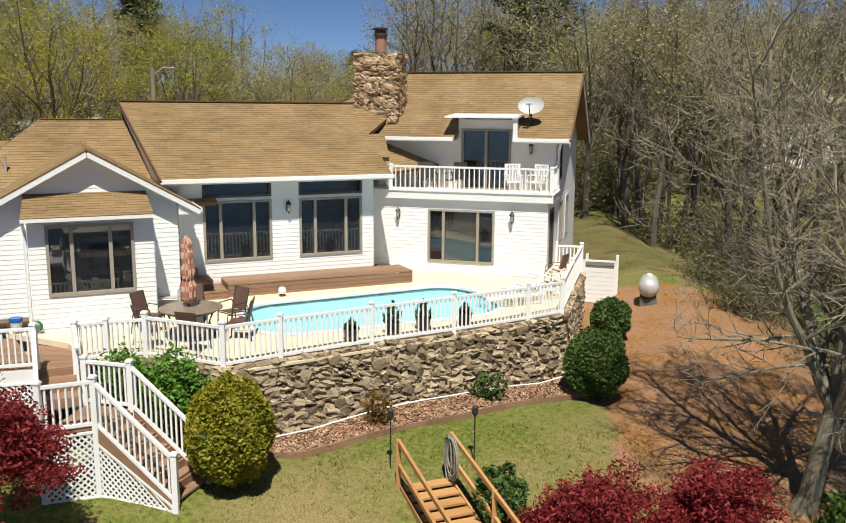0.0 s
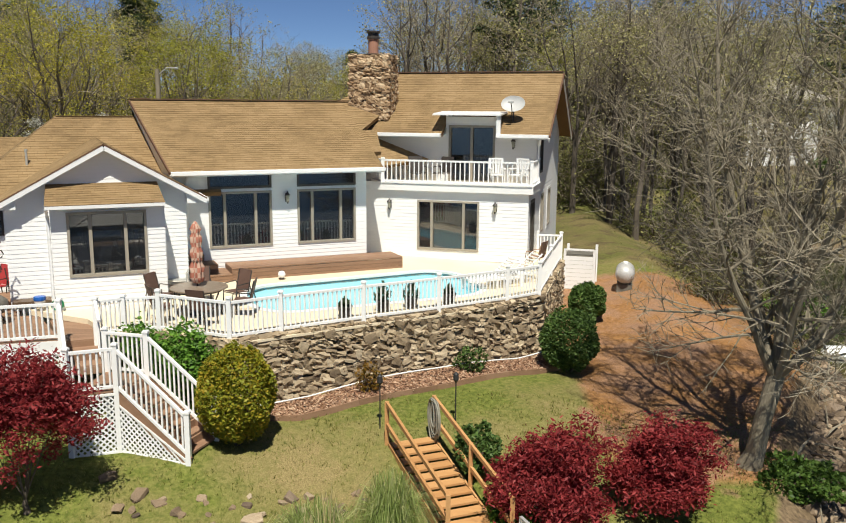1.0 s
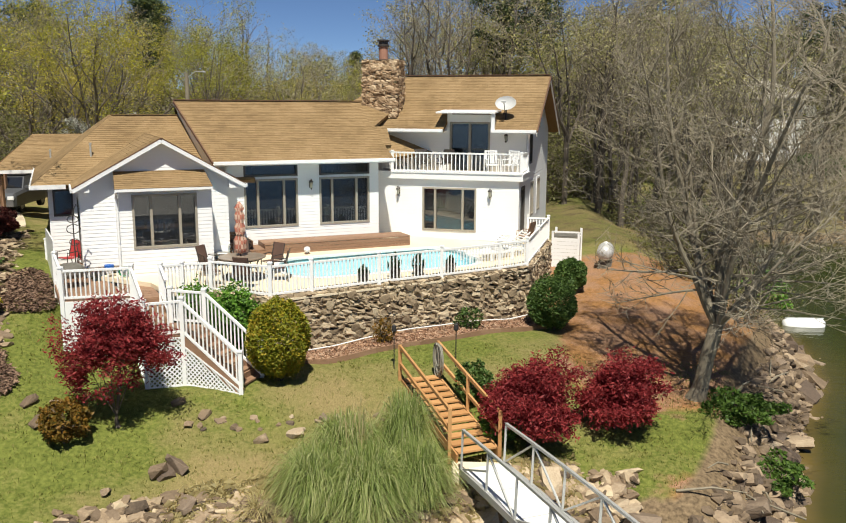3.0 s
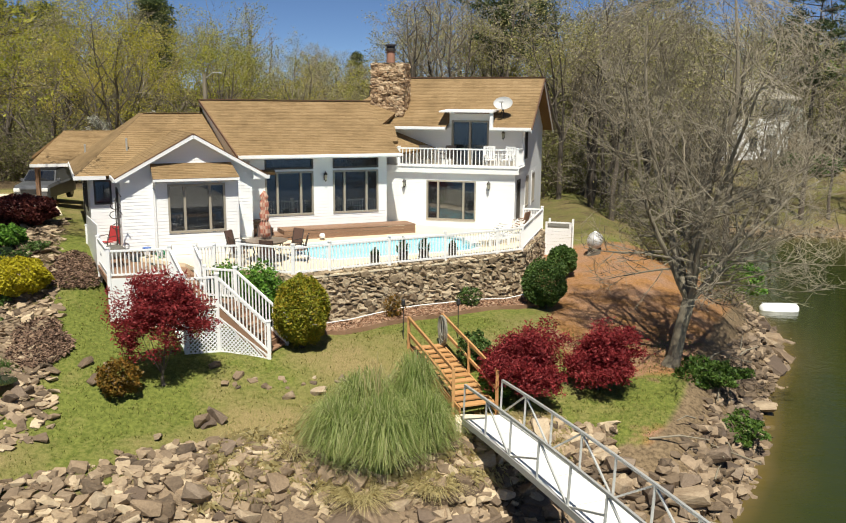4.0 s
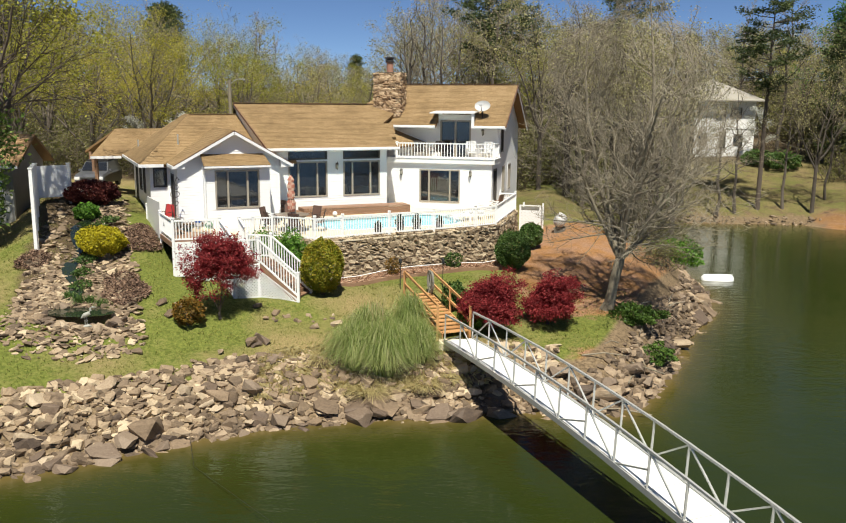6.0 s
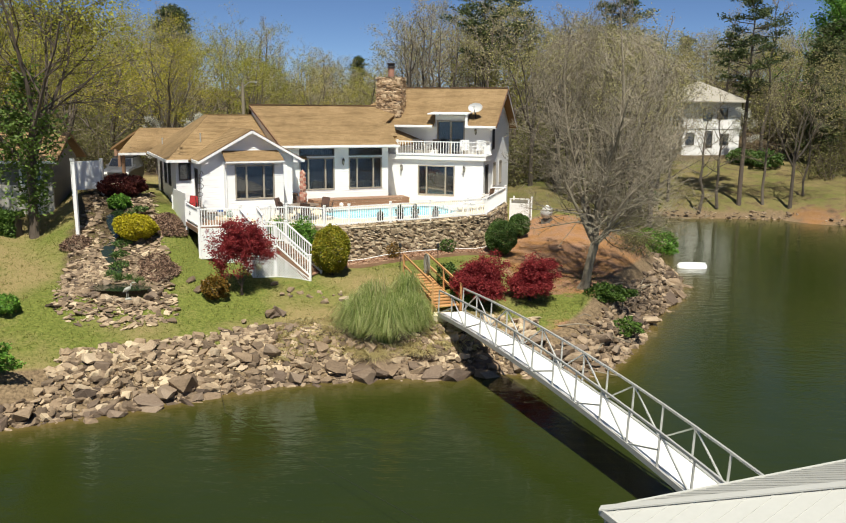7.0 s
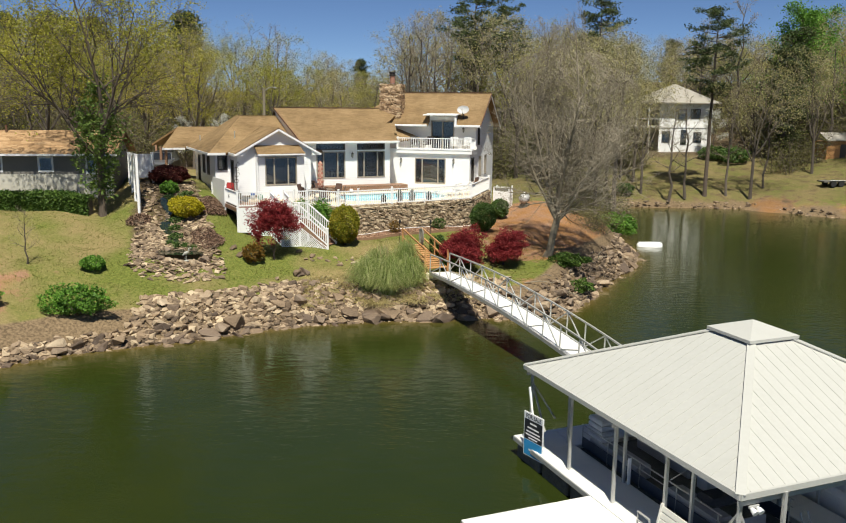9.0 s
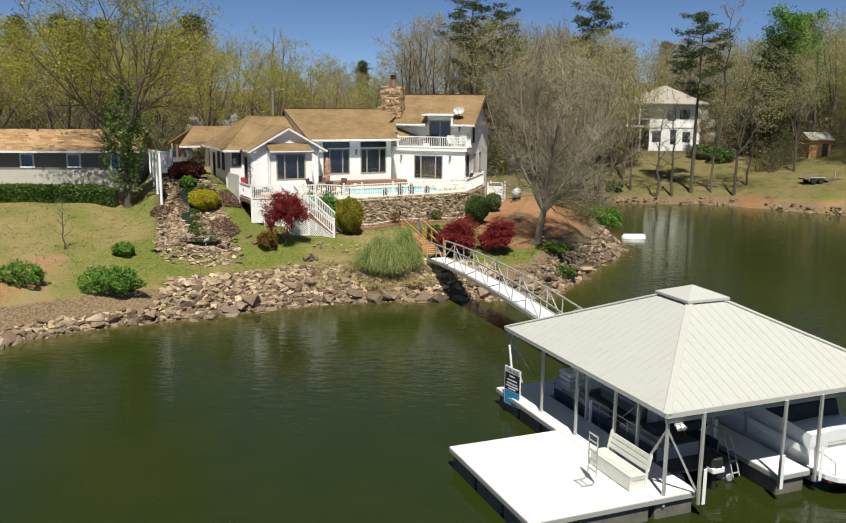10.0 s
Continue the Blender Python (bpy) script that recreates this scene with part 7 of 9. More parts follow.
# the great bare tree on the bank
def great_tree(seed):
    """A low-forked tree: a few long limbs that climb close together, with side boughs all the way up to an egg-shaped crown."""
    rnd = random.Random(seed)
    trunk, limbs = Build(), []
    fork = Vector((0.42, 0.1, 2.2))
    trunk.limb([Vector((-0.12, 0, -0.5)), Vector((-0.06, 0, 0)), Vector((0.06, 0, 0.35)), Vector((0.20, 0.04, 1.2)), Vector((0.36, 0.08, 1.9)), fork], [0.40, 0.30, 0.22, 0.195, 0.20, 0.19], 12)

    def room(p):
        """How far a point may stand from the crown's axis at its height."""
        h = (p.z - 1.6) / 11.0
        return 4.5 * math.sqrt(max(0.02, 1 - abs(2 * min(max(h, 0), 1) - 0.8) ** 2.3)) if h > 0 else 2.6

    def grow_bough(B, p, d, length, r, level):
        n = (10, 6, 4, 2)[level]
        wide = rnd.uniform(0.75, 1.25)
        pts, rad = [p.copy()], [r]
        for i in range(n):
            lift = (0.05, 0.05, 0.10, 0.06)[level]
            d = (d + Vector((rnd.gauss(0, 1), rnd.gauss(0, 1), rnd.gauss(0, 0.6))) * (0.09, 0.15, 0.2, 0.25)[level] + Vector((0, 0, lift))).normalized()
            p = p + d * (length / n)
            out = Vector((p.x - 0.6, p.y, 0))
            far = room(p) * wide
            if out.length > far:
                p -= out * (1 - far / out.length) * 0.35
            pts.append(p.copy())
            rad.append(max(0.003, r * (1 - 0.86 * (i + 1) / n)))
        if level == 3:
            B.twig(pts, [r])
            return
        B.limb(pts, rad, (8, 5, 3)[level])
        k = (17, 10, 7)[level]
        for j in range(k):
            t = (0.10, 0.12, 0.08)[level] + 0.88 * (j + rnd.random() * 0.9) / k
            i = min(int(t * n), n - 1)
            q = pts[i].lerp(pts[i + 1], t * n - i)
            dd = (pts[i + 1] - pts[i]).normalized()
            s = dd.orthogonal().normalized()
            s.rotate(Matrix.Rotation(j * 2.4 + rnd.uniform(-0.6, 0.6), 3, dd))
            ang = (1.2, 0.85, 0.85)[level] * rnd.uniform(0.6, 1.2) * (1.15 - 0.5 * t)
            nd = (dd * math.cos(ang) + s * math.sin(ang)).normalized()
            ln = ((4.6, 1.6, 0.75)[level] * rnd.uniform(0.6, 1.15)) * (min(1.05 - 0.62 * t, 0.45 + 1.7 * t) if level == 0 else 1.1 - 0.5 * t)
            grow_bough(B, q, nd, ln, max(0.009, rad[i] * (0.46, 0.52, 0.55)[level]), level + 1)

    for a, tilt, ln, r in ((150, 22, 9.8, 0.125), (10, 9, 10.6, 0.14), (255, 17, 9.4, 0.11), (60, 24, 9.0, 0.10), (200, 36, 8.2, 0.095), (335, 36, 8.2, 0.10), (110, 34, 7.6, 0.085), (290, 48, 5.6, 0.075), (20, 56, 5.4, 0.075)):
        a, tilt = radians(a), radians(tilt)
        B = Build()
        grow_bough(B, fork - Vector((0, 0, rnd.uniform(0, 0.35))), Vector((math.cos(a) * math.sin(tilt), math.sin(a) * math.sin(tilt), math.cos(tilt))), ln, r, 0)
        limbs.append(B)
    return trunk, limbs


_trunk, _limbs = great_tree(21)
BIG = tree("bare_tree", pose(7.0, 21.6, gz(7.0, 21.6) - 0.05), _trunk.mesh("trunk", M_BARK), None, "big leafless grey tree with many fine limbs on the bank", "tree")
for _b in _limbs:
    part("limb", _b.mesh("limb", M_BARK), None, BIG)

# kinds of woodland trees
_rnd = random.Random(77)
KIND, TALL = {}, {}


def woodland(kind, wood, crown, name, label):
    TALL[kind] = max(v.co.z for v in wood.vertices)
    KIND[kind] = tree(name, pose(0, 0, -300), wood, crown, label, "tree", "woodland trees")


def wood_tree(seed, h, r0, clear, limbs, spread, kids, twig_r):
    """A forest tree: a tall straight bole that carries limbs from a clear height to its top, and fine twigs. Returns wood and twig tips."""
    rnd = random.Random(seed)
    B, tips = Build(), []
    lean = Vector((rnd.uniform(-.05, .05), rnd.uniform(-.05, .05), 1))
    axis = [Vector((0, 0, -0.4))]
    for k in range(1, 8):
        axis.append(lean * (h * 0.92 * k / 7) + Vector((rnd.gauss(0, 0.16), rnd.gauss(0, 0.16), 0)))
    B.limb(axis, [r0 * 1.3, r0, r0 * 0.9, r0 * 0.78, r0 * 0.64, r0 * 0.46, r0 * 0.26, r0 * 0.08], 7)

    def bough(p, d, length, r, level):
        n = 5 if level == 0 else 3 if level == 1 else 2
        pts, rad = [p.copy()], [r]
        for i in range(n):
            d = (d + Vector((rnd.gauss(0, 1), rnd.gauss(0, 1), rnd.gauss(0, 0.7))) * (0.15 + 0.07 * level) + Vector((0, 0, 0.10))).normalized()
            p = p + d * (length / n)
            pts.append(p.copy())
            rad.append(max(twig_r * 0.4, r * (1 - 0.85 * (i + 1) / n)))
        if level == 2:
            B.twig(pts, [max(twig_r, r)])
            tips.extend((pts[-1], pts[1]))
            return
        B.limb(pts, rad, 4 if level == 0 else 3)
        for j in range(kids[level]):
            t = 0.22 + 0.76 * (j + rnd.random() * 0.8) / kids[level]
            i = min(int(t * n), n - 1)
            q = pts[i].lerp(pts[i + 1], t * n - i)
            dd = (pts[i + 1] - pts[i]).normalized()
            s = dd.orthogonal().normalized()
            s.rotate(Matrix.Rotation(j * 2.4 + rnd.uniform(-0.6, 0.6), 3, dd))
            ang = 0.75 * rnd.uniform(0.6, 1.2)
            bough(q, (dd * math.cos(ang) + s * math.sin(ang)).normalized(), length * 0.46 * rnd.uniform(0.7, 1.2) * (1.15 - 0.5 * t), max(twig_r, rad[i] * 0.55), level + 1)

    for j in range(limbs):
        t = clear + (0.98 - clear) * (j + rnd.random() * 0.7) / limbs
        k = min(int(t * 7), 6)
        q = axis[k].lerp(axis[k + 1], t * 7 - k)
        a = j * 2.4 + rnd.uniform(-0.5, 0.5)
        up = 0.35 + 0.75 * (t - clear) / (1 - clear) + rnd.uniform(-0.15, 0.25)
        f = (t - clear) / (1 - clear)
        bough(q, Vector((math.cos(a), math.sin(a), up)).normalized(), spread * (1.05 - 0.62 * f) * rnd.uniform(0.75, 1.15), r0 * (0.46 - 0.26 * f), 0)
    return B, tips


def broad_tree(seed, h, r0, clear, limbs, spread, kids, twig_r):
    """A forked tree: a bole up to a clear height, a few arching limbs, and a wide round crown. Returns wood and twig tips."""
    rnd = random.Random(seed)
    B, tips = Build(), []
    top = Vector((rnd.uniform(-.3, .3), rnd.uniform(-.3, .3), h * clear))
    B.limb([Vector((0, 0, -0.4)), Vector((0, 0, 0.2)), top * 0.5, top], [r0 * 1.4, r0, r0 * 0.85, r0 * 0.8], 7)

    def bough(p, d, length, r, level):
        n = (6, 4, 3, 2)[level]
        pts, rad = [p.copy()], [r]
        for i in range(n):
            d = (d + Vector((rnd.gauss(0, 1), rnd.gauss(0, 1), rnd.gauss(0, 0.7))) * (0.11, 0.16, 0.2, 0.25)[level] + Vector((0, 0, (0.05, 0.08, 0.06, 0.0)[level]))).normalized()
            p = p + d * (length / n)
            pts.append(p.copy())
            rad.append(max(twig_r * 0.4, r * (1 - 0.82 * (i + 1) / n)))
        if level == 3:
            B.twig(pts, [max(twig_r, r)])
            tips.extend((pts[-1], pts[1]))
            return
        B.limb(pts, rad, (6, 4, 3)[level])
        k = kids[level]
        for j in range(k):
            t = (0.28, 0.2, 0.2)[level] + 0.76 * (j + rnd.random() * 0.8) / k
            t = min(t, 0.99)
            i = min(int(t * n), n - 1)
            q = pts[i].lerp(pts[i + 1], t * n - i)
            dd = (pts[i + 1] - pts[i]).normalized()
            s = dd.orthogonal().normalized()
            s.rotate(Matrix.Rotation(j * 2.4 + rnd.uniform(-0.6, 0.6), 3, dd))
            ang = (0.85, 0.8, 0.75)[level] * rnd.uniform(0.6, 1.2)
            bough(q, (dd * math.cos(ang) + s * math.sin(ang)).normalized(), length * (0.52, 0.5, 0.5)[level] * rnd.uniform(0.7, 1.2) * (1.2 - 0.45 * t), max(twig_r, rad[i] * 0.55), level + 1)

    for j in range(limbs):
        a = j * math.tau / limbs + rnd.uniform(-0.4, 0.4)
        tilt = (spread * rnd.uniform(0.55, 1.1)) if j else 0.12
        bough(top - Vector((0, 0, rnd.uniform(0, 0.3) * h * clear)), Vector((math.cos(a) * math.sin(tilt), math.sin(a) * math.sin(tilt), math.cos(tilt))), h * (1 - clear) * rnd.uniform(0.72, 0.92) * (1.05 if j == 0 else 0.92), r0 * rnd.uniform(0.42, 0.6), 0)
    return B, tips


for i in range(4):
    B, tips = wood_tree(100 + i, 16, (0.17, 0.21, 0.15, 0.19)[i], (0.34, 0.28, 0.42, 0.3)[i], 13, (4.0, 4.6, 3.4, 4.2)[i], (7, 5), 0.016)
    woodland(("bare", i), B.mesh("trunk", M_TWIG, M_BARKMID), leafy(tips, _rnd, 1, 0.06, 0.2, L_PINKBUD), "bare_tree", "leafless grey-brown woodland tree")
for i in range(4):
    B, tips = broad_tree(200 + i, 15, (0.30, 0.24, 0.33, 0.27)[i], (0.26, 0.34, 0.22, 0.3)[i], (5, 4, 5, 4)[i], (0.72, 0.6, 0.8, 0.66)[i], (7, 5, 4), 0.017)
    woodland(("bud", i), B.mesh("trunk", M_TWIG, M_BARKMID), leafy(tips, _rnd, (13, 14, 12, 14)[i], 0.08, 0.34, (L_BUD, L_BUD2, L_BUD3, L_BUD2)[i], gaps=0.02), "budding_tree", "spreading tree with yellow-green spring buds")
for i in range(2):
    B, tips = broad_tree(230 + i, 15, 0.19, 0.33, 4, 0.6, (7, 5, 4), 0.016)
    woodland(("pale", i), B.mesh("trunk", M_TWIG, M_BARKMID), leafy(tips, _rnd, 5, 0.085, 0.3, L_PALE, gaps=-0.1), "budding_tree", "slender grey tree with pale olive buds")
B, tips = wood_tree(301, 13, 0.18, 0.25, 12, 4.2, (6, 5), 0.016)
woodland(("green", 0), B.mesh("trunk", M_BARKDK), leafy(tips, _rnd, 14, 0.11, 0.4, L_FRESH), "leafy_tree", "tree in fresh bright green leaf")
B, tips = wood_tree(302, 6, 0.09, 0.2, 9, 2.4, (6, 5), 0.012)
woodland(("white", 0), B.mesh("trunk", M_BARKDK), leafy(tips, _rnd, 6, 0.07, 0.16, L_WHITE), "dogwood_tree", "small dogwood tree in white blossom")


def pine(seed, h, crown_from, width, dense):
    rnd = random.Random(seed)
    W, L = Build(), Build()
    lean = Vector((rnd.uniform(-.02, .02), rnd.uniform(-.02, .02), 1))
    pts = [Vector((0, 0, -0.4))] + [lean * (h * k / 8) + Vector((rnd.uniform(-.08, .08), rnd.uniform(-.08, .08), 0)) for k in range(1, 9)]
    W.limb(pts, [0.27, 0.24, 0.22, 0.2, 0.17, 0.14, 0.10, 0.06, 0.02], 8)
    z = h * crown_from
    while z < h:
        f = (z - h * crown_from) / (h * (1 - crown_from))
        for _ in range(2):
            a = rnd.uniform(0, 6.28)
            ln = width * math.sin(math.pi * (0.17 + 0.72 * f)) * rnd.uniform(0.35, 1.05)
            p = lean * z
            d = Vector((math.cos(a), math.sin(a), rnd.uniform(0.05, 0.5)))
            q = p + d * ln
            W.limb([p, p.lerp(q, 0.5) + Vector((0, 0, -0.05 * ln)), q], [0.06, 0.04, 0.015], 4)
            for k in range(dense):
                t = rnd.uniform(0.5, 1.05)
                c = p.lerp(q, t) + Vector((rnd.gauss(0, 0.25), rnd.gauss(0, 0.25), rnd.gauss(0.1, 0.16)))
                for _k in range(26):
                    L.leaf(c + Vector((rnd.gauss(0, 0.3), rnd.gauss(0, 0.3), rnd.gauss(0, 0.13))), rnd.uniform(0.07, 0.13), rnd, 1.7)
        z += h * 0.021
    return W.mesh("trunk", M_BARKDK), L.mesh("crown", L_PINE)


for i, (h, cf, w, dn) in enumerate(((21, 0.55, 4.8, 7), (19, 0.58, 4.6, 7), (11, 0.12, 2.2, 5))):
    a, b = pine(400 + i, h, cf, w, dn)
    woodland(("pine", i), a, b, "pine_tree", "tall dark green pine tree" if i < 2 else "bushy dark evergreen tree")
for i in range(2):
    _b, tips, _q = Build(), [], random.Random(600 + i)
    for _k in range(26):
        a, o = _q.uniform(0, 6.28), 1.5 * math.sqrt(_q.random())
        p, d = Vector((math.cos(a) * o, math.sin(a) * o, -0.2)), Vector((_q.gauss(0, 0.6), _q.gauss(0, 0.6), 1)).normalized()
        ln = _q.uniform(2.2, 4.4)
        pts = [p + d * ln * t + Vector((_q.gauss(0, 0.07), _q.gauss(0, 0.07), 0)) for t in (0, 0.3, 0.6, 1)]
        _b.limb(pts, [0.035, 0.028, 0.018, 0.006], 3)
        for _j in range(15):
            t = _q.uniform(0.12, 0.98)
            q = p + d * ln * t
            e = q + Vector((_q.gauss(0, 0.55), _q.gauss(0, 0.55), _q.uniform(-0.2, 0.5)))
            _b.twig([q, e], [0.014])
            tips.extend((e, q.lerp(e, 0.6)))
    KIND["brush", i] = tree("brush", pose(0, 0, -300), _b.mesh("trunk", M_BRUSHW, M_BARKMID), leafy(tips, _rnd, 2, 0.085, 0.3, L_BRUSH), "twiggy grey-brown undergrowth thicket", "thicket", "undergrowth")
    TALL["brush", i] = max(v.z for v in _b.v)
_used = set()


def plant(kind, x, y, height, turn=0.0):
    src = KIND[kind]
    m = Matrix.Translation((x, y, gz(x, y) - 0.1)) @ Matrix.Rotation(turn, 4, "Z")
    if kind in _used:
        src = copy_thing(src, m)
    else:
        _used.add(kind)
        src.matrix_world = m
    s = height / TALL[kind]
    src.scale = (s, s, s)
    return src


# woods behind the house
_w = random.Random(9)
SKYLINE = [(-0.6, 0.115), (-0.356, 0.102), (-0.278, 0.107), (-0.226, 0.095), (-0.187, 0.080), (-0.161, 0.068), (-0.129, 0.052), (-0.075, 0.054), (-0.062, 0.112), (0.034, 0.105), (0.10, 0.10), (0.183, 0.092), (0.229, 0.080), (0.28, 0.092), (0.346, 0.088), (0.385, 0.105), (0.47, 0.122), (0.8, 0.12)]


def woods(x0, x1, y0, y1, n, mix, low, high, apart=2.1):
    """Trees whose tops reach a share, low to high, of the woods' skyline; it dips behind the chimney."""
    pts = []
    tries = 0
    while len(pts) < n and tries < 4000:
        tries += 1
        x, y = _w.uniform(x0, x1), _w.uniform(y0, y1)
        if all((x - a) ** 2 + (y - b) ** 2 > apart ** 2 for a, b in pts):
            pts.append((x, y))
            kind = mix[_w.randrange(len(mix))]
            k = (x - 2) / (y + 30)
            rise = float(np.interp(k, [p for p, _ in SKYLINE], [r for _, r in SKYLINE]))
            top = 10.5 + (y + 30) * rise * _w.uniform(low, high)
            if -0.19 < k < -0.068 and y < 100:
                top = min(top, 10.5 + (y + 30) * 0.04)
            plant(kind, x, y, max(4.0, top - gz(x, y)), _w.uniform(0, 6.28))


_mixL = [("bud", 0), ("bud", 1), ("bud", 2), ("bud", 3), ("bud", 0), ("bud", 2), ("pale", 0)]
_mixC = [("bare", 0), ("bare", 1), ("bare", 2), ("bare", 3), ("bud", 1), ("pale", 1), ("pale", 0)]
_mixR = [("bare", 0), ("bare", 1), ("bare", 2), ("pale", 0), ("pale", 1), ("bud", 2), ("bare", 3)]
woods(-62, -14, 50, 60, 14, _mixL, 0.78, 1.0, 4.2)
woods(-82, -10, 66, 92, 30, _mixL + [("bare", 3)], 0.82, 1.0, 4.0)
woods(-15, 0, 54, 72, 9, _mixC, 0.75, 0.95)
woods(1, 14, 56, 72, 11, _mixC, 0.75, 1.0)
woods(-16, 24, 78, 100, 24, _mixC, 0.8, 1.0)
woods(9.2, 14.2, 37, 56, 9, [("bare", 0), ("bare", 2), ("pale", 1), ("bare", 3)], 0.55, 0.95, 1.5)
woods(12, 86, 96, 128, 60, _mixR + [("bud", 3)], 0.8, 1.0, 2.2)
woods(14, 25, 70, 92, 8, _mixR, 0.6, 0.95)
woods(39, 84, 74, 92, 26, [("bare", 1), ("pale", 1), ("bare", 2), ("pale", 0), ("bud", 1)], 0.6, 0.95, 2.2)
for kind, x, y, h in ((("bare", 0), -3.2, 58, 15.5), (("bare", 2), -1.2, 60, 16.5), (("bare", 1), -2.2, 62, 16.8), (("bare", 3), 0.2, 61, 15.5), (("pine", 0), 3.2, 60, 19.5), (("pine", 1), 19.7, 85, 19.5), (("pine", 0), 7.7, 84, 18.5),
                      (("pine", 0), 28.7, 66, 19.6), (("bare", 1), 24.3, 63.9, 11.0), (("bare", 3), 26.3, 65.0, 11.5), (("bare", 0), 31.0, 66.0, 12.5), (("bare", 2), 35.7, 68.0, 12.0), (("pale", 0), 21.9, 66.5, 12.0), (("pale", 0), 33.2, 64.8, 14.0), (("pale", 1), 42.7, 72.5, 14.5), (("bare", 2), 37.2, 85, 20.0), (("bare", 0), 33.5, 88, 18.5),
                      (("green", 0), 46.0, 88, 18.5), (("green", 0), 50.8, 94, 18.0), (("pine", 2), 41.9, 80, 13.5), (("pine", 2), 44.7, 84, 15.0), (("pale", 1), 49.3, 70, 19.0), (("pale", 0), 53.6, 75, 18.0), (("white", 0), 34.7, 84, 6.0), (("white", 0), -19.0, 47, 5.0), (("white", 0), -23.0, 49, 4.6),
                      (("bare", 2), 20.5, 72, 14.0), (("bare", 3), 16.8, 66.5, 12.0), (("bare", 0), 11.5, 52, 11.0), (("bare", 1), 9.8, 57, 13.0), (("bud", 1), -30.0, 44, 12.5), (("bud", 3), -15.5, 50, 12.5), (("bud", 2), -10.5, 51.5, 11.0), (("bud", 0), -22.0, 48.5, 13.5)):
    plant(kind, x, y, h, _w.uniform(0, 6.28))

def thicket(x0, x1, y0, y1, n, smin, smax):
    for _ in range(n):
        plant(("brush", _w.randrange(2)), _w.uniform(x0, x1), _w.uniform(y0, y1), 4.5 * _w.uniform(smin, smax), _w.uniform(0, 6.28))


thicket(-62, -14, 50, 62, 34, 0.5, 1.0)
thicket(-80, -8, 66, 90, 44, 0.8, 1.5)
thicket(-14, 13, 57, 72, 26, 0.6, 1.2)
thicket(-14, 22, 76, 98, 34, 1.0, 1.6)
thicket(9.6, 13.2, 29.5, 40, 9, 0.35, 0.62)
thicket(11.0, 14.6, 40, 57, 14, 0.5, 0.9)
thicket(18, 86, 94, 122, 60, 1.2, 2.1)
thicket(13, 24.5, 72, 90, 12, 0.6, 1.1)
thicket(39, 82, 74, 92, 30, 0.7, 1.4)
thicket(-100, 20, 94, 126, 60, 1.6, 2.4)
woods(-100, 110, 128, 170, 70, _mixR + _mixL + [("pine", 2)] * 3, 0.85, 1.0, 3)
# tall ivy-clad tree by the neighbour's hedge
L_IVY = leaf_mat("ivy_leaves", [(0.05, 0.09, 0.018), (0.10, 0.16, 0.03), (0.17, 0.23, 0.05)])
B, tips = broad_tree(33, 15.5, 0.24, 0.26, 7, 0.85, (8, 7, 5), 0.013)
_iv = Build()
_r = random.Random(8)
for _ in range(105):
    z = _r.triangular(0.6, 8.2, 5.0)
    o = 0.14 + 0.62 * max(0.0, math.sin(math.pi * min(1.0, z / 8.6))) ** 2
    c, q = Vector((_r.gauss(0, o), _r.gauss(0, o), z)), _r.uniform(0.10, 0.30)
    for _k in range(int(190 * q)):
        _iv.leaf(c + Vector((_r.gauss(0, q), _r.gauss(0, q), _r.gauss(0, q * 1.4))), _r.uniform(0.07, 0.14), _r)
IVT = thing("ivy_tree", pose(-19.2, 22.0, gz(-19.2, 22.0)) @ Matrix.Diagonal((1.0, 1.0, 1.0, 1)), "tall bare budding tree with a trunk wrapped in green ivy", "tree")
part("trunk", B.mesh("trunk", M_BARKDK), None, IVT)
part("crown", leafy(tips, _r, 7, 0.075, 0.26, L_BUD2, gaps=-0.1), None, IVT)
part("ivy", _iv.mesh("ivy", L_IVY), None, IVT, "glossy green ivy leaves")
# second bare tree at the far left, thin young trees on the lawn
plant(("bare", 1), -19.2, 13.0, 3.0, 0.4)
plant(("bud", 0), -35.0, 47.5, 14.5, 2.0)


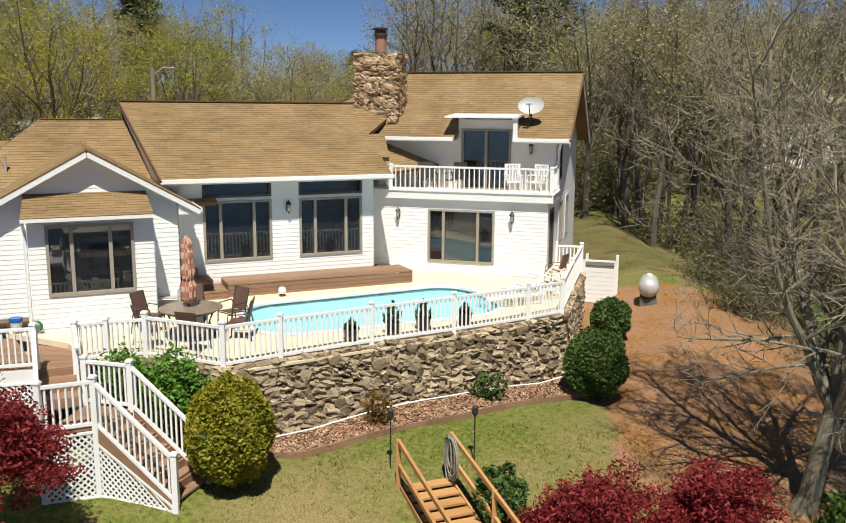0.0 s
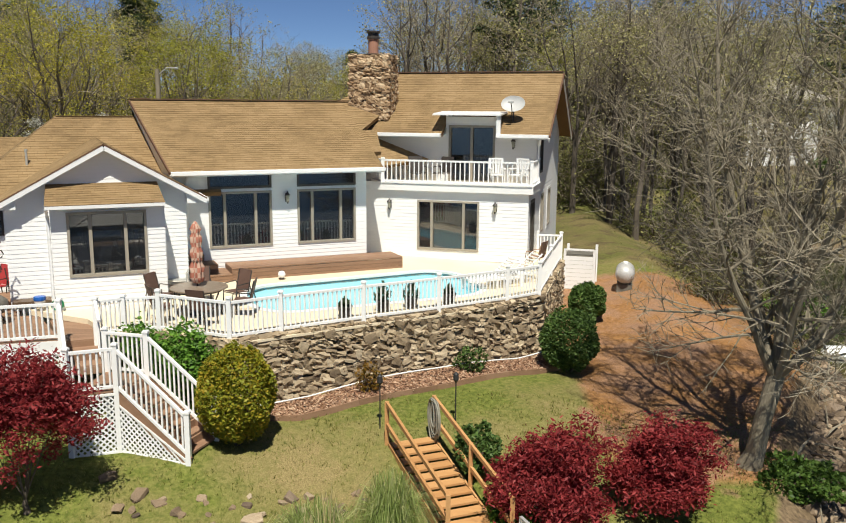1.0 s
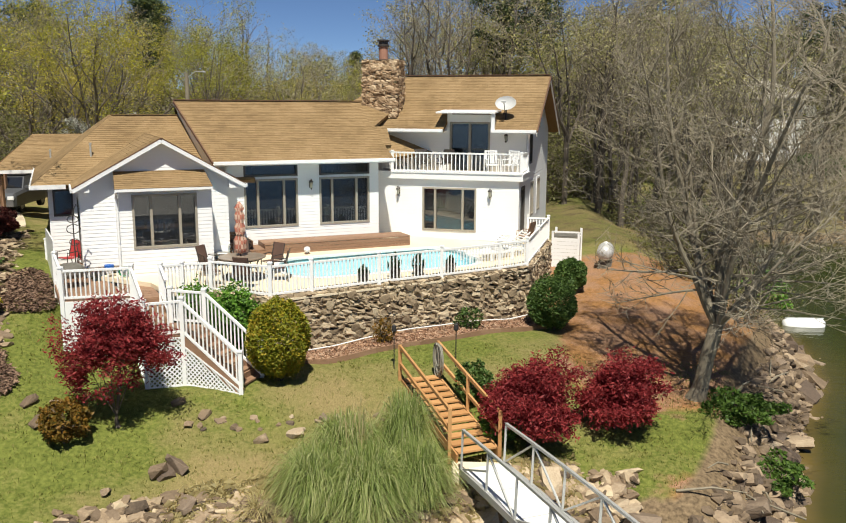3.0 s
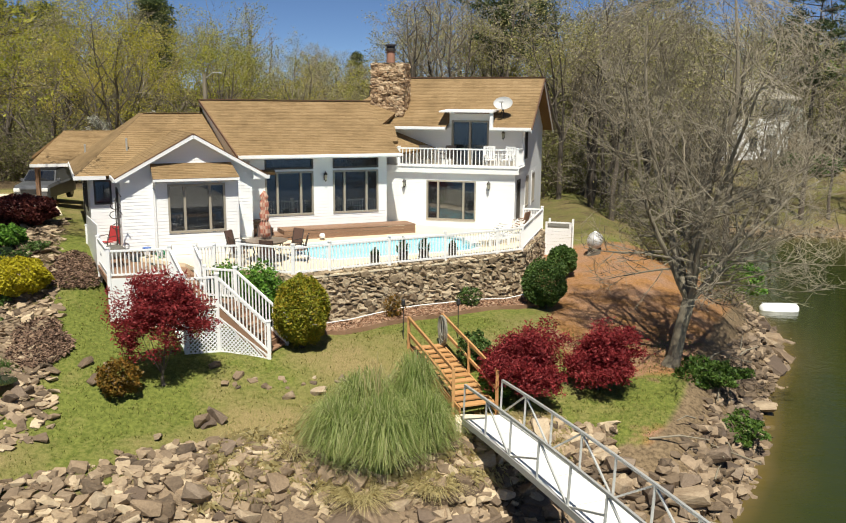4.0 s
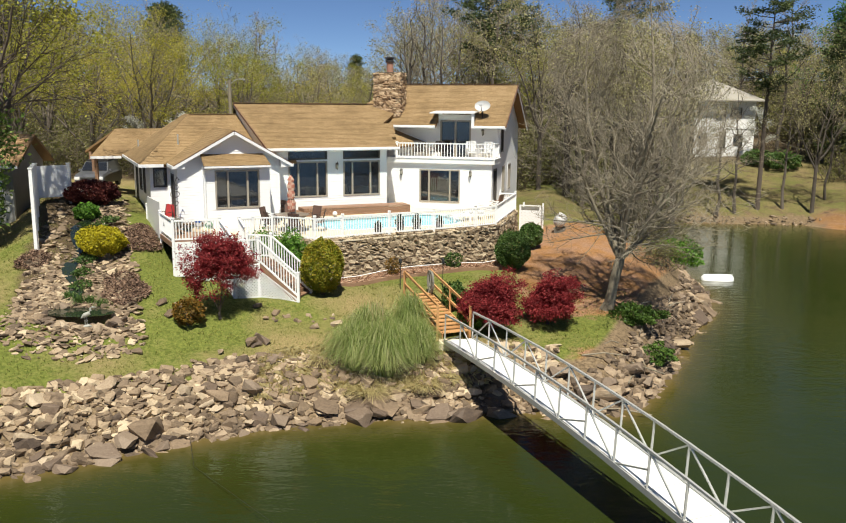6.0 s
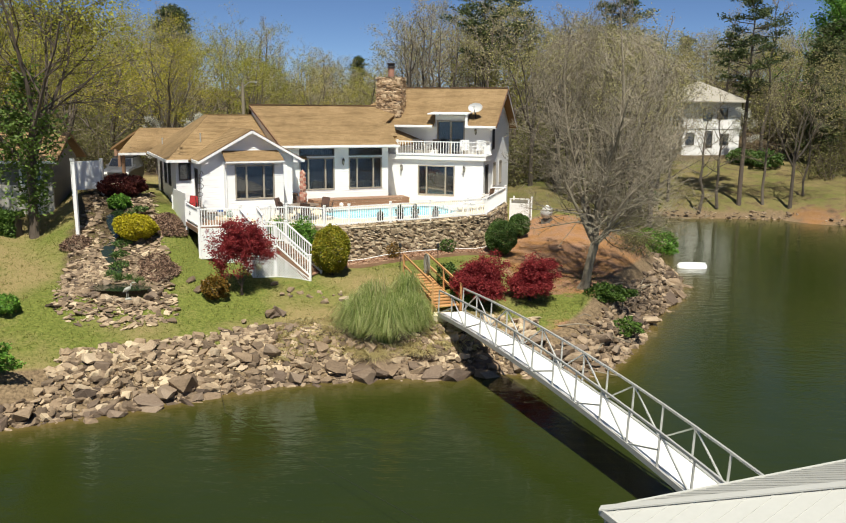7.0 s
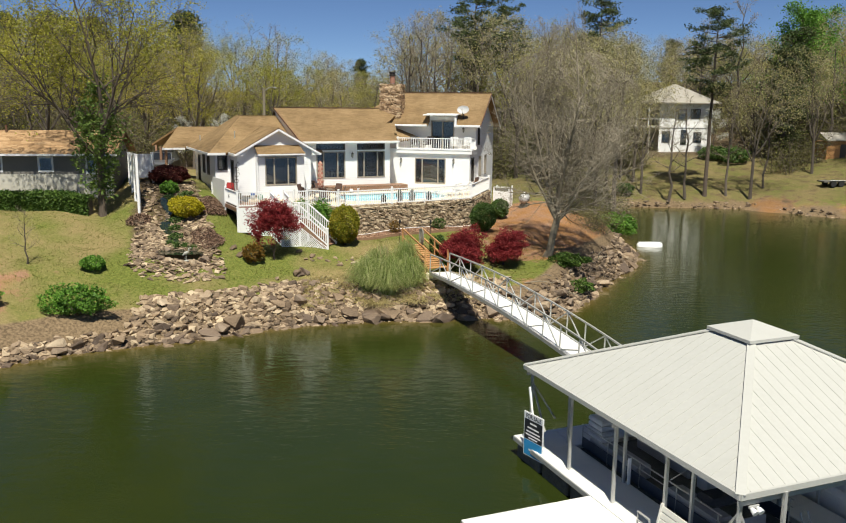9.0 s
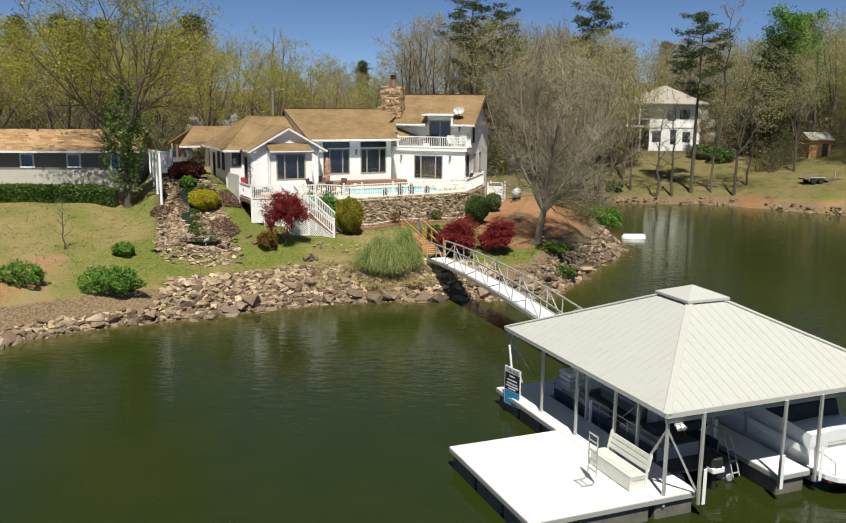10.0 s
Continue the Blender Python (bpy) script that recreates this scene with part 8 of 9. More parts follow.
def bush(name, x, y, rx, ry, rz, material, n, size, label, base=None, category="shrub", lumps=0.25, low=0.12, seed=1, group=""):
    """A shrub: stems and thousands of small leaves in an uneven, lumpy crown."""
    rnd = random.Random(seed)
    z0 = gz(x, y) if base is None else base
    t = thing(name, pose(x, y, z0), label, category, group)
    S = Build()
    for k in range(7):
        a = k * 0.9 + rnd.random()
        q = Vector((math.cos(a) * rx * 0.55, math.sin(a) * ry * 0.55, rz * rnd.uniform(0.9, 1.5)))
        S.limb([Vector((math.cos(a) * 0.06, math.sin(a) * 0.06, -0.1)), q * 0.5 + Vector((0, 0, 0.05)), q], [0.03, 0.02, 0.008], 5)
    part("stem", S.mesh("stem", M_BARKDK), None, t)
    L = Build()
    ph = [rnd.uniform(0, 6.28) for _ in range(4)]
    for _ in range(n):
        d = Vector((rnd.gauss(0, 1), rnd.gauss(0, 1), rnd.gauss(0, 1))).normalized()
        az, el = math.atan2(d.y, d.x), math.asin(max(-1, min(1, d.z)))
        k = 1 + lumps * (0.5 * math.sin(3 * az + ph[0]) * math.cos(2 * el + ph[1]) + 0.5 * math.sin(5 * az + 4 * el + ph[2]) + 0.35 * noise.noise(d * 4 + Vector((seed, 0, 0))))
        k *= rnd.uniform(0.55, 1.0) ** 0.35
        p = Vector((d.x * rx * k, d.y * ry * k, rz + d.z * rz * k * (1.0 if d.z > 0 else 0.9)))
        if p.z < low * rnd.random():
            continue
        L.leaf(p, size * rnd.uniform(0.6, 1.3), rnd)
    part("leaves", L.mesh("leaves", material), None, t)
    return t


bush("round_shrub", -4.66, 20.5, 0.86, 0.9, 1.14, L_GOLD, 17000, 0.045, "clipped round shrub with gold and green leaves by the stairs", seed=2, lumps=0.13)
bush("dark_shrub", 3.35, 26.1, 0.8, 0.82, 0.9, L_DARK, 12000, 0.048, "dense dark green rounded shrub at the wall corner", seed=3, lumps=0.15)
bush("dark_shrub", 4.6, 31.3, 0.62, 0.62, 0.66, L_DARK, 6000, 0.062, "dark green shrub against the terrace wall", seed=4, lumps=0.2)
bush("climbing_shrub", -6.25, 21.75, 0.75, 0.6, 1.0, L_FRESH, 5000, 0.06, "loose green shrub between stairs and terrace", seed=5, lumps=0.45, base=2.9)
bush("climbing_shrub", -7.35, 21.9, 0.45, 0.35, 0.55, L_FRESH, 1300, 0.055, "thin green shrub beside the landing rail", seed=6, lumps=0.5, base=3.9)
bush("bronze_shrub", -9.05, 17.05, 0.55, 0.55, 0.5, L_ORANGE, 2600, 0.055, "small bronze and green shrub on the lawn", seed=7, lumps=0.3)
bush("yellow_shrub", -14.0, 21.3, 1.0, 0.9, 0.62, L_YEL, 8000, 0.055, "bright yellow mounded shrub by the rock garden", seed=8, lumps=0.15)
bush("green_shrub", -16.1, 13.4, 0.6, 0.5, 0.36, L_FRESH, 2600, 0.055, "small low green shrub on the dry lawn", seed=9, lumps=0.25)
bush("bank_shrub", -15.2, 9.5, 1.35, 0.75, 0.62, L_FRESH, 5200, 0.07, "spreading light green shrub on the stony bank", seed=10, lumps=0.45)
bush("bank_shrub", -19.3, 8.6, 1.1, 0.7, 0.5, L_FRESH, 2600, 0.07, "spreading light green shrub on the stony bank", seed=11, lumps=0.5)
bush("green_shrub", 1.25, 18.7, 0.5, 0.6, 0.42, L_FRESH, 2600, 0.05, "low green shrub beside the wooden stairs", seed=12, lumps=0.25)
bush("green_shrub", 0.62, 20.3, 0.5, 0.7, 0.5, L_DARK, 2400, 0.055, "low green shrub beside the wooden stairs", seed=13, lumps=0.3)
bush("bank_shrub", 8.05, 21.2, 1.0, 0.8, 0.36, L_HEDGE, 3600, 0.07, "leafy green creeper below the bare tree", seed=14, lumps=0.5)
bush("bank_shrub", 8.6, 19.6, 0.7, 0.9, 0.3, L_HEDGE, 2000, 0.07, "leafy green creeper below the bare tree", seed=15, lumps=0.5)
bush("evergreen_shrub", 13.6, 36.5, 1.6, 1.4, 0.8, L_FRESH, 4000, 0.10, "spreading evergreen leaning over the water", seed=16, lumps=0.5)
bush("weeping_maple", -17.3, 28.0, 1.35, 1.1, 0.6, L_DKRED, 9000, 0.07, "low weeping maple with dark red leaves", seed=18, lumps=0.2)
bush("green_shrub", -16.2, 25.0, 0.55, 0.5, 0.35, L_FRESH, 2200, 0.07, "low green shrub in the rock garden", seed=19, lumps=0.4)
bush("wall_plant", -2.05, 23.35, 0.3, 0.22, 0.4, L_ORANGE, 500, 0.05, "sparse small plant in the mulch bed", seed=20, lumps=0.5)
bush("wall_plant", 0.55, 25.1, 0.4, 0.25, 0.36, L_DARK, 800, 0.05, "sparse small plant in the mulch bed", seed=21, lumps=0.5)
for k, (x, y, r) in enumerate(((46.5, 59, 1.2), (36, 80, 1.8), (34, 82, 1.5), (20, 66, 0.9))):
    bush("far_shrub", x, y, r, r, r * 0.55, L_DARK, 1800, 0.16, "dark green shrub on the far bank", seed=30 + k, lumps=0.3)

# clipped hedge before the neighbour's house
HG = thing("hedge", Matrix.Identity(4), "long clipped green hedge before the neighbouring house", "hedge")
_r = random.Random(12)
L = Build()
for _ in range(26000):
    t = _r.random()
    x, y = -35 + 15.2 * t, 19.3 + 2.6 * t
    face = _r.random()
    o, z = (_r.uniform(-0.5, 0.5), 0.95 + _r.gauss(0, 0.07)) if face < 0.45 else (-0.5 + _r.gauss(0, 0.06), _r.uniform(-0.1, 0.95))
    L.leaf(Vector((x, y + o, gz(x, y) + z)), _r.uniform(0.05, 0.11), _r)
part("leaves", L.mesh("leaves", L_HEDGE), None, HG)
# solid dark brown boxes that fill the hedge behind its leaves
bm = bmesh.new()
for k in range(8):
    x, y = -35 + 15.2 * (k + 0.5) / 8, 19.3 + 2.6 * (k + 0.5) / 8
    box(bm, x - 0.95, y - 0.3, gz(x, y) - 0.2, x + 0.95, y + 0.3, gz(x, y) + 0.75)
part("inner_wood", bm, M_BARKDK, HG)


def maple(x, y, h, w, seed, label, dense=1.0, low=0.1):
    """A small red maple: forked stems, airy layers of fine narrow leaves."""
    B, tips = grow(seed, h, 0.055, h * low, 7, 0.95, 3, kids=(6, 5, 4), twig_r=0.004, up=0.16, ratio=0.6)
    rnd = random.Random(seed)
    sx = w / (2 * max(1e-3, max(abs(p.x) for p in tips)))
    sz = h / max(p.z for p in tips)
    L = Build()
    for p in tips:
        for _ in range(int(16 * dense)):
            q = Vector((p.x * sx, p.y * sx, p.z * sz)) + Vector((rnd.gauss(0, 0.12), rnd.gauss(0, 0.12), rnd.gauss(0, 0.06)))
            L.leaf(q, rnd.uniform(0.022, 0.05), rnd, 1.5)
    for i, v in enumerate(B.v):
        B.v[i] = Vector((v.x * (sx if v.z > 0.2 else 1), v.y * (sx if v.z > 0.2 else 1), v.z * sz if v.z > 0 else v.z))
    t = thing("red_maple", pose(x, y, gz(x, y)), label, "tree", "red maples")
    part("trunk", B.mesh("trunk", M_BARKDK), None, t)
    part("crown", L.mesh("crown", L_RED), None, t)
    return t


maple(-8.15, 17.9, 3.3, 3.0, 51, "small maple with airy purple-red leaves on the lawn", 0.85)
maple(2.0, 18.6, 2.5, 2.6, 52, "rounded red-leaved maple beside the gangway stairs", 1.15, 0.06)
maple(4.3, 19.6, 2.15, 2.4, 53, "rounded red-leaved maple near the bare tree", 1.15, 0.06)

# pampas grass on the bank
def grass_clump(x, y, r, h, n, material, seed, label, name="pampas_grass"):
    rnd = random.Random(seed)
    G = Build()
    for _ in range(n):
        a, rr = rnd.uniform(0, 6.28), r * 0.38 * math.sqrt(rnd.random())
        p = Vector((math.cos(a) * rr, math.sin(a) * rr, 0))
        a2 = a + rnd.gauss(0, 1.1)
        out = Vector((math.cos(a2), math.sin(a2), 0))
        hh, reach = h * rnd.uniform(0.35, 1.05), r * rnd.uniform(0.1, 1.15)
        side = Vector((-out.y, out.x, 0)).lerp(Vector((rnd.uniform(-1, 1), rnd.uniform(-1, 1), 0)), 0.5).normalized() * rnd.uniform(0.009, 0.019)
        prev = None
        for k in range(5):
            t = k / 4
            c = p + out * reach * (0.35 * t + 0.65 * t * t) + Vector((0, 0, hh * (1.9 * t - 0.9 * t ** 2.2 - 0.55 * t ** 3 * reach / r)))
            w = side * (1 - t * 0.85)
            n0 = len(G.v)
            G.v += [c - w, c + w]
            if prev is not None:
                G.f.append((prev, prev + 1, n0 + 1, n0))
            prev = n0
    t = solid_mesh(name, G.mesh(name, material), pose(x, y, gz(x, y) - 0.05), label, "ornamental grass", "pampas clumps")
    return t


def solid_mesh(name, me, m, label, category, group="", kind=""):
    ob = new(name, me)
    ob.matrix_world = m
    return tagged(ob, label, category, group, kind)


for k, (x, y, r, h, n, mt) in enumerate(((-2.8, 15.7, 1.0, 1.9, 3400, L_PAMPAS), (-1.75, 15.6, 1.1, 2.1, 4200, L_PAMPAS), (-1.0, 17.3, 0.75, 2.2, 2400, L_PAMPAS), (-2.3, 16.6, 1.0, 2.1, 3000, L_PAMPAS), (-0.65, 16.1, 0.85, 1.8, 2600, L_PAMPAS), (-3.3, 16.5, 0.8, 1.0, 700, L_STRAW), (-2.0, 16.2, 0.5, 3.0, 60, L_STRAW), (-2.2, 14.75, 1.0, 0.45, 900, L_STRAW), (-0.4, 15.2, 0.9, 0.4, 900, L_STRAW), (-4.0, 15.6, 0.7, 0.5, 500, L_STRAW))):
    grass_clump(x, y, r, h, n, mt, 60 + k, "tall arching clump of green and straw grass on the bank" if mt is not L_STRAW else "tall clump of dry straw-coloured grass")
# dry stalks and short turf
_r = random.Random(14)
G = Build()
for _q in range(46000):
    x, y = (_r.uniform(-19, 9), _r.uniform(9, 24)) if _q < 28000 else (_r.uniform(-36, -19), _r.uniform(4, 30))
    d = shore_at(x, y)
    if d < 2.3:
        continue
    z = gz(x, y)
    for _k in range(3):
        a = _r.uniform(0, 6.28)
        o = Vector((math.cos(a), math.sin(a), 0))
        h = _r.uniform(0.04, 0.10)
        c = Vector((x + _r.uniform(-.06, .06), y + _r.uniform(-.06, .06), z - 0.02))
        n0 = len(G.v)
        s = Vector((-o.y, o.x, 0)) * 0.012
        G.v += [c - s, c + s, c + o * h * 0.6 + Vector((0, 0, h))]
        G.f.append((n0, n0 + 1, n0 + 2))
L_TURF = leaf_mat("turf_blades", [(0.11, 0.135, 0.026), (0.21, 0.225, 0.05), (0.36, 0.30, 0.12)], trans=0.4)
solid_mesh("grass_turf", G.mesh("grass_turf", L_TURF), Matrix.Identity(4), "short green and tan lawn grass blades", "grass", kind="stuff")

# ---- stones on the bank ----
ROCKS = []
for i in range(9):
    bm = bmesh.new()
    r = random.Random(500 + i)
    for _ in range(20):
        d = Vector((r.gauss(0, 1), r.gauss(0, 1), r.gauss(0, 1))).normalized()
        bm.verts.new(Vector((max(-0.44, min(0.44, d.x * 0.6)), max(-0.40, min(0.40, d.y * 0.6)), max(-0.34, min(0.34, d.z * 0.6)))))
    h = bmesh.ops.convex_hull(bm, input=bm.verts[:])
    bmesh.ops.delete(bm, geom=[v for v in bm.verts if not v.link_faces], context="VERTS")
    bmesh.ops.recalc_face_normals(bm, faces=bm.faces)
    ROCKS.append(link_bm("rock", bm, M_ROCK))


def rock_matrix(x, y, s, r, sink=0.2, flat=0.65):
    return Matrix.Translation((x, y, gz(x, y) + s * flat * 0.5 - s * sink)) @ Euler((r.uniform(-0.5, 0.5), r.uniform(-0.5, 0.5), r.uniform(0, 6.28))).to_matrix().to_4x4() @ Matrix.Diagonal((s * r.uniform(0.9, 1.5), s * r.uniform(0.75, 1.15), s * flat * r.uniform(0.8, 1.3), 1))


_r = random.Random(31)
def along(seed_x0, seed_x1, y0, y1, n, dmin, dmax):
    """Random places within a band along the water's edge."""
    out = []
    tries = 0
    while len(out) < n and tries < 60:
        tries += 1
        X = np.array([_r.uniform(seed_x0, seed_x1) for _ in range(4000)])
        Y = np.array([_r.uniform(y0, y1) for _ in range(4000)])
        D = shore_distance(X, Y)
        ok = (D > dmin) & (D < dmax)
        out += list(zip(X[ok], Y[ok], D[ok]))
    return out[:n]


M_ROCKGREY = mat("wet_grey_rock", [(0.05, 0.034, 0.024), (0.145, 0.102, 0.07), (0.29, 0.22, 0.152)], 0.75, 2.0, 14, 0.6, vary=0.7, dist=0.03)
ROCKS_G = []
for me in ROCKS[:5]:
    m2 = me.copy()
    m2.materials.clear()
    m2.materials.append(M_ROCKGREY)
    ROCKS_G.append(m2)


def rock(x, y, s, grey=False, label="", sink=0.2):
    me = (ROCKS_G if grey else ROCKS)[_r.randrange(5 if grey else 9)]
    ob = new("rock", me)
    ob.matrix_world = rock_matrix(x, y, s, _r, sink)
    return tagged(ob, label or ("rough grey riprap rock at the water's edge" if grey else "rough tan riprap rock on the bank"), "rock", "riprap rocks")


for x, y, d in along(-19, 4.4, 2, 17, 104, -0.35, 0.75):
    rock(x, y, _r.choice((0.4, 0.5, 0.65, 0.9)) * _r.uniform(0.8, 1.15), _r.random() < (0.8 if d < 0.35 else 0.35))
for x, y, d in along(-12, 4.4, 6, 19, 84, 0.75, 2.7):
    rock(x, y, _r.choice((0.35, 0.42, 0.55, 0.75)) * _r.uniform(0.8, 1.1), _r.random() < 0.1)
for x, y, d in along(3.4, 16, 13, 36, 62, -0.3, 1.5):
    rock(x, y, _r.choice((0.35, 0.45, 0.6, 0.85)) * _r.uniform(0.8, 1.1), _r.random() < 0.75)
for x, y, s, g in ((-1.75, 14.2, 1.15, False), (-0.35, 14.3, 0.85, True), (0.35, 15.3, 0.6, False), (-9.1, 10.9, 0.95, True), (-11.1, 11.9, 0.42, False), (-6.6, 16.5, 0.7, False), (-9.8, 18.2, 0.4, False), (-10.4, 18.0, 0.4, False), (-7.0, 19.0, 0.35, False), (-6.2, 18.6, 0.35, False), (-4.6, 17.9, 0.4, False), (-3.8, 18.2, 0.4, False), (-7.2, 14.6, 0.3, False), (-8.2, 14.8, 0.28, False), (-4.1, 14.4, 0.6, False), (-15.0, 17.0, 0.3, True)):
    rock(x, y, s, g, "single weathered stone on the lawn" if y > 14.4 and s < 0.8 else "")
for k in range(26):
    t = k / 25
    rock(-6.6 + 5.2 * t + _r.uniform(-0.2, 0.2), 18.2 + 0.9 * t + 0.25 * math.sin(k * 1.7), _r.uniform(0.14, 0.3), _r.random() < 0.2, "small weathered stone edging the lawn terrace", 0.3)
for x, y, q in ((-9.55, 17.7, 0.36), (-9.85, 17.4, 0.4), (-9.75, 17.95, 0.34), (-6.3, 16.7, 0.62), (-6.5, 16.45, 0.5), (-7.5, 15.6, 0.3), (-10.97, 11.9, 0.42), (-5.75, 15.5, 0.5)):
    rock(x, y, q, q > 0.45, "weathered grey stone on the lawn", 0.15)
# small rubble between them
RV, RF, DV, DF = [], [], [], []
def rubble(x, y, s, dark=False, flat=0.65):
    me = ROCKS[_r.randrange(9)]
    m = rock_matrix(x, y, s, _r, 0.25 * flat / 0.65, flat)
    V, F = (DV, DF) if dark else (RV, RF)
    b = len(V)
    V.extend(m @ v.co for v in me.vertices)
    F.extend(tuple(b + i for i in p.vertices) for p in me.polygons)


for x, y, d in along(-22, 4.4, 2, 19, 8200, -0.5, 3.1):
    if x > -13 or d < 1.0:
        rubble(x, y, 0.07 + 0.42 * _r.random() ** 2.1, _r.random() < (0.85 if d < 0.55 else 0.3))
me = bpy.data.meshes.new("bank_rubble")
me.from_pydata(RV, [], RF)
me.materials.append(M_ROCKI)
solid_mesh("bank_rubble", me, Matrix.Identity(4), "loose tan rubble along the water's edge", "rubble", kind="stuff")
for x, y, d in along(3.4, 16, 13, 36, 2000, -0.5, 1.7):
    rubble(x, y, 0.08 + 0.42 * _r.random() ** 1.8, True)
M_ROCKD = mat("brown_grey_rubble", [(0.05, 0.034, 0.022), (0.185, 0.132, 0.084), (0.38, 0.285, 0.188)], 0.88, 2.0, 14, 0.5, vary=0.8, island=True, dist=0.02)
for x, y, d in along(16, 60, 48, 64, 420, -0.3, 0.9):
    rubble(x, y, 0.12 + 0.4 * _r.random() ** 2, True)
me = bpy.data.meshes.new("bank_rubble")
me.from_pydata(DV, [], DF)
me.materials.append(M_ROCKD)
solid_mesh("bank_rubble", me, Matrix.Identity(4), "loose grey-brown rubble along the water's edge", "rubble", kind="stuff")

# rock garden with a little pond
RV.clear(), RF.clear(), DV.clear(), DF.clear()
_r = random.Random(77)
def garden_center(t):
    return -12.6 - 5.0 * t, 15.2 + 14.0 * t


for _ in range(5200):
    t = _r.random() ** 1.35
    cx, cy = garden_center(t)
    w = 2.5 - 1.0 * t
    a, q = _r.uniform(0, 6.28), math.sqrt(_r.random())
    x, y = cx + math.cos(a) * w * q, cy + math.sin(a) * 1.8 * q
    if (x + 12.9) ** 2 / 1.9 + (y - 16.3) ** 2 / 0.6 < 1.0:
        continue
    if t > 0.38 and (_r.random() < 0.62 or abs(x - cx + 0.4) < 0.5):
        continue
    rubble(x, y, 0.08 + 0.36 * _r.random() ** 1.6, _r.random() < 0.55, 0.42)
me = bpy.data.meshes.new("rock_garden")
me.from_pydata(RV, [], RF)
me.materials.append(M_ROCKI)
solid_mesh("rock_garden", me, Matrix.Identity(4), "piled tan fieldstones of a sloping rock garden", "rock garden", kind="stuff")
me = bpy.data.meshes.new("rock_garden")
me.from_pydata(DV, [], DF)
me.materials.append(M_ROCKD)
solid_mesh("rock_garden", me, Matrix.Identity(4), "brown fieldstones among the rock garden", "rock garden", kind="stuff")
for k in range(34):
    a = k * math.tau / 34
    x, y = -12.8 + 1.5 * math.cos(a) + _r.uniform(-0.1, 0.1), 16.3 + 0.85 * math.sin(a) + _r.uniform(-0.1, 0.1)
    _ps = rock(x, y, _r.uniform(0.25, 0.5), _r.random() < 0.3, "flat fieldstone round the garden pond")
    _ps.name, _ps["group"] = "pond_stone", "pond stones"
for k in range(16):
    a = math.pi * (1.04 + 0.92 * k / 15)
    _ps = rock(-12.8 + 1.42 * math.cos(a), 16.3 + 0.8 * math.sin(a), _r.uniform(0.42, 0.62), _r.random() < 0.3, "flat fieldstone round the garden pond")
    _ps.name, _ps["group"] = "pond_stone", "pond stones"
bm = bmesh.new()
bm.faces.new([bm.verts.new((-12.8 + 1.3 * math.cos(k * math.tau / 28), 16.32 + 0.66 * math.sin(k * math.tau / 28), gz(-12.8, 16.3) + 0.15)) for k in range(28)])
M_POND = glass_mat("dark_pond_water", (0.02, 0.03, 0.018), 0.95, 0.04)
solid("garden_pond", bm, M_POND, label="small dark pond among the fieldstones", category="pond")
# dark stream running down the rock garden into the pond
bm = bmesh.new()
_rows = []
for k in range(13):
    t = 0.16 + 0.56 * k / 12
    cx, cy = garden_center(t)
    cx += 0.25 * math.sin(k * 1.3) - 0.3
    w = 0.24 + 0.08 * math.sin(k * 2.1)
    z = max(gz(cx - w, cy), gz(cx + w, cy)) + 0.10
    _rows.append([bm.verts.new((cx - w, cy, z)), bm.verts.new((cx + w, cy, z))])
for a, b in zip(_rows, _rows[1:]):
    bm.faces.new((a[0], a[1], b[1], b[0]))
solid("garden_stream", bm, M_POND, label="narrow dark stream among the fieldstones", category="stream")

# mulch pockets in the rock garden
_cv, _cf = [], []
for mx, my, mr, n in ((-11.9, 18.4, 0.8, 1300), (-12.4, 19.3, 0.6, 700), (-13.0, 22.9, 0.8, 1200), (-13.3, 23.9, 0.6, 600), (-16.4, 20.2, 0.6, 600)):
    for _ in range(n):
        a, q = _r.uniform(0, 6.28), mr * math.sqrt(_r.random())
        x, y = mx + 1.1 * math.cos(a) * q, my + 1.3 * math.sin(a) * q
        m = Matrix.Translation((x, y, gz(x, y) + 0.10 + _r.uniform(-0.02, 0.03))) @ Euler((_r.uniform(-0.6, 0.6), _r.uniform(-0.6, 0.6), _r.uniform(0, 6.28))).to_matrix().to_4x4()
        l, w, b = _r.uniform(0.04, 0.13), _r.uniform(0.012, 0.03), len(_cv)
        _cv += [m @ Vector(c) for c in ((-l, -w, 0), (l, -w * 0.6, 0), (l, w, 0.006), (-l, w * 0.8, 0.006), (0, 0, -0.03))]
        _cf += [(b, b + 1, b + 2, b + 3), (b + 1, b, b + 4), (b + 3, b + 2, b + 4)]
_me = bpy.data.meshes.new("mulch_chips")
_me.from_pydata(_cv, [], _cf)
_me.materials.append(mat("dark_bark_chips", [(0.06, 0.034, 0.022), (0.16, 0.095, 0.06), (0.29, 0.19, 0.125)], 0.9, 3, 30, 0.3, vary=0.9, island=True))
tagged(new("mulch_chips", _me), "loose dark brown mulch between the garden stones", "mulch", kind="stuff")
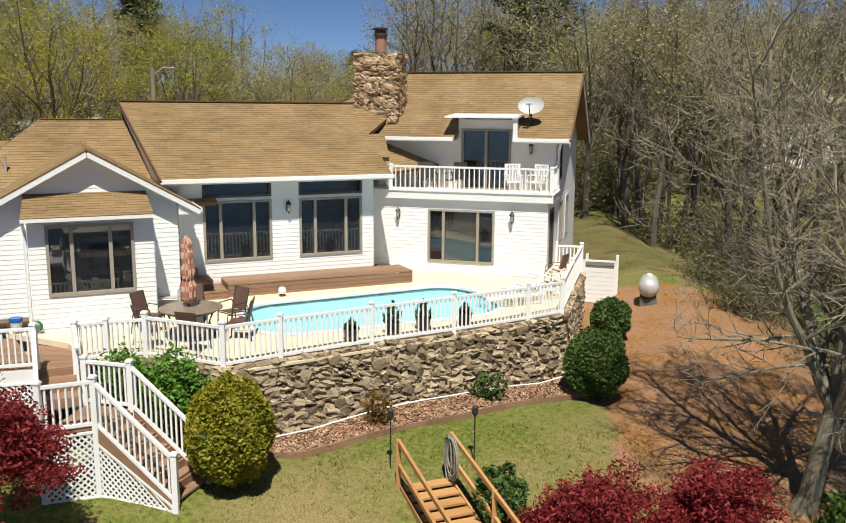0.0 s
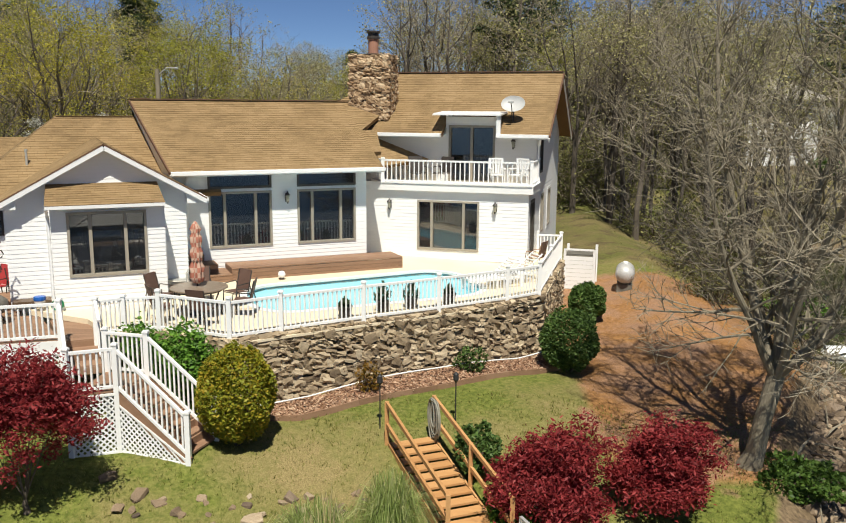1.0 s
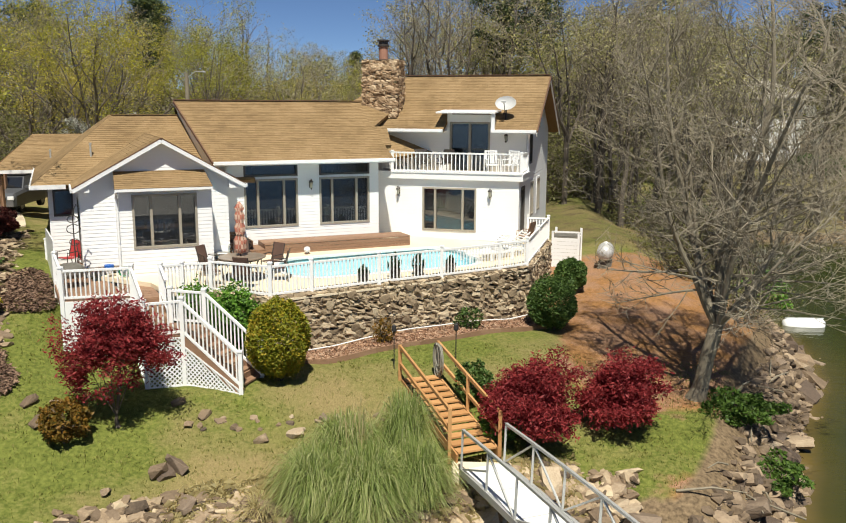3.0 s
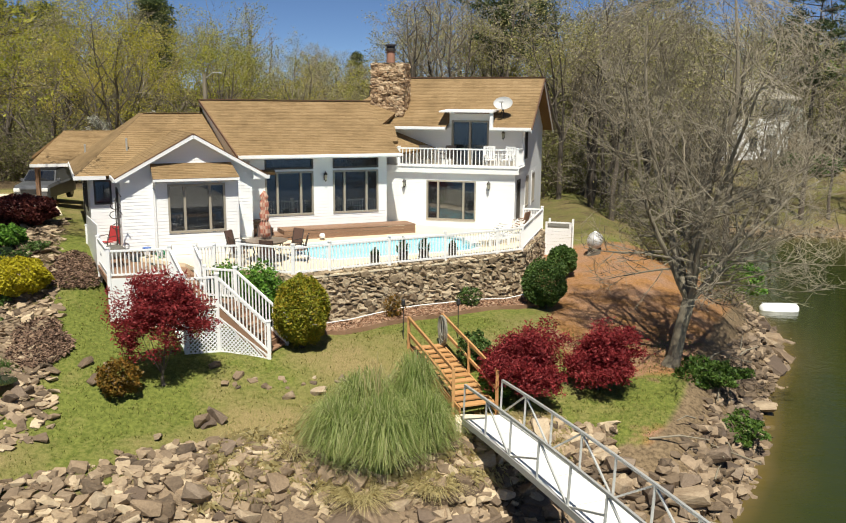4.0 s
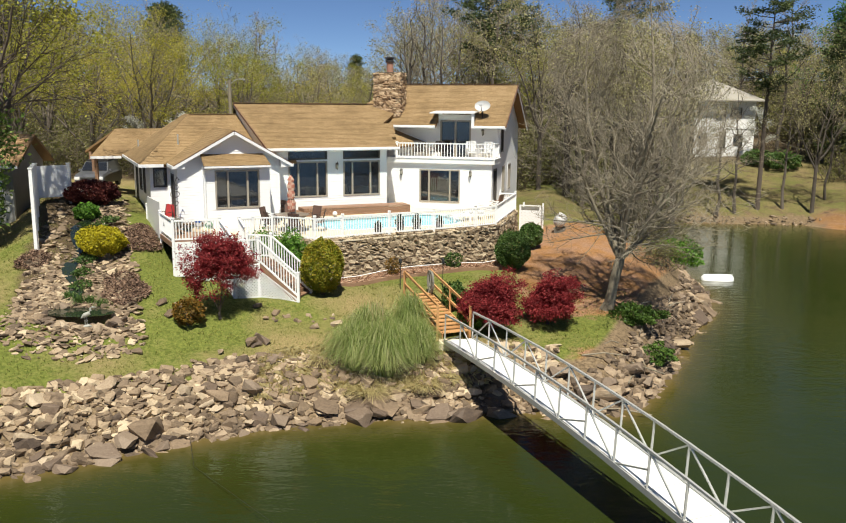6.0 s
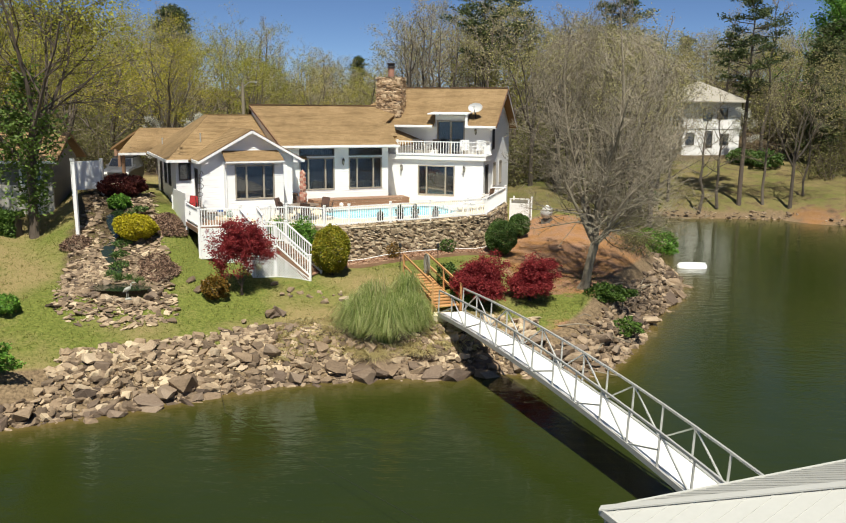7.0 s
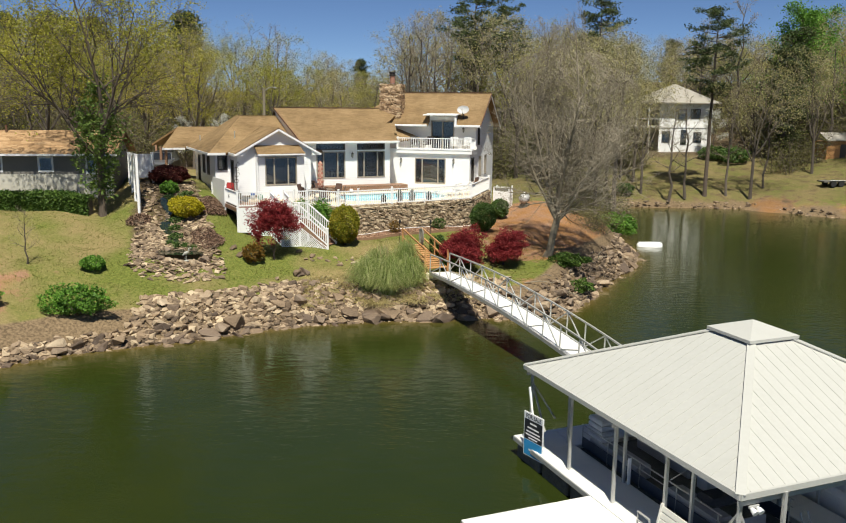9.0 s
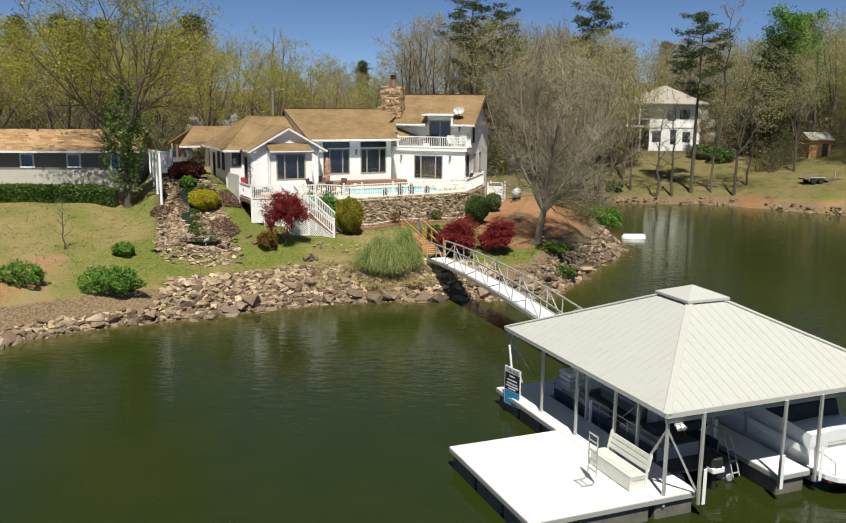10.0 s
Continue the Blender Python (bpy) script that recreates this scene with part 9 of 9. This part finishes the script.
# reeds and dark plants along the stream
for k, (x, y, h) in enumerate(((-12.3, 17.1, 0.5), (-13.2, 17.2, 0.6), (-13.7, 17.6, 0.5), (-12.9, 17.4, 0.45))):
    grass_clump(x, y, 0.35, h, 160, L_DARK, 90 + k, "short dark green reeds behind the garden pond", "pond_reed")
for k, (x, y, r) in enumerate(((-13.7, 18.6, 0.36), (-14.1, 19.6, 0.34), (-14.4, 20.6, 0.36), (-15.4, 23.6, 0.45), (-15.0, 24.6, 0.4))):
    bush("creeper", x, y, r, r * 1.3, 0.16, L_DARK, 700, 0.05, "low dark creeper along the garden stream", seed=70 + k, lumps=0.5, group="creepers")
# white heron ornament on a stone
bm = bmesh.new()
tube(bm, [(-0.16, 0, 0.30), (-0.02, 0, 0.42), (0.14, 0, 0.50), (0.20, 0, 0.60), (0.19, 0, 0.72), (0.26, 0, 0.76), (0.42, 0, 0.74)], [0.02, 0.10, 0.09, 0.045, 0.035, 0.04, 0.008], 8)
for x in (-0.02, 0.05):
    tube(bm, [(x, 0.0, 0.40), (x, 0.0, -0.05)], 0.014, 5)
tube(bm, [(-0.1, 0, -0.08), (0.1, 0, -0.08), (0.22, 0, -0.1)], [0.05, 0.1, 0.03], 6)
solid("heron_ornament", bm, mat("weathered_pale_stone", [(0.24, 0.24, 0.20), (0.40, 0.40, 0.35)], 0.7, 4, 30, 0.2), pose(-12.2, 15.5, gz(-12.2, 15.5) + 0.24, 0, 0, 25) @ Matrix.Diagonal((0.9, 0.9, 0.8, 1)), "pale grey wading bird ornament beside the pond", "ornament")
# dry straw between the bank stones
G = Build()
for x, y, d in along(-6, 3.0, 9, 19, 2400, 1.2, 3.4):
    z = gz(x, y)
    for _k in range(3):
        a, ln = _r.uniform(0, 6.28), _r.uniform(0.12, 0.42)
        o = Vector((math.cos(a), math.sin(a), 0))
        c, n0 = Vector((x, y, z + _r.uniform(0.02, 0.14))), len(G.v)
        sd = Vector((-o.y, o.x, 0)) * 0.008
        G.v += [c - sd, c + sd, c + o * ln * 0.6 + Vector((0, 0, 0.10 * _r.random())) + sd, c + o * ln + Vector((0, 0, -0.05))]
        G.f.append((n0, n0 + 1, n0 + 2, n0 + 3))
solid_mesh("dry_straw", G.mesh("dry_straw", L_STRAW), Matrix.Identity(4), "loose dry straw lying between the bank stones", "straw", kind="stuff")

# ---- things round the house and beyond ----
TK = thing("propane_tank", pose(6.6, 35.0, gz(6.6, 35.0) + 0.02, 0, 0, -12) @ Matrix.Diagonal((0.84, 0.84, 0.84, 1)), "silver-white propane tank on blocks", "propane tank")
bm = bmesh.new()
lathe(bm, [(0.03, -0.85), (0.2, -0.82), (0.36, -0.7), (0.43, -0.5), (0.43, 0.5), (0.36, 0.7), (0.2, 0.82), (0.03, 0.85)], 20, Matrix.Translation((0, 0, 0.72)) @ Matrix.Rotation(radians(90), 4, "X"))
M_TANK = mat("dull_silver_paint", [(0.36, 0.355, 0.34), (0.62, 0.61, 0.59)], 0.5, 3, 20, 0.05, metal=0.2)
smooth(part("shell", bm, M_TANK, TK))
part("dome", lathe(bmesh.new(), [(0.12, 1.10), (0.12, 1.2), (0.08, 1.24), (0.02, 1.25)], 12), M_WHITE, TK)
for y in (-0.45, 0.45):
    part("block", new_box(-0.35, y - 0.12, -0.15, 0.35, y + 0.12, 0.26, bevel=0.02), M_FLOAT, TK)
BX = thing("storage_box", pose(4.4, 36.0, gz(5.2, 36.2), 0, 0, -13), "weathered white boarded enclosure beside the wing", "enclosure")
_bz = 4.6 - gz(5.2, 36.2)
for x in (0.0, 1.15):
    for y in (0.0, 1.3):
        part("post", new_box(x - 0.05, y - 0.05, -0.2, x + 0.05, y + 0.05, _bz), M_WHITE, BX)
for k in range(8):
    za, zb = k * _bz * 0.82 / 8, (k + 0.94) * _bz * 0.82 / 8
    part("board", new_box(0.05, -0.03, za, 1.1, 0.0, zb), M_WHITE, BX)
    part("board", new_box(1.12, 0.05, za, 1.15, 1.25, zb), M_WHITE, BX)
part("rail", new_box(-0.05, -0.06, _bz - 0.06, 1.2, 0.04, _bz), M_WHITE, BX)
part("lid", new_box(0.0, 0.0, _bz * 0.82, 1.12, 1.3, _bz * 0.82 + 0.05), M_FLOAT, BX)

KY = thing("float_boat", pose(16.45, 37.6, 0.0, 0, 0, -4), "small white upturned rowing float on the water", "boat")
bm = bmesh.new()
hull(bm, [[(x, -w, 0.0), (x, -w * 0.8, h * 0.75), (x, 0, h), (x, w * 0.8, h * 0.75), (x, w, 0.0)] for x, w, h in ((-0.95, 0.12, 0.18), (-0.8, 0.32, 0.30), (-0.2, 0.42, 0.36), (0.5, 0.42, 0.36), (0.85, 0.3, 0.32), (0.97, 0.1, 0.2))])
smooth(part("hull", bm, M_WHITE, KY))
part("keel", bar(bmesh.new(), (-0.85, 0, 0.33), (0.9, 0, 0.36), 0.04, 0.04), M_GEL, KY)

_pa, _pb = Vector((-6.7, 9.8, 0.04)), Dw(-0.1, 8.9, 0.55)
solid("mooring_cable", tube(bmesh.new(), [_pa + Vector((-0.6, 1.5, 0.35)), _pa] + [_pa.lerp(_pb, t) + Vector((0, 0, 0.25 * t)) for t in (0.3, 0.6, 0.85, 1.0)], 0.005, 5), M_BLACK, label="thin dark mooring cable from bank to dock", category="cable")

# privacy fence running back from the rock garden
PV = thing("privacy_fence", Matrix.Identity(4), "tall white vinyl privacy fence beside the rock garden", "fence")
for (fa, fb, n, za, zb) in ((Vector((-16.65, 21.1, 0)), Vector((-19.3, 26.6, 0)), 3, 7.55, 7.35), (Vector((-19.3, 26.6, 0)), Vector((-18.2, 27.7, 0)), 1, 7.35, 7.3)):
    for k in range(n + 1):
        p = fa.lerp(fb, k / n)
        zt = za + (zb - za) * k / n
        if k or n > 1:
            part("post", new_box(p.x - 0.07, p.y - 0.07, gz(p.x, p.y) - 0.2, p.x + 0.07, p.y + 0.07, zt), M_VINYL, PV)
            part("cap", new_box(p.x - 0.09, p.y - 0.09, zt, p.x + 0.09, p.y + 0.09, zt + 0.05), M_VINYL, PV)
        if k < n:
            q = fa.lerp(fb, (k + 1) / n)
            z0 = max(gz(p.x, p.y), gz(q.x, q.y)) + 0.35
            mid = (z0 + zt - 0.1) / 2
            part("panel", bar(bmesh.new(), Vector((p.x, p.y, mid)), Vector((q.x, q.y, mid)), 0.04, zt - 0.1 - z0), M_VINYL, PV)
            for h in (0.08, 0.95):
                part("rail", bar(bmesh.new(), Vector((p.x, p.y, z0 + (zt - z0 - 0.1) * h)), Vector((q.x, q.y, z0 + (zt - z0 - 0.1) * h)), 0.07, 0.12), M_VINYL, PV)

# neighbour's low house
NB = thing("neighbour_house", pose(-20.3, 26.4, 1.58, 0, 0, 9) @ Matrix.Diagonal((0.85, 0.85, 0.85, 1)), "low grey ranch house with a white skirt and leaf-strewn roof", "house")
M_GREYSID = mat("grey_board_siding", [(0.16, 0.15, 0.13), (0.22, 0.21, 0.185)], 0.7, 1, 20, 0.1)
M_STUCCO = mat("pale_stucco", [(0.42, 0.40, 0.34), (0.56, 0.54, 0.47)], 0.85, 1.2, 20, 0.2)
M_OLDROOF = mat("leafy_brown_roof", [(0.15, 0.085, 0.04), (0.34, 0.21, 0.10), (0.50, 0.34, 0.19)], 0.95, 0.7, 12, 0.4, vary=0.4, island=True)
NL = 24.0
_nwin = [(-1.9, 5.15, -0.65, 6.45), (-5.3, 5.4, -4.3, 6.45), (-8.9, 5.4, -7.9, 6.45), (-13.2, 5.3, -11.8, 6.45), (-18.0, 5.3, -16.6, 6.45)]
_holes = [(a + NL, b, c + NL, d) for a, b, c, d in _nwin]
_w1 = wall("wall", Matrix.Translation((-NL, 0, 0)), NL, 5.2, 6.75, [(h[0], max(5.2, h[1]), h[2], h[3]) for h in _holes], planks=False, parent=NB, mat_back=M_GREYSID)
part("skirt", new_box(-NL, -0.06, 2.5, 0, 0.14, 5.2), M_STUCCO, NB, "white stucco lower wall")
for h in _holes:
    window(Matrix.Translation((-NL, 0, 0)), h[0], max(5.22, h[1]), h[2], h[3], splits=((h[0] + h[2]) / 2,) if h[2] - h[0] > 1.1 else (), material=M_WHITE, parent=NB, casing=0.06)
part("wall", new_box(-0.16, 0.16, 2.5, 0.0, 5.2, 6.75), M_GREYSID, NB)
part("wall", new_box(-NL, 5.1, 2.5, -0.16, 5.2, 6.75), M_GREYSID, NB)
def Nw(x, y, z):
    return Vector((x, y, z))


roof_plane([Nw(-NL - 0.4, -0.6, 6.72), Nw(0.5, -0.6, 6.72), Nw(0.5, 2.6, 8.35), Nw(-NL - 0.4, 2.6, 8.35)], parent=NB, material=M_OLDROOF, row=0.2, tab=0.45)
roof_plane([Nw(0.5, 5.8, 6.72), Nw(-NL - 0.4, 5.8, 6.72), Nw(-NL - 0.4, 2.6, 8.35), Nw(0.5, 2.6, 8.35)], parent=NB, shingles=False)
part("gable_wall", prism(bmesh.new(), [(-0.1, 0, 6.75), (-0.1, 5.2, 6.75), (-0.1, 2.6, 8.25)], (0.08, 0, 0)), M_GREYSID, NB)
trim("fascia", Nw(-NL - 0.4, -0.63, 6.66), Nw(0.5, -0.63, 6.66), 0.05, 0.16, M_WHITE, NB)
part("vent_pipe", lathe(bmesh.new(), [(0.08, 7.9), (0.08, 8.75), (0.06, 8.75)], 10, Matrix.Translation((-8.2, 2.3, 0))), M_RIDGE, NB)
part("vent_pipe", lathe(bmesh.new(), [(0.07, 7.3), (0.07, 7.9), (0.05, 7.9)], 10, Matrix.Translation((-8.8, 1.6, 0))), M_RIDGE, NB)

# parked car beyond the carport
CAR = thing("parked_car", pose(-20.6, 36.6, gz(-20.6, 36.6) + 0.03, 0, 0, 8) @ Matrix.Diagonal((0.9, 0.9, 0.9, 1)), "silver-grey sport utility car parked on the drive", "car")
M_CARP = mat("silver_car_paint", [(0.11, 0.115, 0.125), (0.16, 0.165, 0.175)], 0.3, 1, 10, 0.0, metal=0.4)
bm = bmesh.new()
hull(bm, [[(-w, y, 0.35), (-w, y, z0), (-w * 0.92, y, z1), (w * 0.92, y, z1), (w, y, z0), (w, y, 0.35)] for y, w, z0, z1 in ((-2.3, 0.84, 0.7, 0.85), (-2.1, 0.93, 0.85, 1.0), (-1.0, 0.96, 0.95, 1.1), (1.8, 0.96, 1.0, 1.12), (2.3, 0.9, 0.95, 1.05))])
part("body", bm, M_CARP, CAR)
bm = bmesh.new()
hull(bm, [[(-w0, y, z0), (-w1, y, z1), (w1, y, z1), (w0, y, z0)] for y, w0, w1, z0, z1 in ((-0.95, 0.9, 0.85, 1.08, 1.12), (-0.3, 0.9, 0.72, 1.1, 1.68), (1.9, 0.9, 0.74, 1.1, 1.72), (2.2, 0.88, 0.8, 1.1, 1.2))])
part("cabin", bm, M_CARP, CAR)
part("windscreen", prism(bmesh.new(), [(-0.78, -0.93, 1.16), (0.78, -0.93, 1.16), (0.66, -0.36, 1.64), (-0.66, -0.36, 1.64)], (0, -0.04, 0.04)), M_GLASS, CAR, "dark sloping windscreen")
part("roof_rack", new_box(-0.7, -0.1, 1.74, 0.7, 1.7, 1.79), M_BLACK, CAR)
part("grille", new_box(-0.5, -2.33, 0.55, 0.5, -2.29, 0.8), M_BLACK, CAR)
for x in (-0.72, 0.72):
    part("headlight", new_box(x - 0.16, -2.32, 0.68, x + 0.16, -2.24, 0.86, bevel=0.02), M_GEL, CAR, "pale headlight")
for x in (-0.95, 0.95):
    part("mirror", new_box(x - 0.1, -0.75, 1.1, x + 0.1, -0.65, 1.25, bevel=0.02), M_CARP, CAR)
    for y in (-1.45, 1.45):
        w = part("wheel", tube(bmesh.new(), [(x * 0.86 - 0.11, y, 0.36), (x * 0.86 + 0.11, y, 0.36)], 0.36, 18), M_BLACK, CAR)
        part("rim", tube(bmesh.new(), [(x * 0.86 - 0.118, y, 0.36), (x * 0.86 + 0.118, y, 0.36)], 0.22, 14), M_ALU, w)
bm = bmesh.new()
_rows = []
for k in range(13):
    _row = []
    for l in range(9):
        p = Lw(-4.3 - 3.2 * l / 8 - 2.5 * (k / 12) ** 2, 8.9 + 14 * k / 12, 0)
        _row.append(bm.verts.new((p.x, p.y, gz(p.x, p.y) + 0.05)))
    _rows.append(_row)
for r0, r1 in zip(_rows, _rows[1:]):
    for l in range(8):
        bm.faces.new((r0[l], r0[l + 1], r1[l + 1], r1[l]))
bmesh.ops.recalc_face_normals(bm, faces=bm.faces)
_down = bmesh.ops.extrude_face_region(bm, geom=bm.faces[:])
for v in [g for g in _down["geom"] if isinstance(g, bmesh.types.BMVert)]:
    v.co.z -= 0.12
bmesh.ops.recalc_face_normals(bm, faces=bm.faces)
solid("driveway", bm, M_CONC, label="pale concrete drive beside the carport", category="driveway", kind="structure")

# utility pole
UP = thing("utility_pole", pose(-14.45, 43.6, gz(-14.45, 43.6)), "pale wooden utility pole above the roofs", "utility pole")
_ph = 11.8 - gz(-14.45, 43.6)
part("pole", tube(bmesh.new(), [(0, 0, -0.3), (0, 0, _ph)], [0.15, 0.11], 10), M_BARK, UP)
part("arm", tube(bmesh.new(), [(0, 0, _ph - 0.3), (0.5, -0.1, _ph + 0.05), (1.0, -0.2, _ph + 0.05)], 0.025, 6), M_ALU, UP)
part("lamp_head", lathe(bmesh.new(), [(0.04, 0.05), (0.11, 0.0), (0.08, -0.06)], 10, Matrix.Translation((1.0, -0.2, _ph + 0.03))), M_ALU, UP)

# white house across the inlet
FH = thing("lake_house", pose(28.2, 86.5, 0, 0, 0, 4), "white two-storey house with a pale hip roof among trees", "house")
_fw, _fd, _z0, _z1 = 7.0, 7.0, 5.5, 11.0
_fh = [(0.4, 5.9, 1.5, 7.4), (2.9, 5.6, 3.7, 7.6), (4.6, 5.9, 5.7, 7.3), (2.4, 8.8, 3.5, 10.3), (4.1, 9.0, 5.4, 10.3)]
wall("wall", Matrix.Identity(4), _fw, _z0 - 1.0, _z1, _fh, planks=False, parent=FH)
for a in ((0, 0, 0.15, _fd), (_fw - 0.15, 0, _fw, _fd), (0, _fd - 0.15, _fw, _fd)):
    part("wall", new_box(a[0], a[1] + (0.16 if a[1] == 0 else 0), _z0 - 1.0, a[2], a[3], _z1), M_SIDING, FH)
for h in _fh:
    window(Matrix.Identity(4), *h, material=M_FRAMEDK, parent=FH)
part("storey_band", new_box(-0.1, -0.08, 7.85, _fw + 0.1, 0.0, 8.15), M_WHITE, FH)
for x, y in ((-3.3, -0.85), (-1.7, -0.85)):
    part("porch_post", new_box(x - 0.06, y, 8.1, x + 0.06, y + 0.12, 11.0), M_WHITE, FH)
part("porch_rail", bar(bmesh.new(), (-3.3, -0.8, 9.0), (0, -0.8, 9.0), 0.06, 0.08), M_WHITE, FH)
M_PALEROOF = mat("pale_grey_roof", [(0.27, 0.25, 0.21), (0.37, 0.345, 0.295)], 0.85, 1, 12, 0.2)
_e = [(-2.4, -1.1), (_fw + 0.7, -1.1), (_fw + 0.7, _fd + 0.6), (-2.4, _fd + 0.6)]
_t = [(2.6, 3.2), (2.9, 3.2), (2.9, 3.6), (2.6, 3.6)]
for i in range(4):
    j = (i + 1) % 4
    part("roof", prism(bmesh.new(), [(*_e[i], _z1), (*_e[j], _z1), (*_t[j], 13.45), (*_t[i], 13.45)], (0, 0, 0.12)), M_PALEROOF, FH)
part("roof", prism(bmesh.new(), [(*p, 13.45) for p in _t], (0, 0, 0.12)), M_PALEROOF, FH)
part("deck", new_box(-3.4, -1.0, 7.9, 0, 3.5, 8.1), M_STUCCO, FH)
for x, y in ((-3.2, -0.9), (-1.6, -0.9), (-3.2, 3.3)):
    part("deck_post", new_box(x, y, 4.0, x + 0.15, y + 0.15, 7.9), M_STUCCO, FH)
SH = thing("garden_shed", pose(46.5, 78.0, gz(46.5, 78.0), 0, 0, 10), "small tan shed beyond the far lawn", "shed")
part("wall", new_box(0, 0, -0.2, 3.0, 2.6, 2.3), M_TANWOOD, SH)
part("roof", prism(bmesh.new(), [(-0.2, -0.3, 2.3), (3.2, -0.3, 2.3), (3.2, 1.3, 3.2), (-0.2, 1.3, 3.2)], (0, 0, 0.1)), M_PALEROOF, SH)
part("door", new_box(1.8, -0.03, 0.0, 2.6, 0.0, 1.9), M_DARK, SH)
TR = thing("boat_trailer", pose(42.6, 66.2, gz(42.6, 66.2), 0, 0, 8), "dark empty boat trailer on the far bank", "trailer")
part("frame", new_box(-1.6, -0.7, 0.45, 1.6, 0.7, 0.58), M_FLOAT, TR)
part("tongue", bar(bmesh.new(), (1.6, 0, 0.5), (3.2, 0, 0.45), 0.12), M_FLOAT, TR)
for x in (-0.6, 0.3):
    for y in (-0.8, 0.8):
        part("wheel", tube(bmesh.new(), [(x, y - 0.1, 0.32), (x, y + 0.1, 0.32)], 0.32, 14), M_BLACK, TR)
part("fender", new_box(-1.0, -0.95, 0.62, 0.75, -0.65, 0.7, bevel=0.03), M_ALU, TR)
part("post", bar(bmesh.new(), (2.4, 0, 0.5), (2.4, 0, 1.5), 0.08), M_ALU, TR)
# fallen branches on the stony point
_r = random.Random(99)
for k in range(46):
    x, y = _r.uniform(6.0, 13.0), _r.uniform(14.3, 27)
    d = shore_at(x, y)
    if not -0.5 < d < 1.9:
        continue
    a = _r.uniform(0, 6.28)
    n = _r.uniform(0.3, 1.2)
    w = _r.uniform(0.4, 1.0)
    z = gz(x, y) + 0.28
    solid("fallen_branch", tube(bmesh.new(), [(x - math.cos(a) * n, y - math.sin(a) * n, z - 0.05), (x, y, z + 0.08), (x + math.cos(a) * n, y + math.sin(a) * n, z)], [0.05 * w, 0.04 * w, 0.012], 6), M_BARK, label="bleached fallen branch lying on the rocks", category="branch", group="driftwood")
